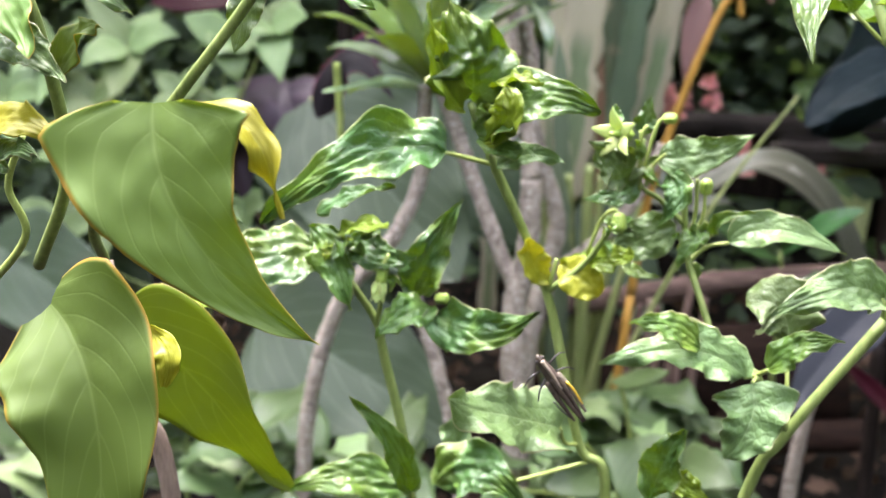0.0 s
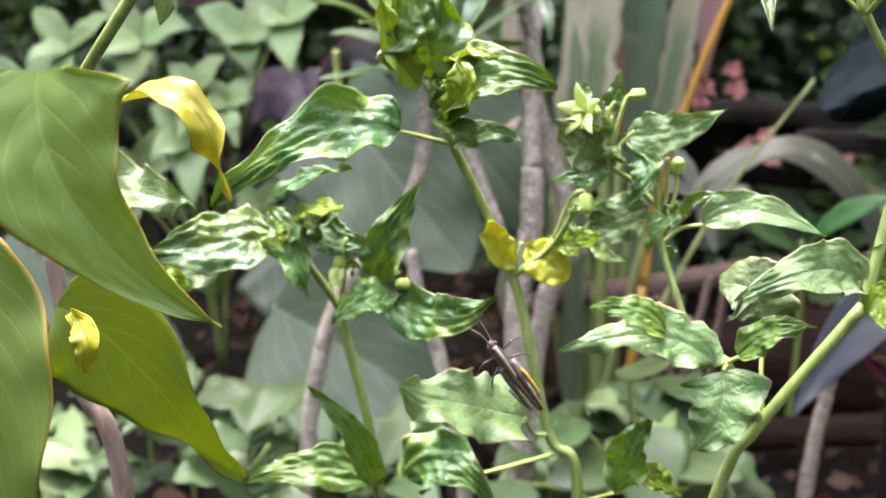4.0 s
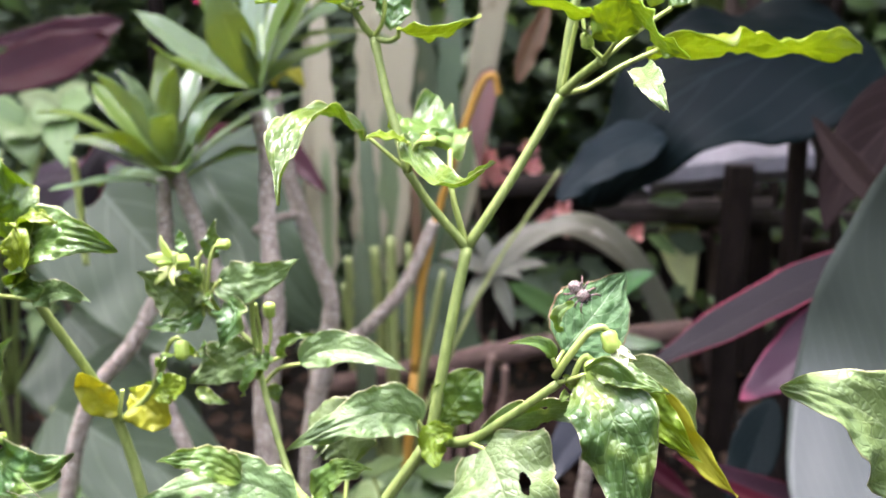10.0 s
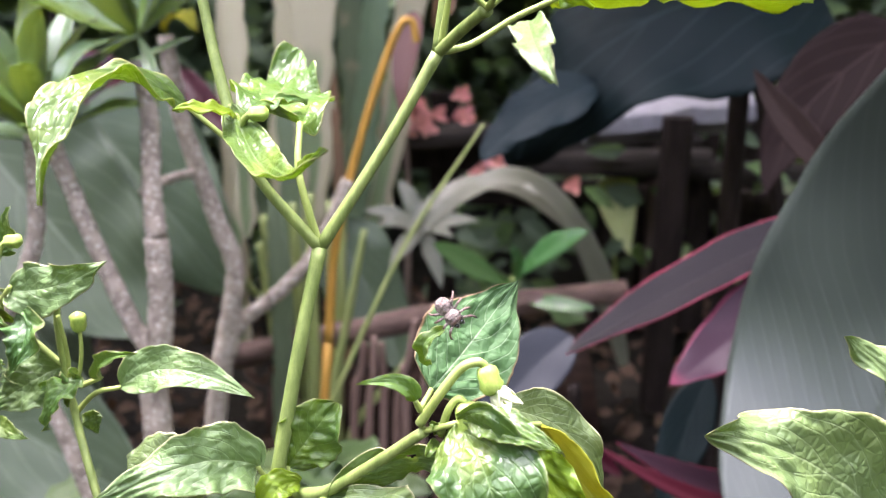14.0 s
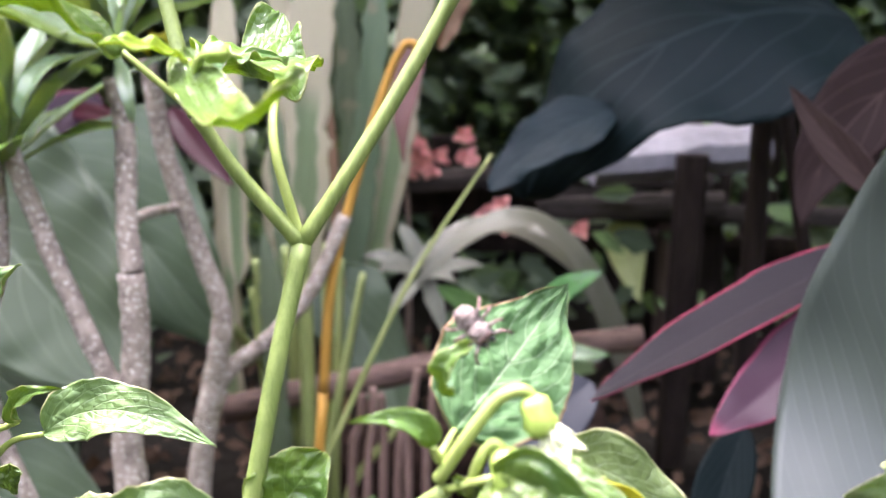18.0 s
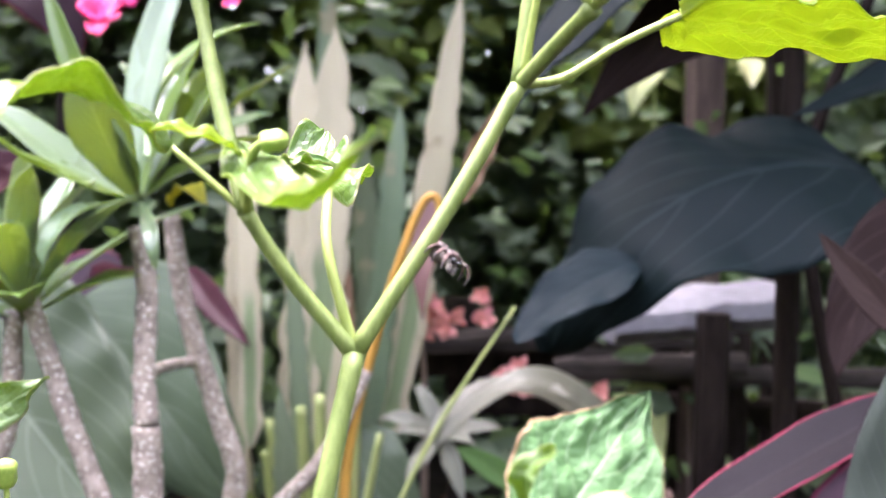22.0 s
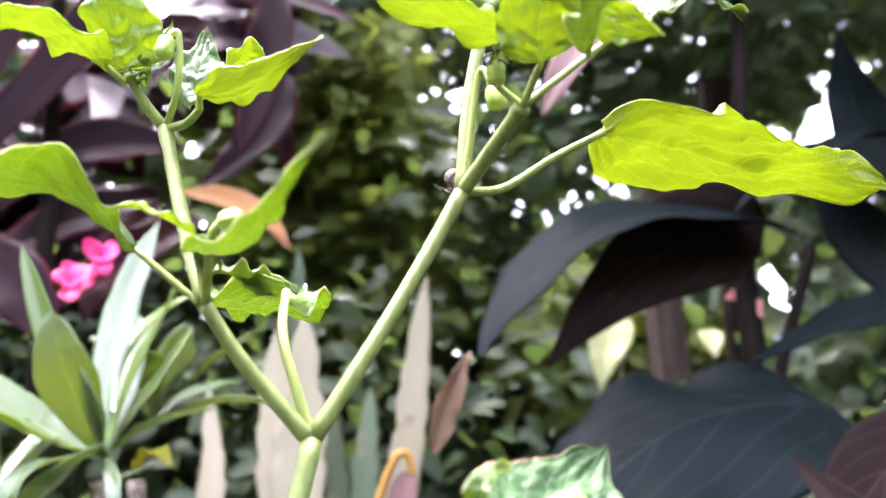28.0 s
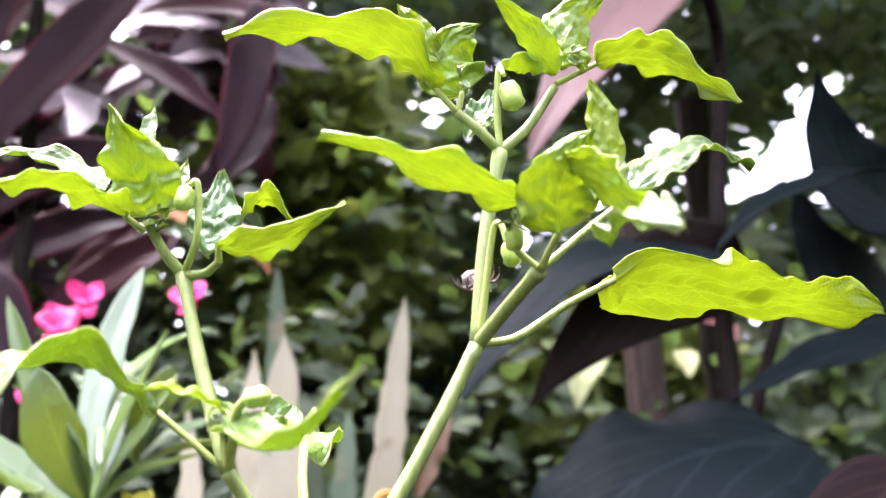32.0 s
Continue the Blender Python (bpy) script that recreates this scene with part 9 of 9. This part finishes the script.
# added leaf roof above the view, there only to shade the garden below
def roof_spot(rnd):
    x, y = rnd.uniform(-2.6, 3.0), rnd.uniform(0.9, 2.3)
    z = 1.55 + 0.15 * y + rnd.uniform(-0.1, 0.4)
    return (x, y, z) if noise.noise((x * 1.7, y * 1.7, 5.0)) < 0.25 else None


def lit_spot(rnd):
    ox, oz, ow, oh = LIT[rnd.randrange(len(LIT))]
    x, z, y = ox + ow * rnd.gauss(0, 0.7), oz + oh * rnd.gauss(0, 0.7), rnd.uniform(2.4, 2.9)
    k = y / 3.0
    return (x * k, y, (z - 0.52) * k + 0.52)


def dusk_spot(rnd):
    ox, oz, ow, oh = DUSKY[rnd.randrange(len(DUSKY))]
    x, z, y = ox + ow * rnd.gauss(0, 0.5), oz + oh * rnd.gauss(0, 0.5), rnd.uniform(2.3, 2.6)
    k = y / 3.0
    return (x * k, y, (z - 0.52) * k + 0.52) if noise.noise((x * 3, y, z * 3)) > -0.15 else None


# added foliage beside and behind the camera, never seen, cuts low skylight
def ring_spot(rnd):
    a, z = rnd.uniform(2.6, 6.9), rnd.uniform(0.0, 2.4)
    r = rnd.uniform(3.4, 4.6) + 0.5 * noise.noise((a * 4, z * 2, 1.0))
    return (0.2 + r * math.cos(a), 0.4 + r * math.sin(a), z)


def litter_spot(rnd):
    return (rnd.uniform(-0.6, 1.2), rnd.uniform(0.7, 2.1), rnd.uniform(-0.01, 0.03))


# more unseen leaves overhead, added to darken the right-hand plants and fence
def shade_spot(rnd):
    x, y = rnd.uniform(0.15, 1.9), rnd.uniform(0.85, 1.8)
    return (x, y, 1.5 + 0.15 * y + rnd.uniform(-0.1, 0.3))


foliage("leaf_litter", 1600, litter_spot, 0.03, (M_STICKLEAF,), "fallen dry brown leaves on the soil", "leaf litter", 17)
foliage("canopy_foliage", 1500, shade_spot, 0.17, (M_FAR,), "added leaves overhead, out of view, that shade the right side", "foliage", 19)
foliage("surrounding_foliage", 24000, ring_spot, 0.2, (M_FAR, M_FAR_SUNTONE), "added ring of foliage, out of view, that holds back low skylight", "foliage", 6)
foliage("hedge_foliage", 120000, hedge_spot, 0.098, (M_FAR, M_HEDGE, M_HEDGE), "dense dark foliage of trees behind the garden", "foliage", 1)
foliage("garden_foliage", 8200, mid_spot, 0.058, (M_FAR, M_FAR, M_HERB), "dark leafy undergrowth behind the fence", "foliage", 2)
foliage("sunlit_foliage", 6500, lit_spot, 0.10, (M_FAR_SUNTONE,), "yellow-green leaves among the trees, coloured lighter as if sunlit", "foliage", 12)
foliage("purple_foliage", 380, dusk_spot, 0.22, (M_PURPLE, M_CORDY_DARK), "dark purple leaves in the shade of the trees", "foliage", 13)
foliage("canopy_foliage", 3600, roof_spot, 0.17, (M_FAR, M_FAR_SUNTONE), "added leaf canopy with gaps, out of view, that shades the garden", "foliage", 3)



def stance(at, ahead, back):
    """The pose of a creature at a place, its head towards ahead and its back towards back."""
    y = Vector(ahead).normalized()
    z = (Vector(back) - y * Vector(back).dot(y)).normalized()
    x = y.cross(z)
    m = Matrix((x, y, z)).transposed().to_4x4()
    m.translation = at
    return m


def motions():
    walk(spider, [
        (0, stance((0.2242, 0.3960, 0.5106), (0.65, -0.3, -0.6), (-0.1, -1, 0.3))),
        (9, stance((0.2242, 0.3960, 0.5106), (0.65, -0.3, -0.6), (-0.1, -1, 0.3))),
        (15.9, stance((0.2227, 0.3960, 0.5110), (0.65, -0.3, -0.6), (-0.1, -1, 0.3))),
        (17.5, stance((0.2222, 0.3960, 0.5092), (0.65, -0.3, -0.6), (-0.1, -1, 0.3))),
        (18, stance((0.2226, 0.3960, 0.5100), (0.65, -0.3, -0.6), (-0.1, -1, 0.3))),
        (18.2, stance((0.2218, 0.3960, 0.5107), (0.65, -0.3, -0.6), (-0.1, -1, 0.3))),
        (18.4, stance((0.2112, 0.4180, 0.5276), (-0.6, 0.2, 0.75), (0.4, -0.8, 0.3))),
        (18.55, stance((0.2001, 0.4320, 0.5350), (0.4, -0.3, -0.4), (0.75, -0.6, 0.2))),
        (19, stance((0.1991, 0.4370, 0.5328), (0.55, -0.7, -0.35), (0.75, -0.2, 0.6))),
        (19.5, stance((0.2000, 0.4370, 0.5351), (0.55, -0.7, -0.35), (0.75, -0.2, 0.6))),
        (20, stance((0.1993, 0.4370, 0.5348), (0.55, -0.7, -0.35), (0.75, -0.2, 0.6))),
        (20.5, stance((0.2000, 0.4370, 0.5346), (0.55, -0.7, -0.35), (0.75, -0.2, 0.6))),
        (22, stance((0.2002, 0.4370, 0.5346), (0.55, -0.7, -0.35), (0.75, -0.2, 0.6))),
        (24, stance((0.2003, 0.4370, 0.5350), (0.55, -0.7, -0.35), (0.75, -0.2, 0.6))),
        (24.5, stance((0.1998, 0.4370, 0.5346), (0.55, -0.7, -0.35), (0.75, -0.2, 0.6))),
        (26.5, stance((0.2077, 0.4370, 0.5467), (0.55, -0.7, -0.35), (0.75, -0.2, 0.6))),
        (27, stance((0.2114, 0.4410, 0.5557), (0.55, -0.7, -0.35), (0.75, -0.2, 0.6))),
        (27.5, stance((0.2142, 0.4470, 0.5701), (0.55, -0.7, -0.35), (0.1, 0.9, -0.1))),
        (28, stance((0.2142, 0.4500, 0.5794), (0.55, -0.7, -0.35), (0.1, 0.9, -0.1))),
        (29, stance((0.2165, 0.4550, 0.5926), (0.55, -0.7, -0.35), (-0.5, 0.8, 0.2))),
        (32, stance((0.2165, 0.4550, 0.5926), (0.55, -0.7, -0.35), (-0.5, 0.8, 0.2))),
    ])


motions()
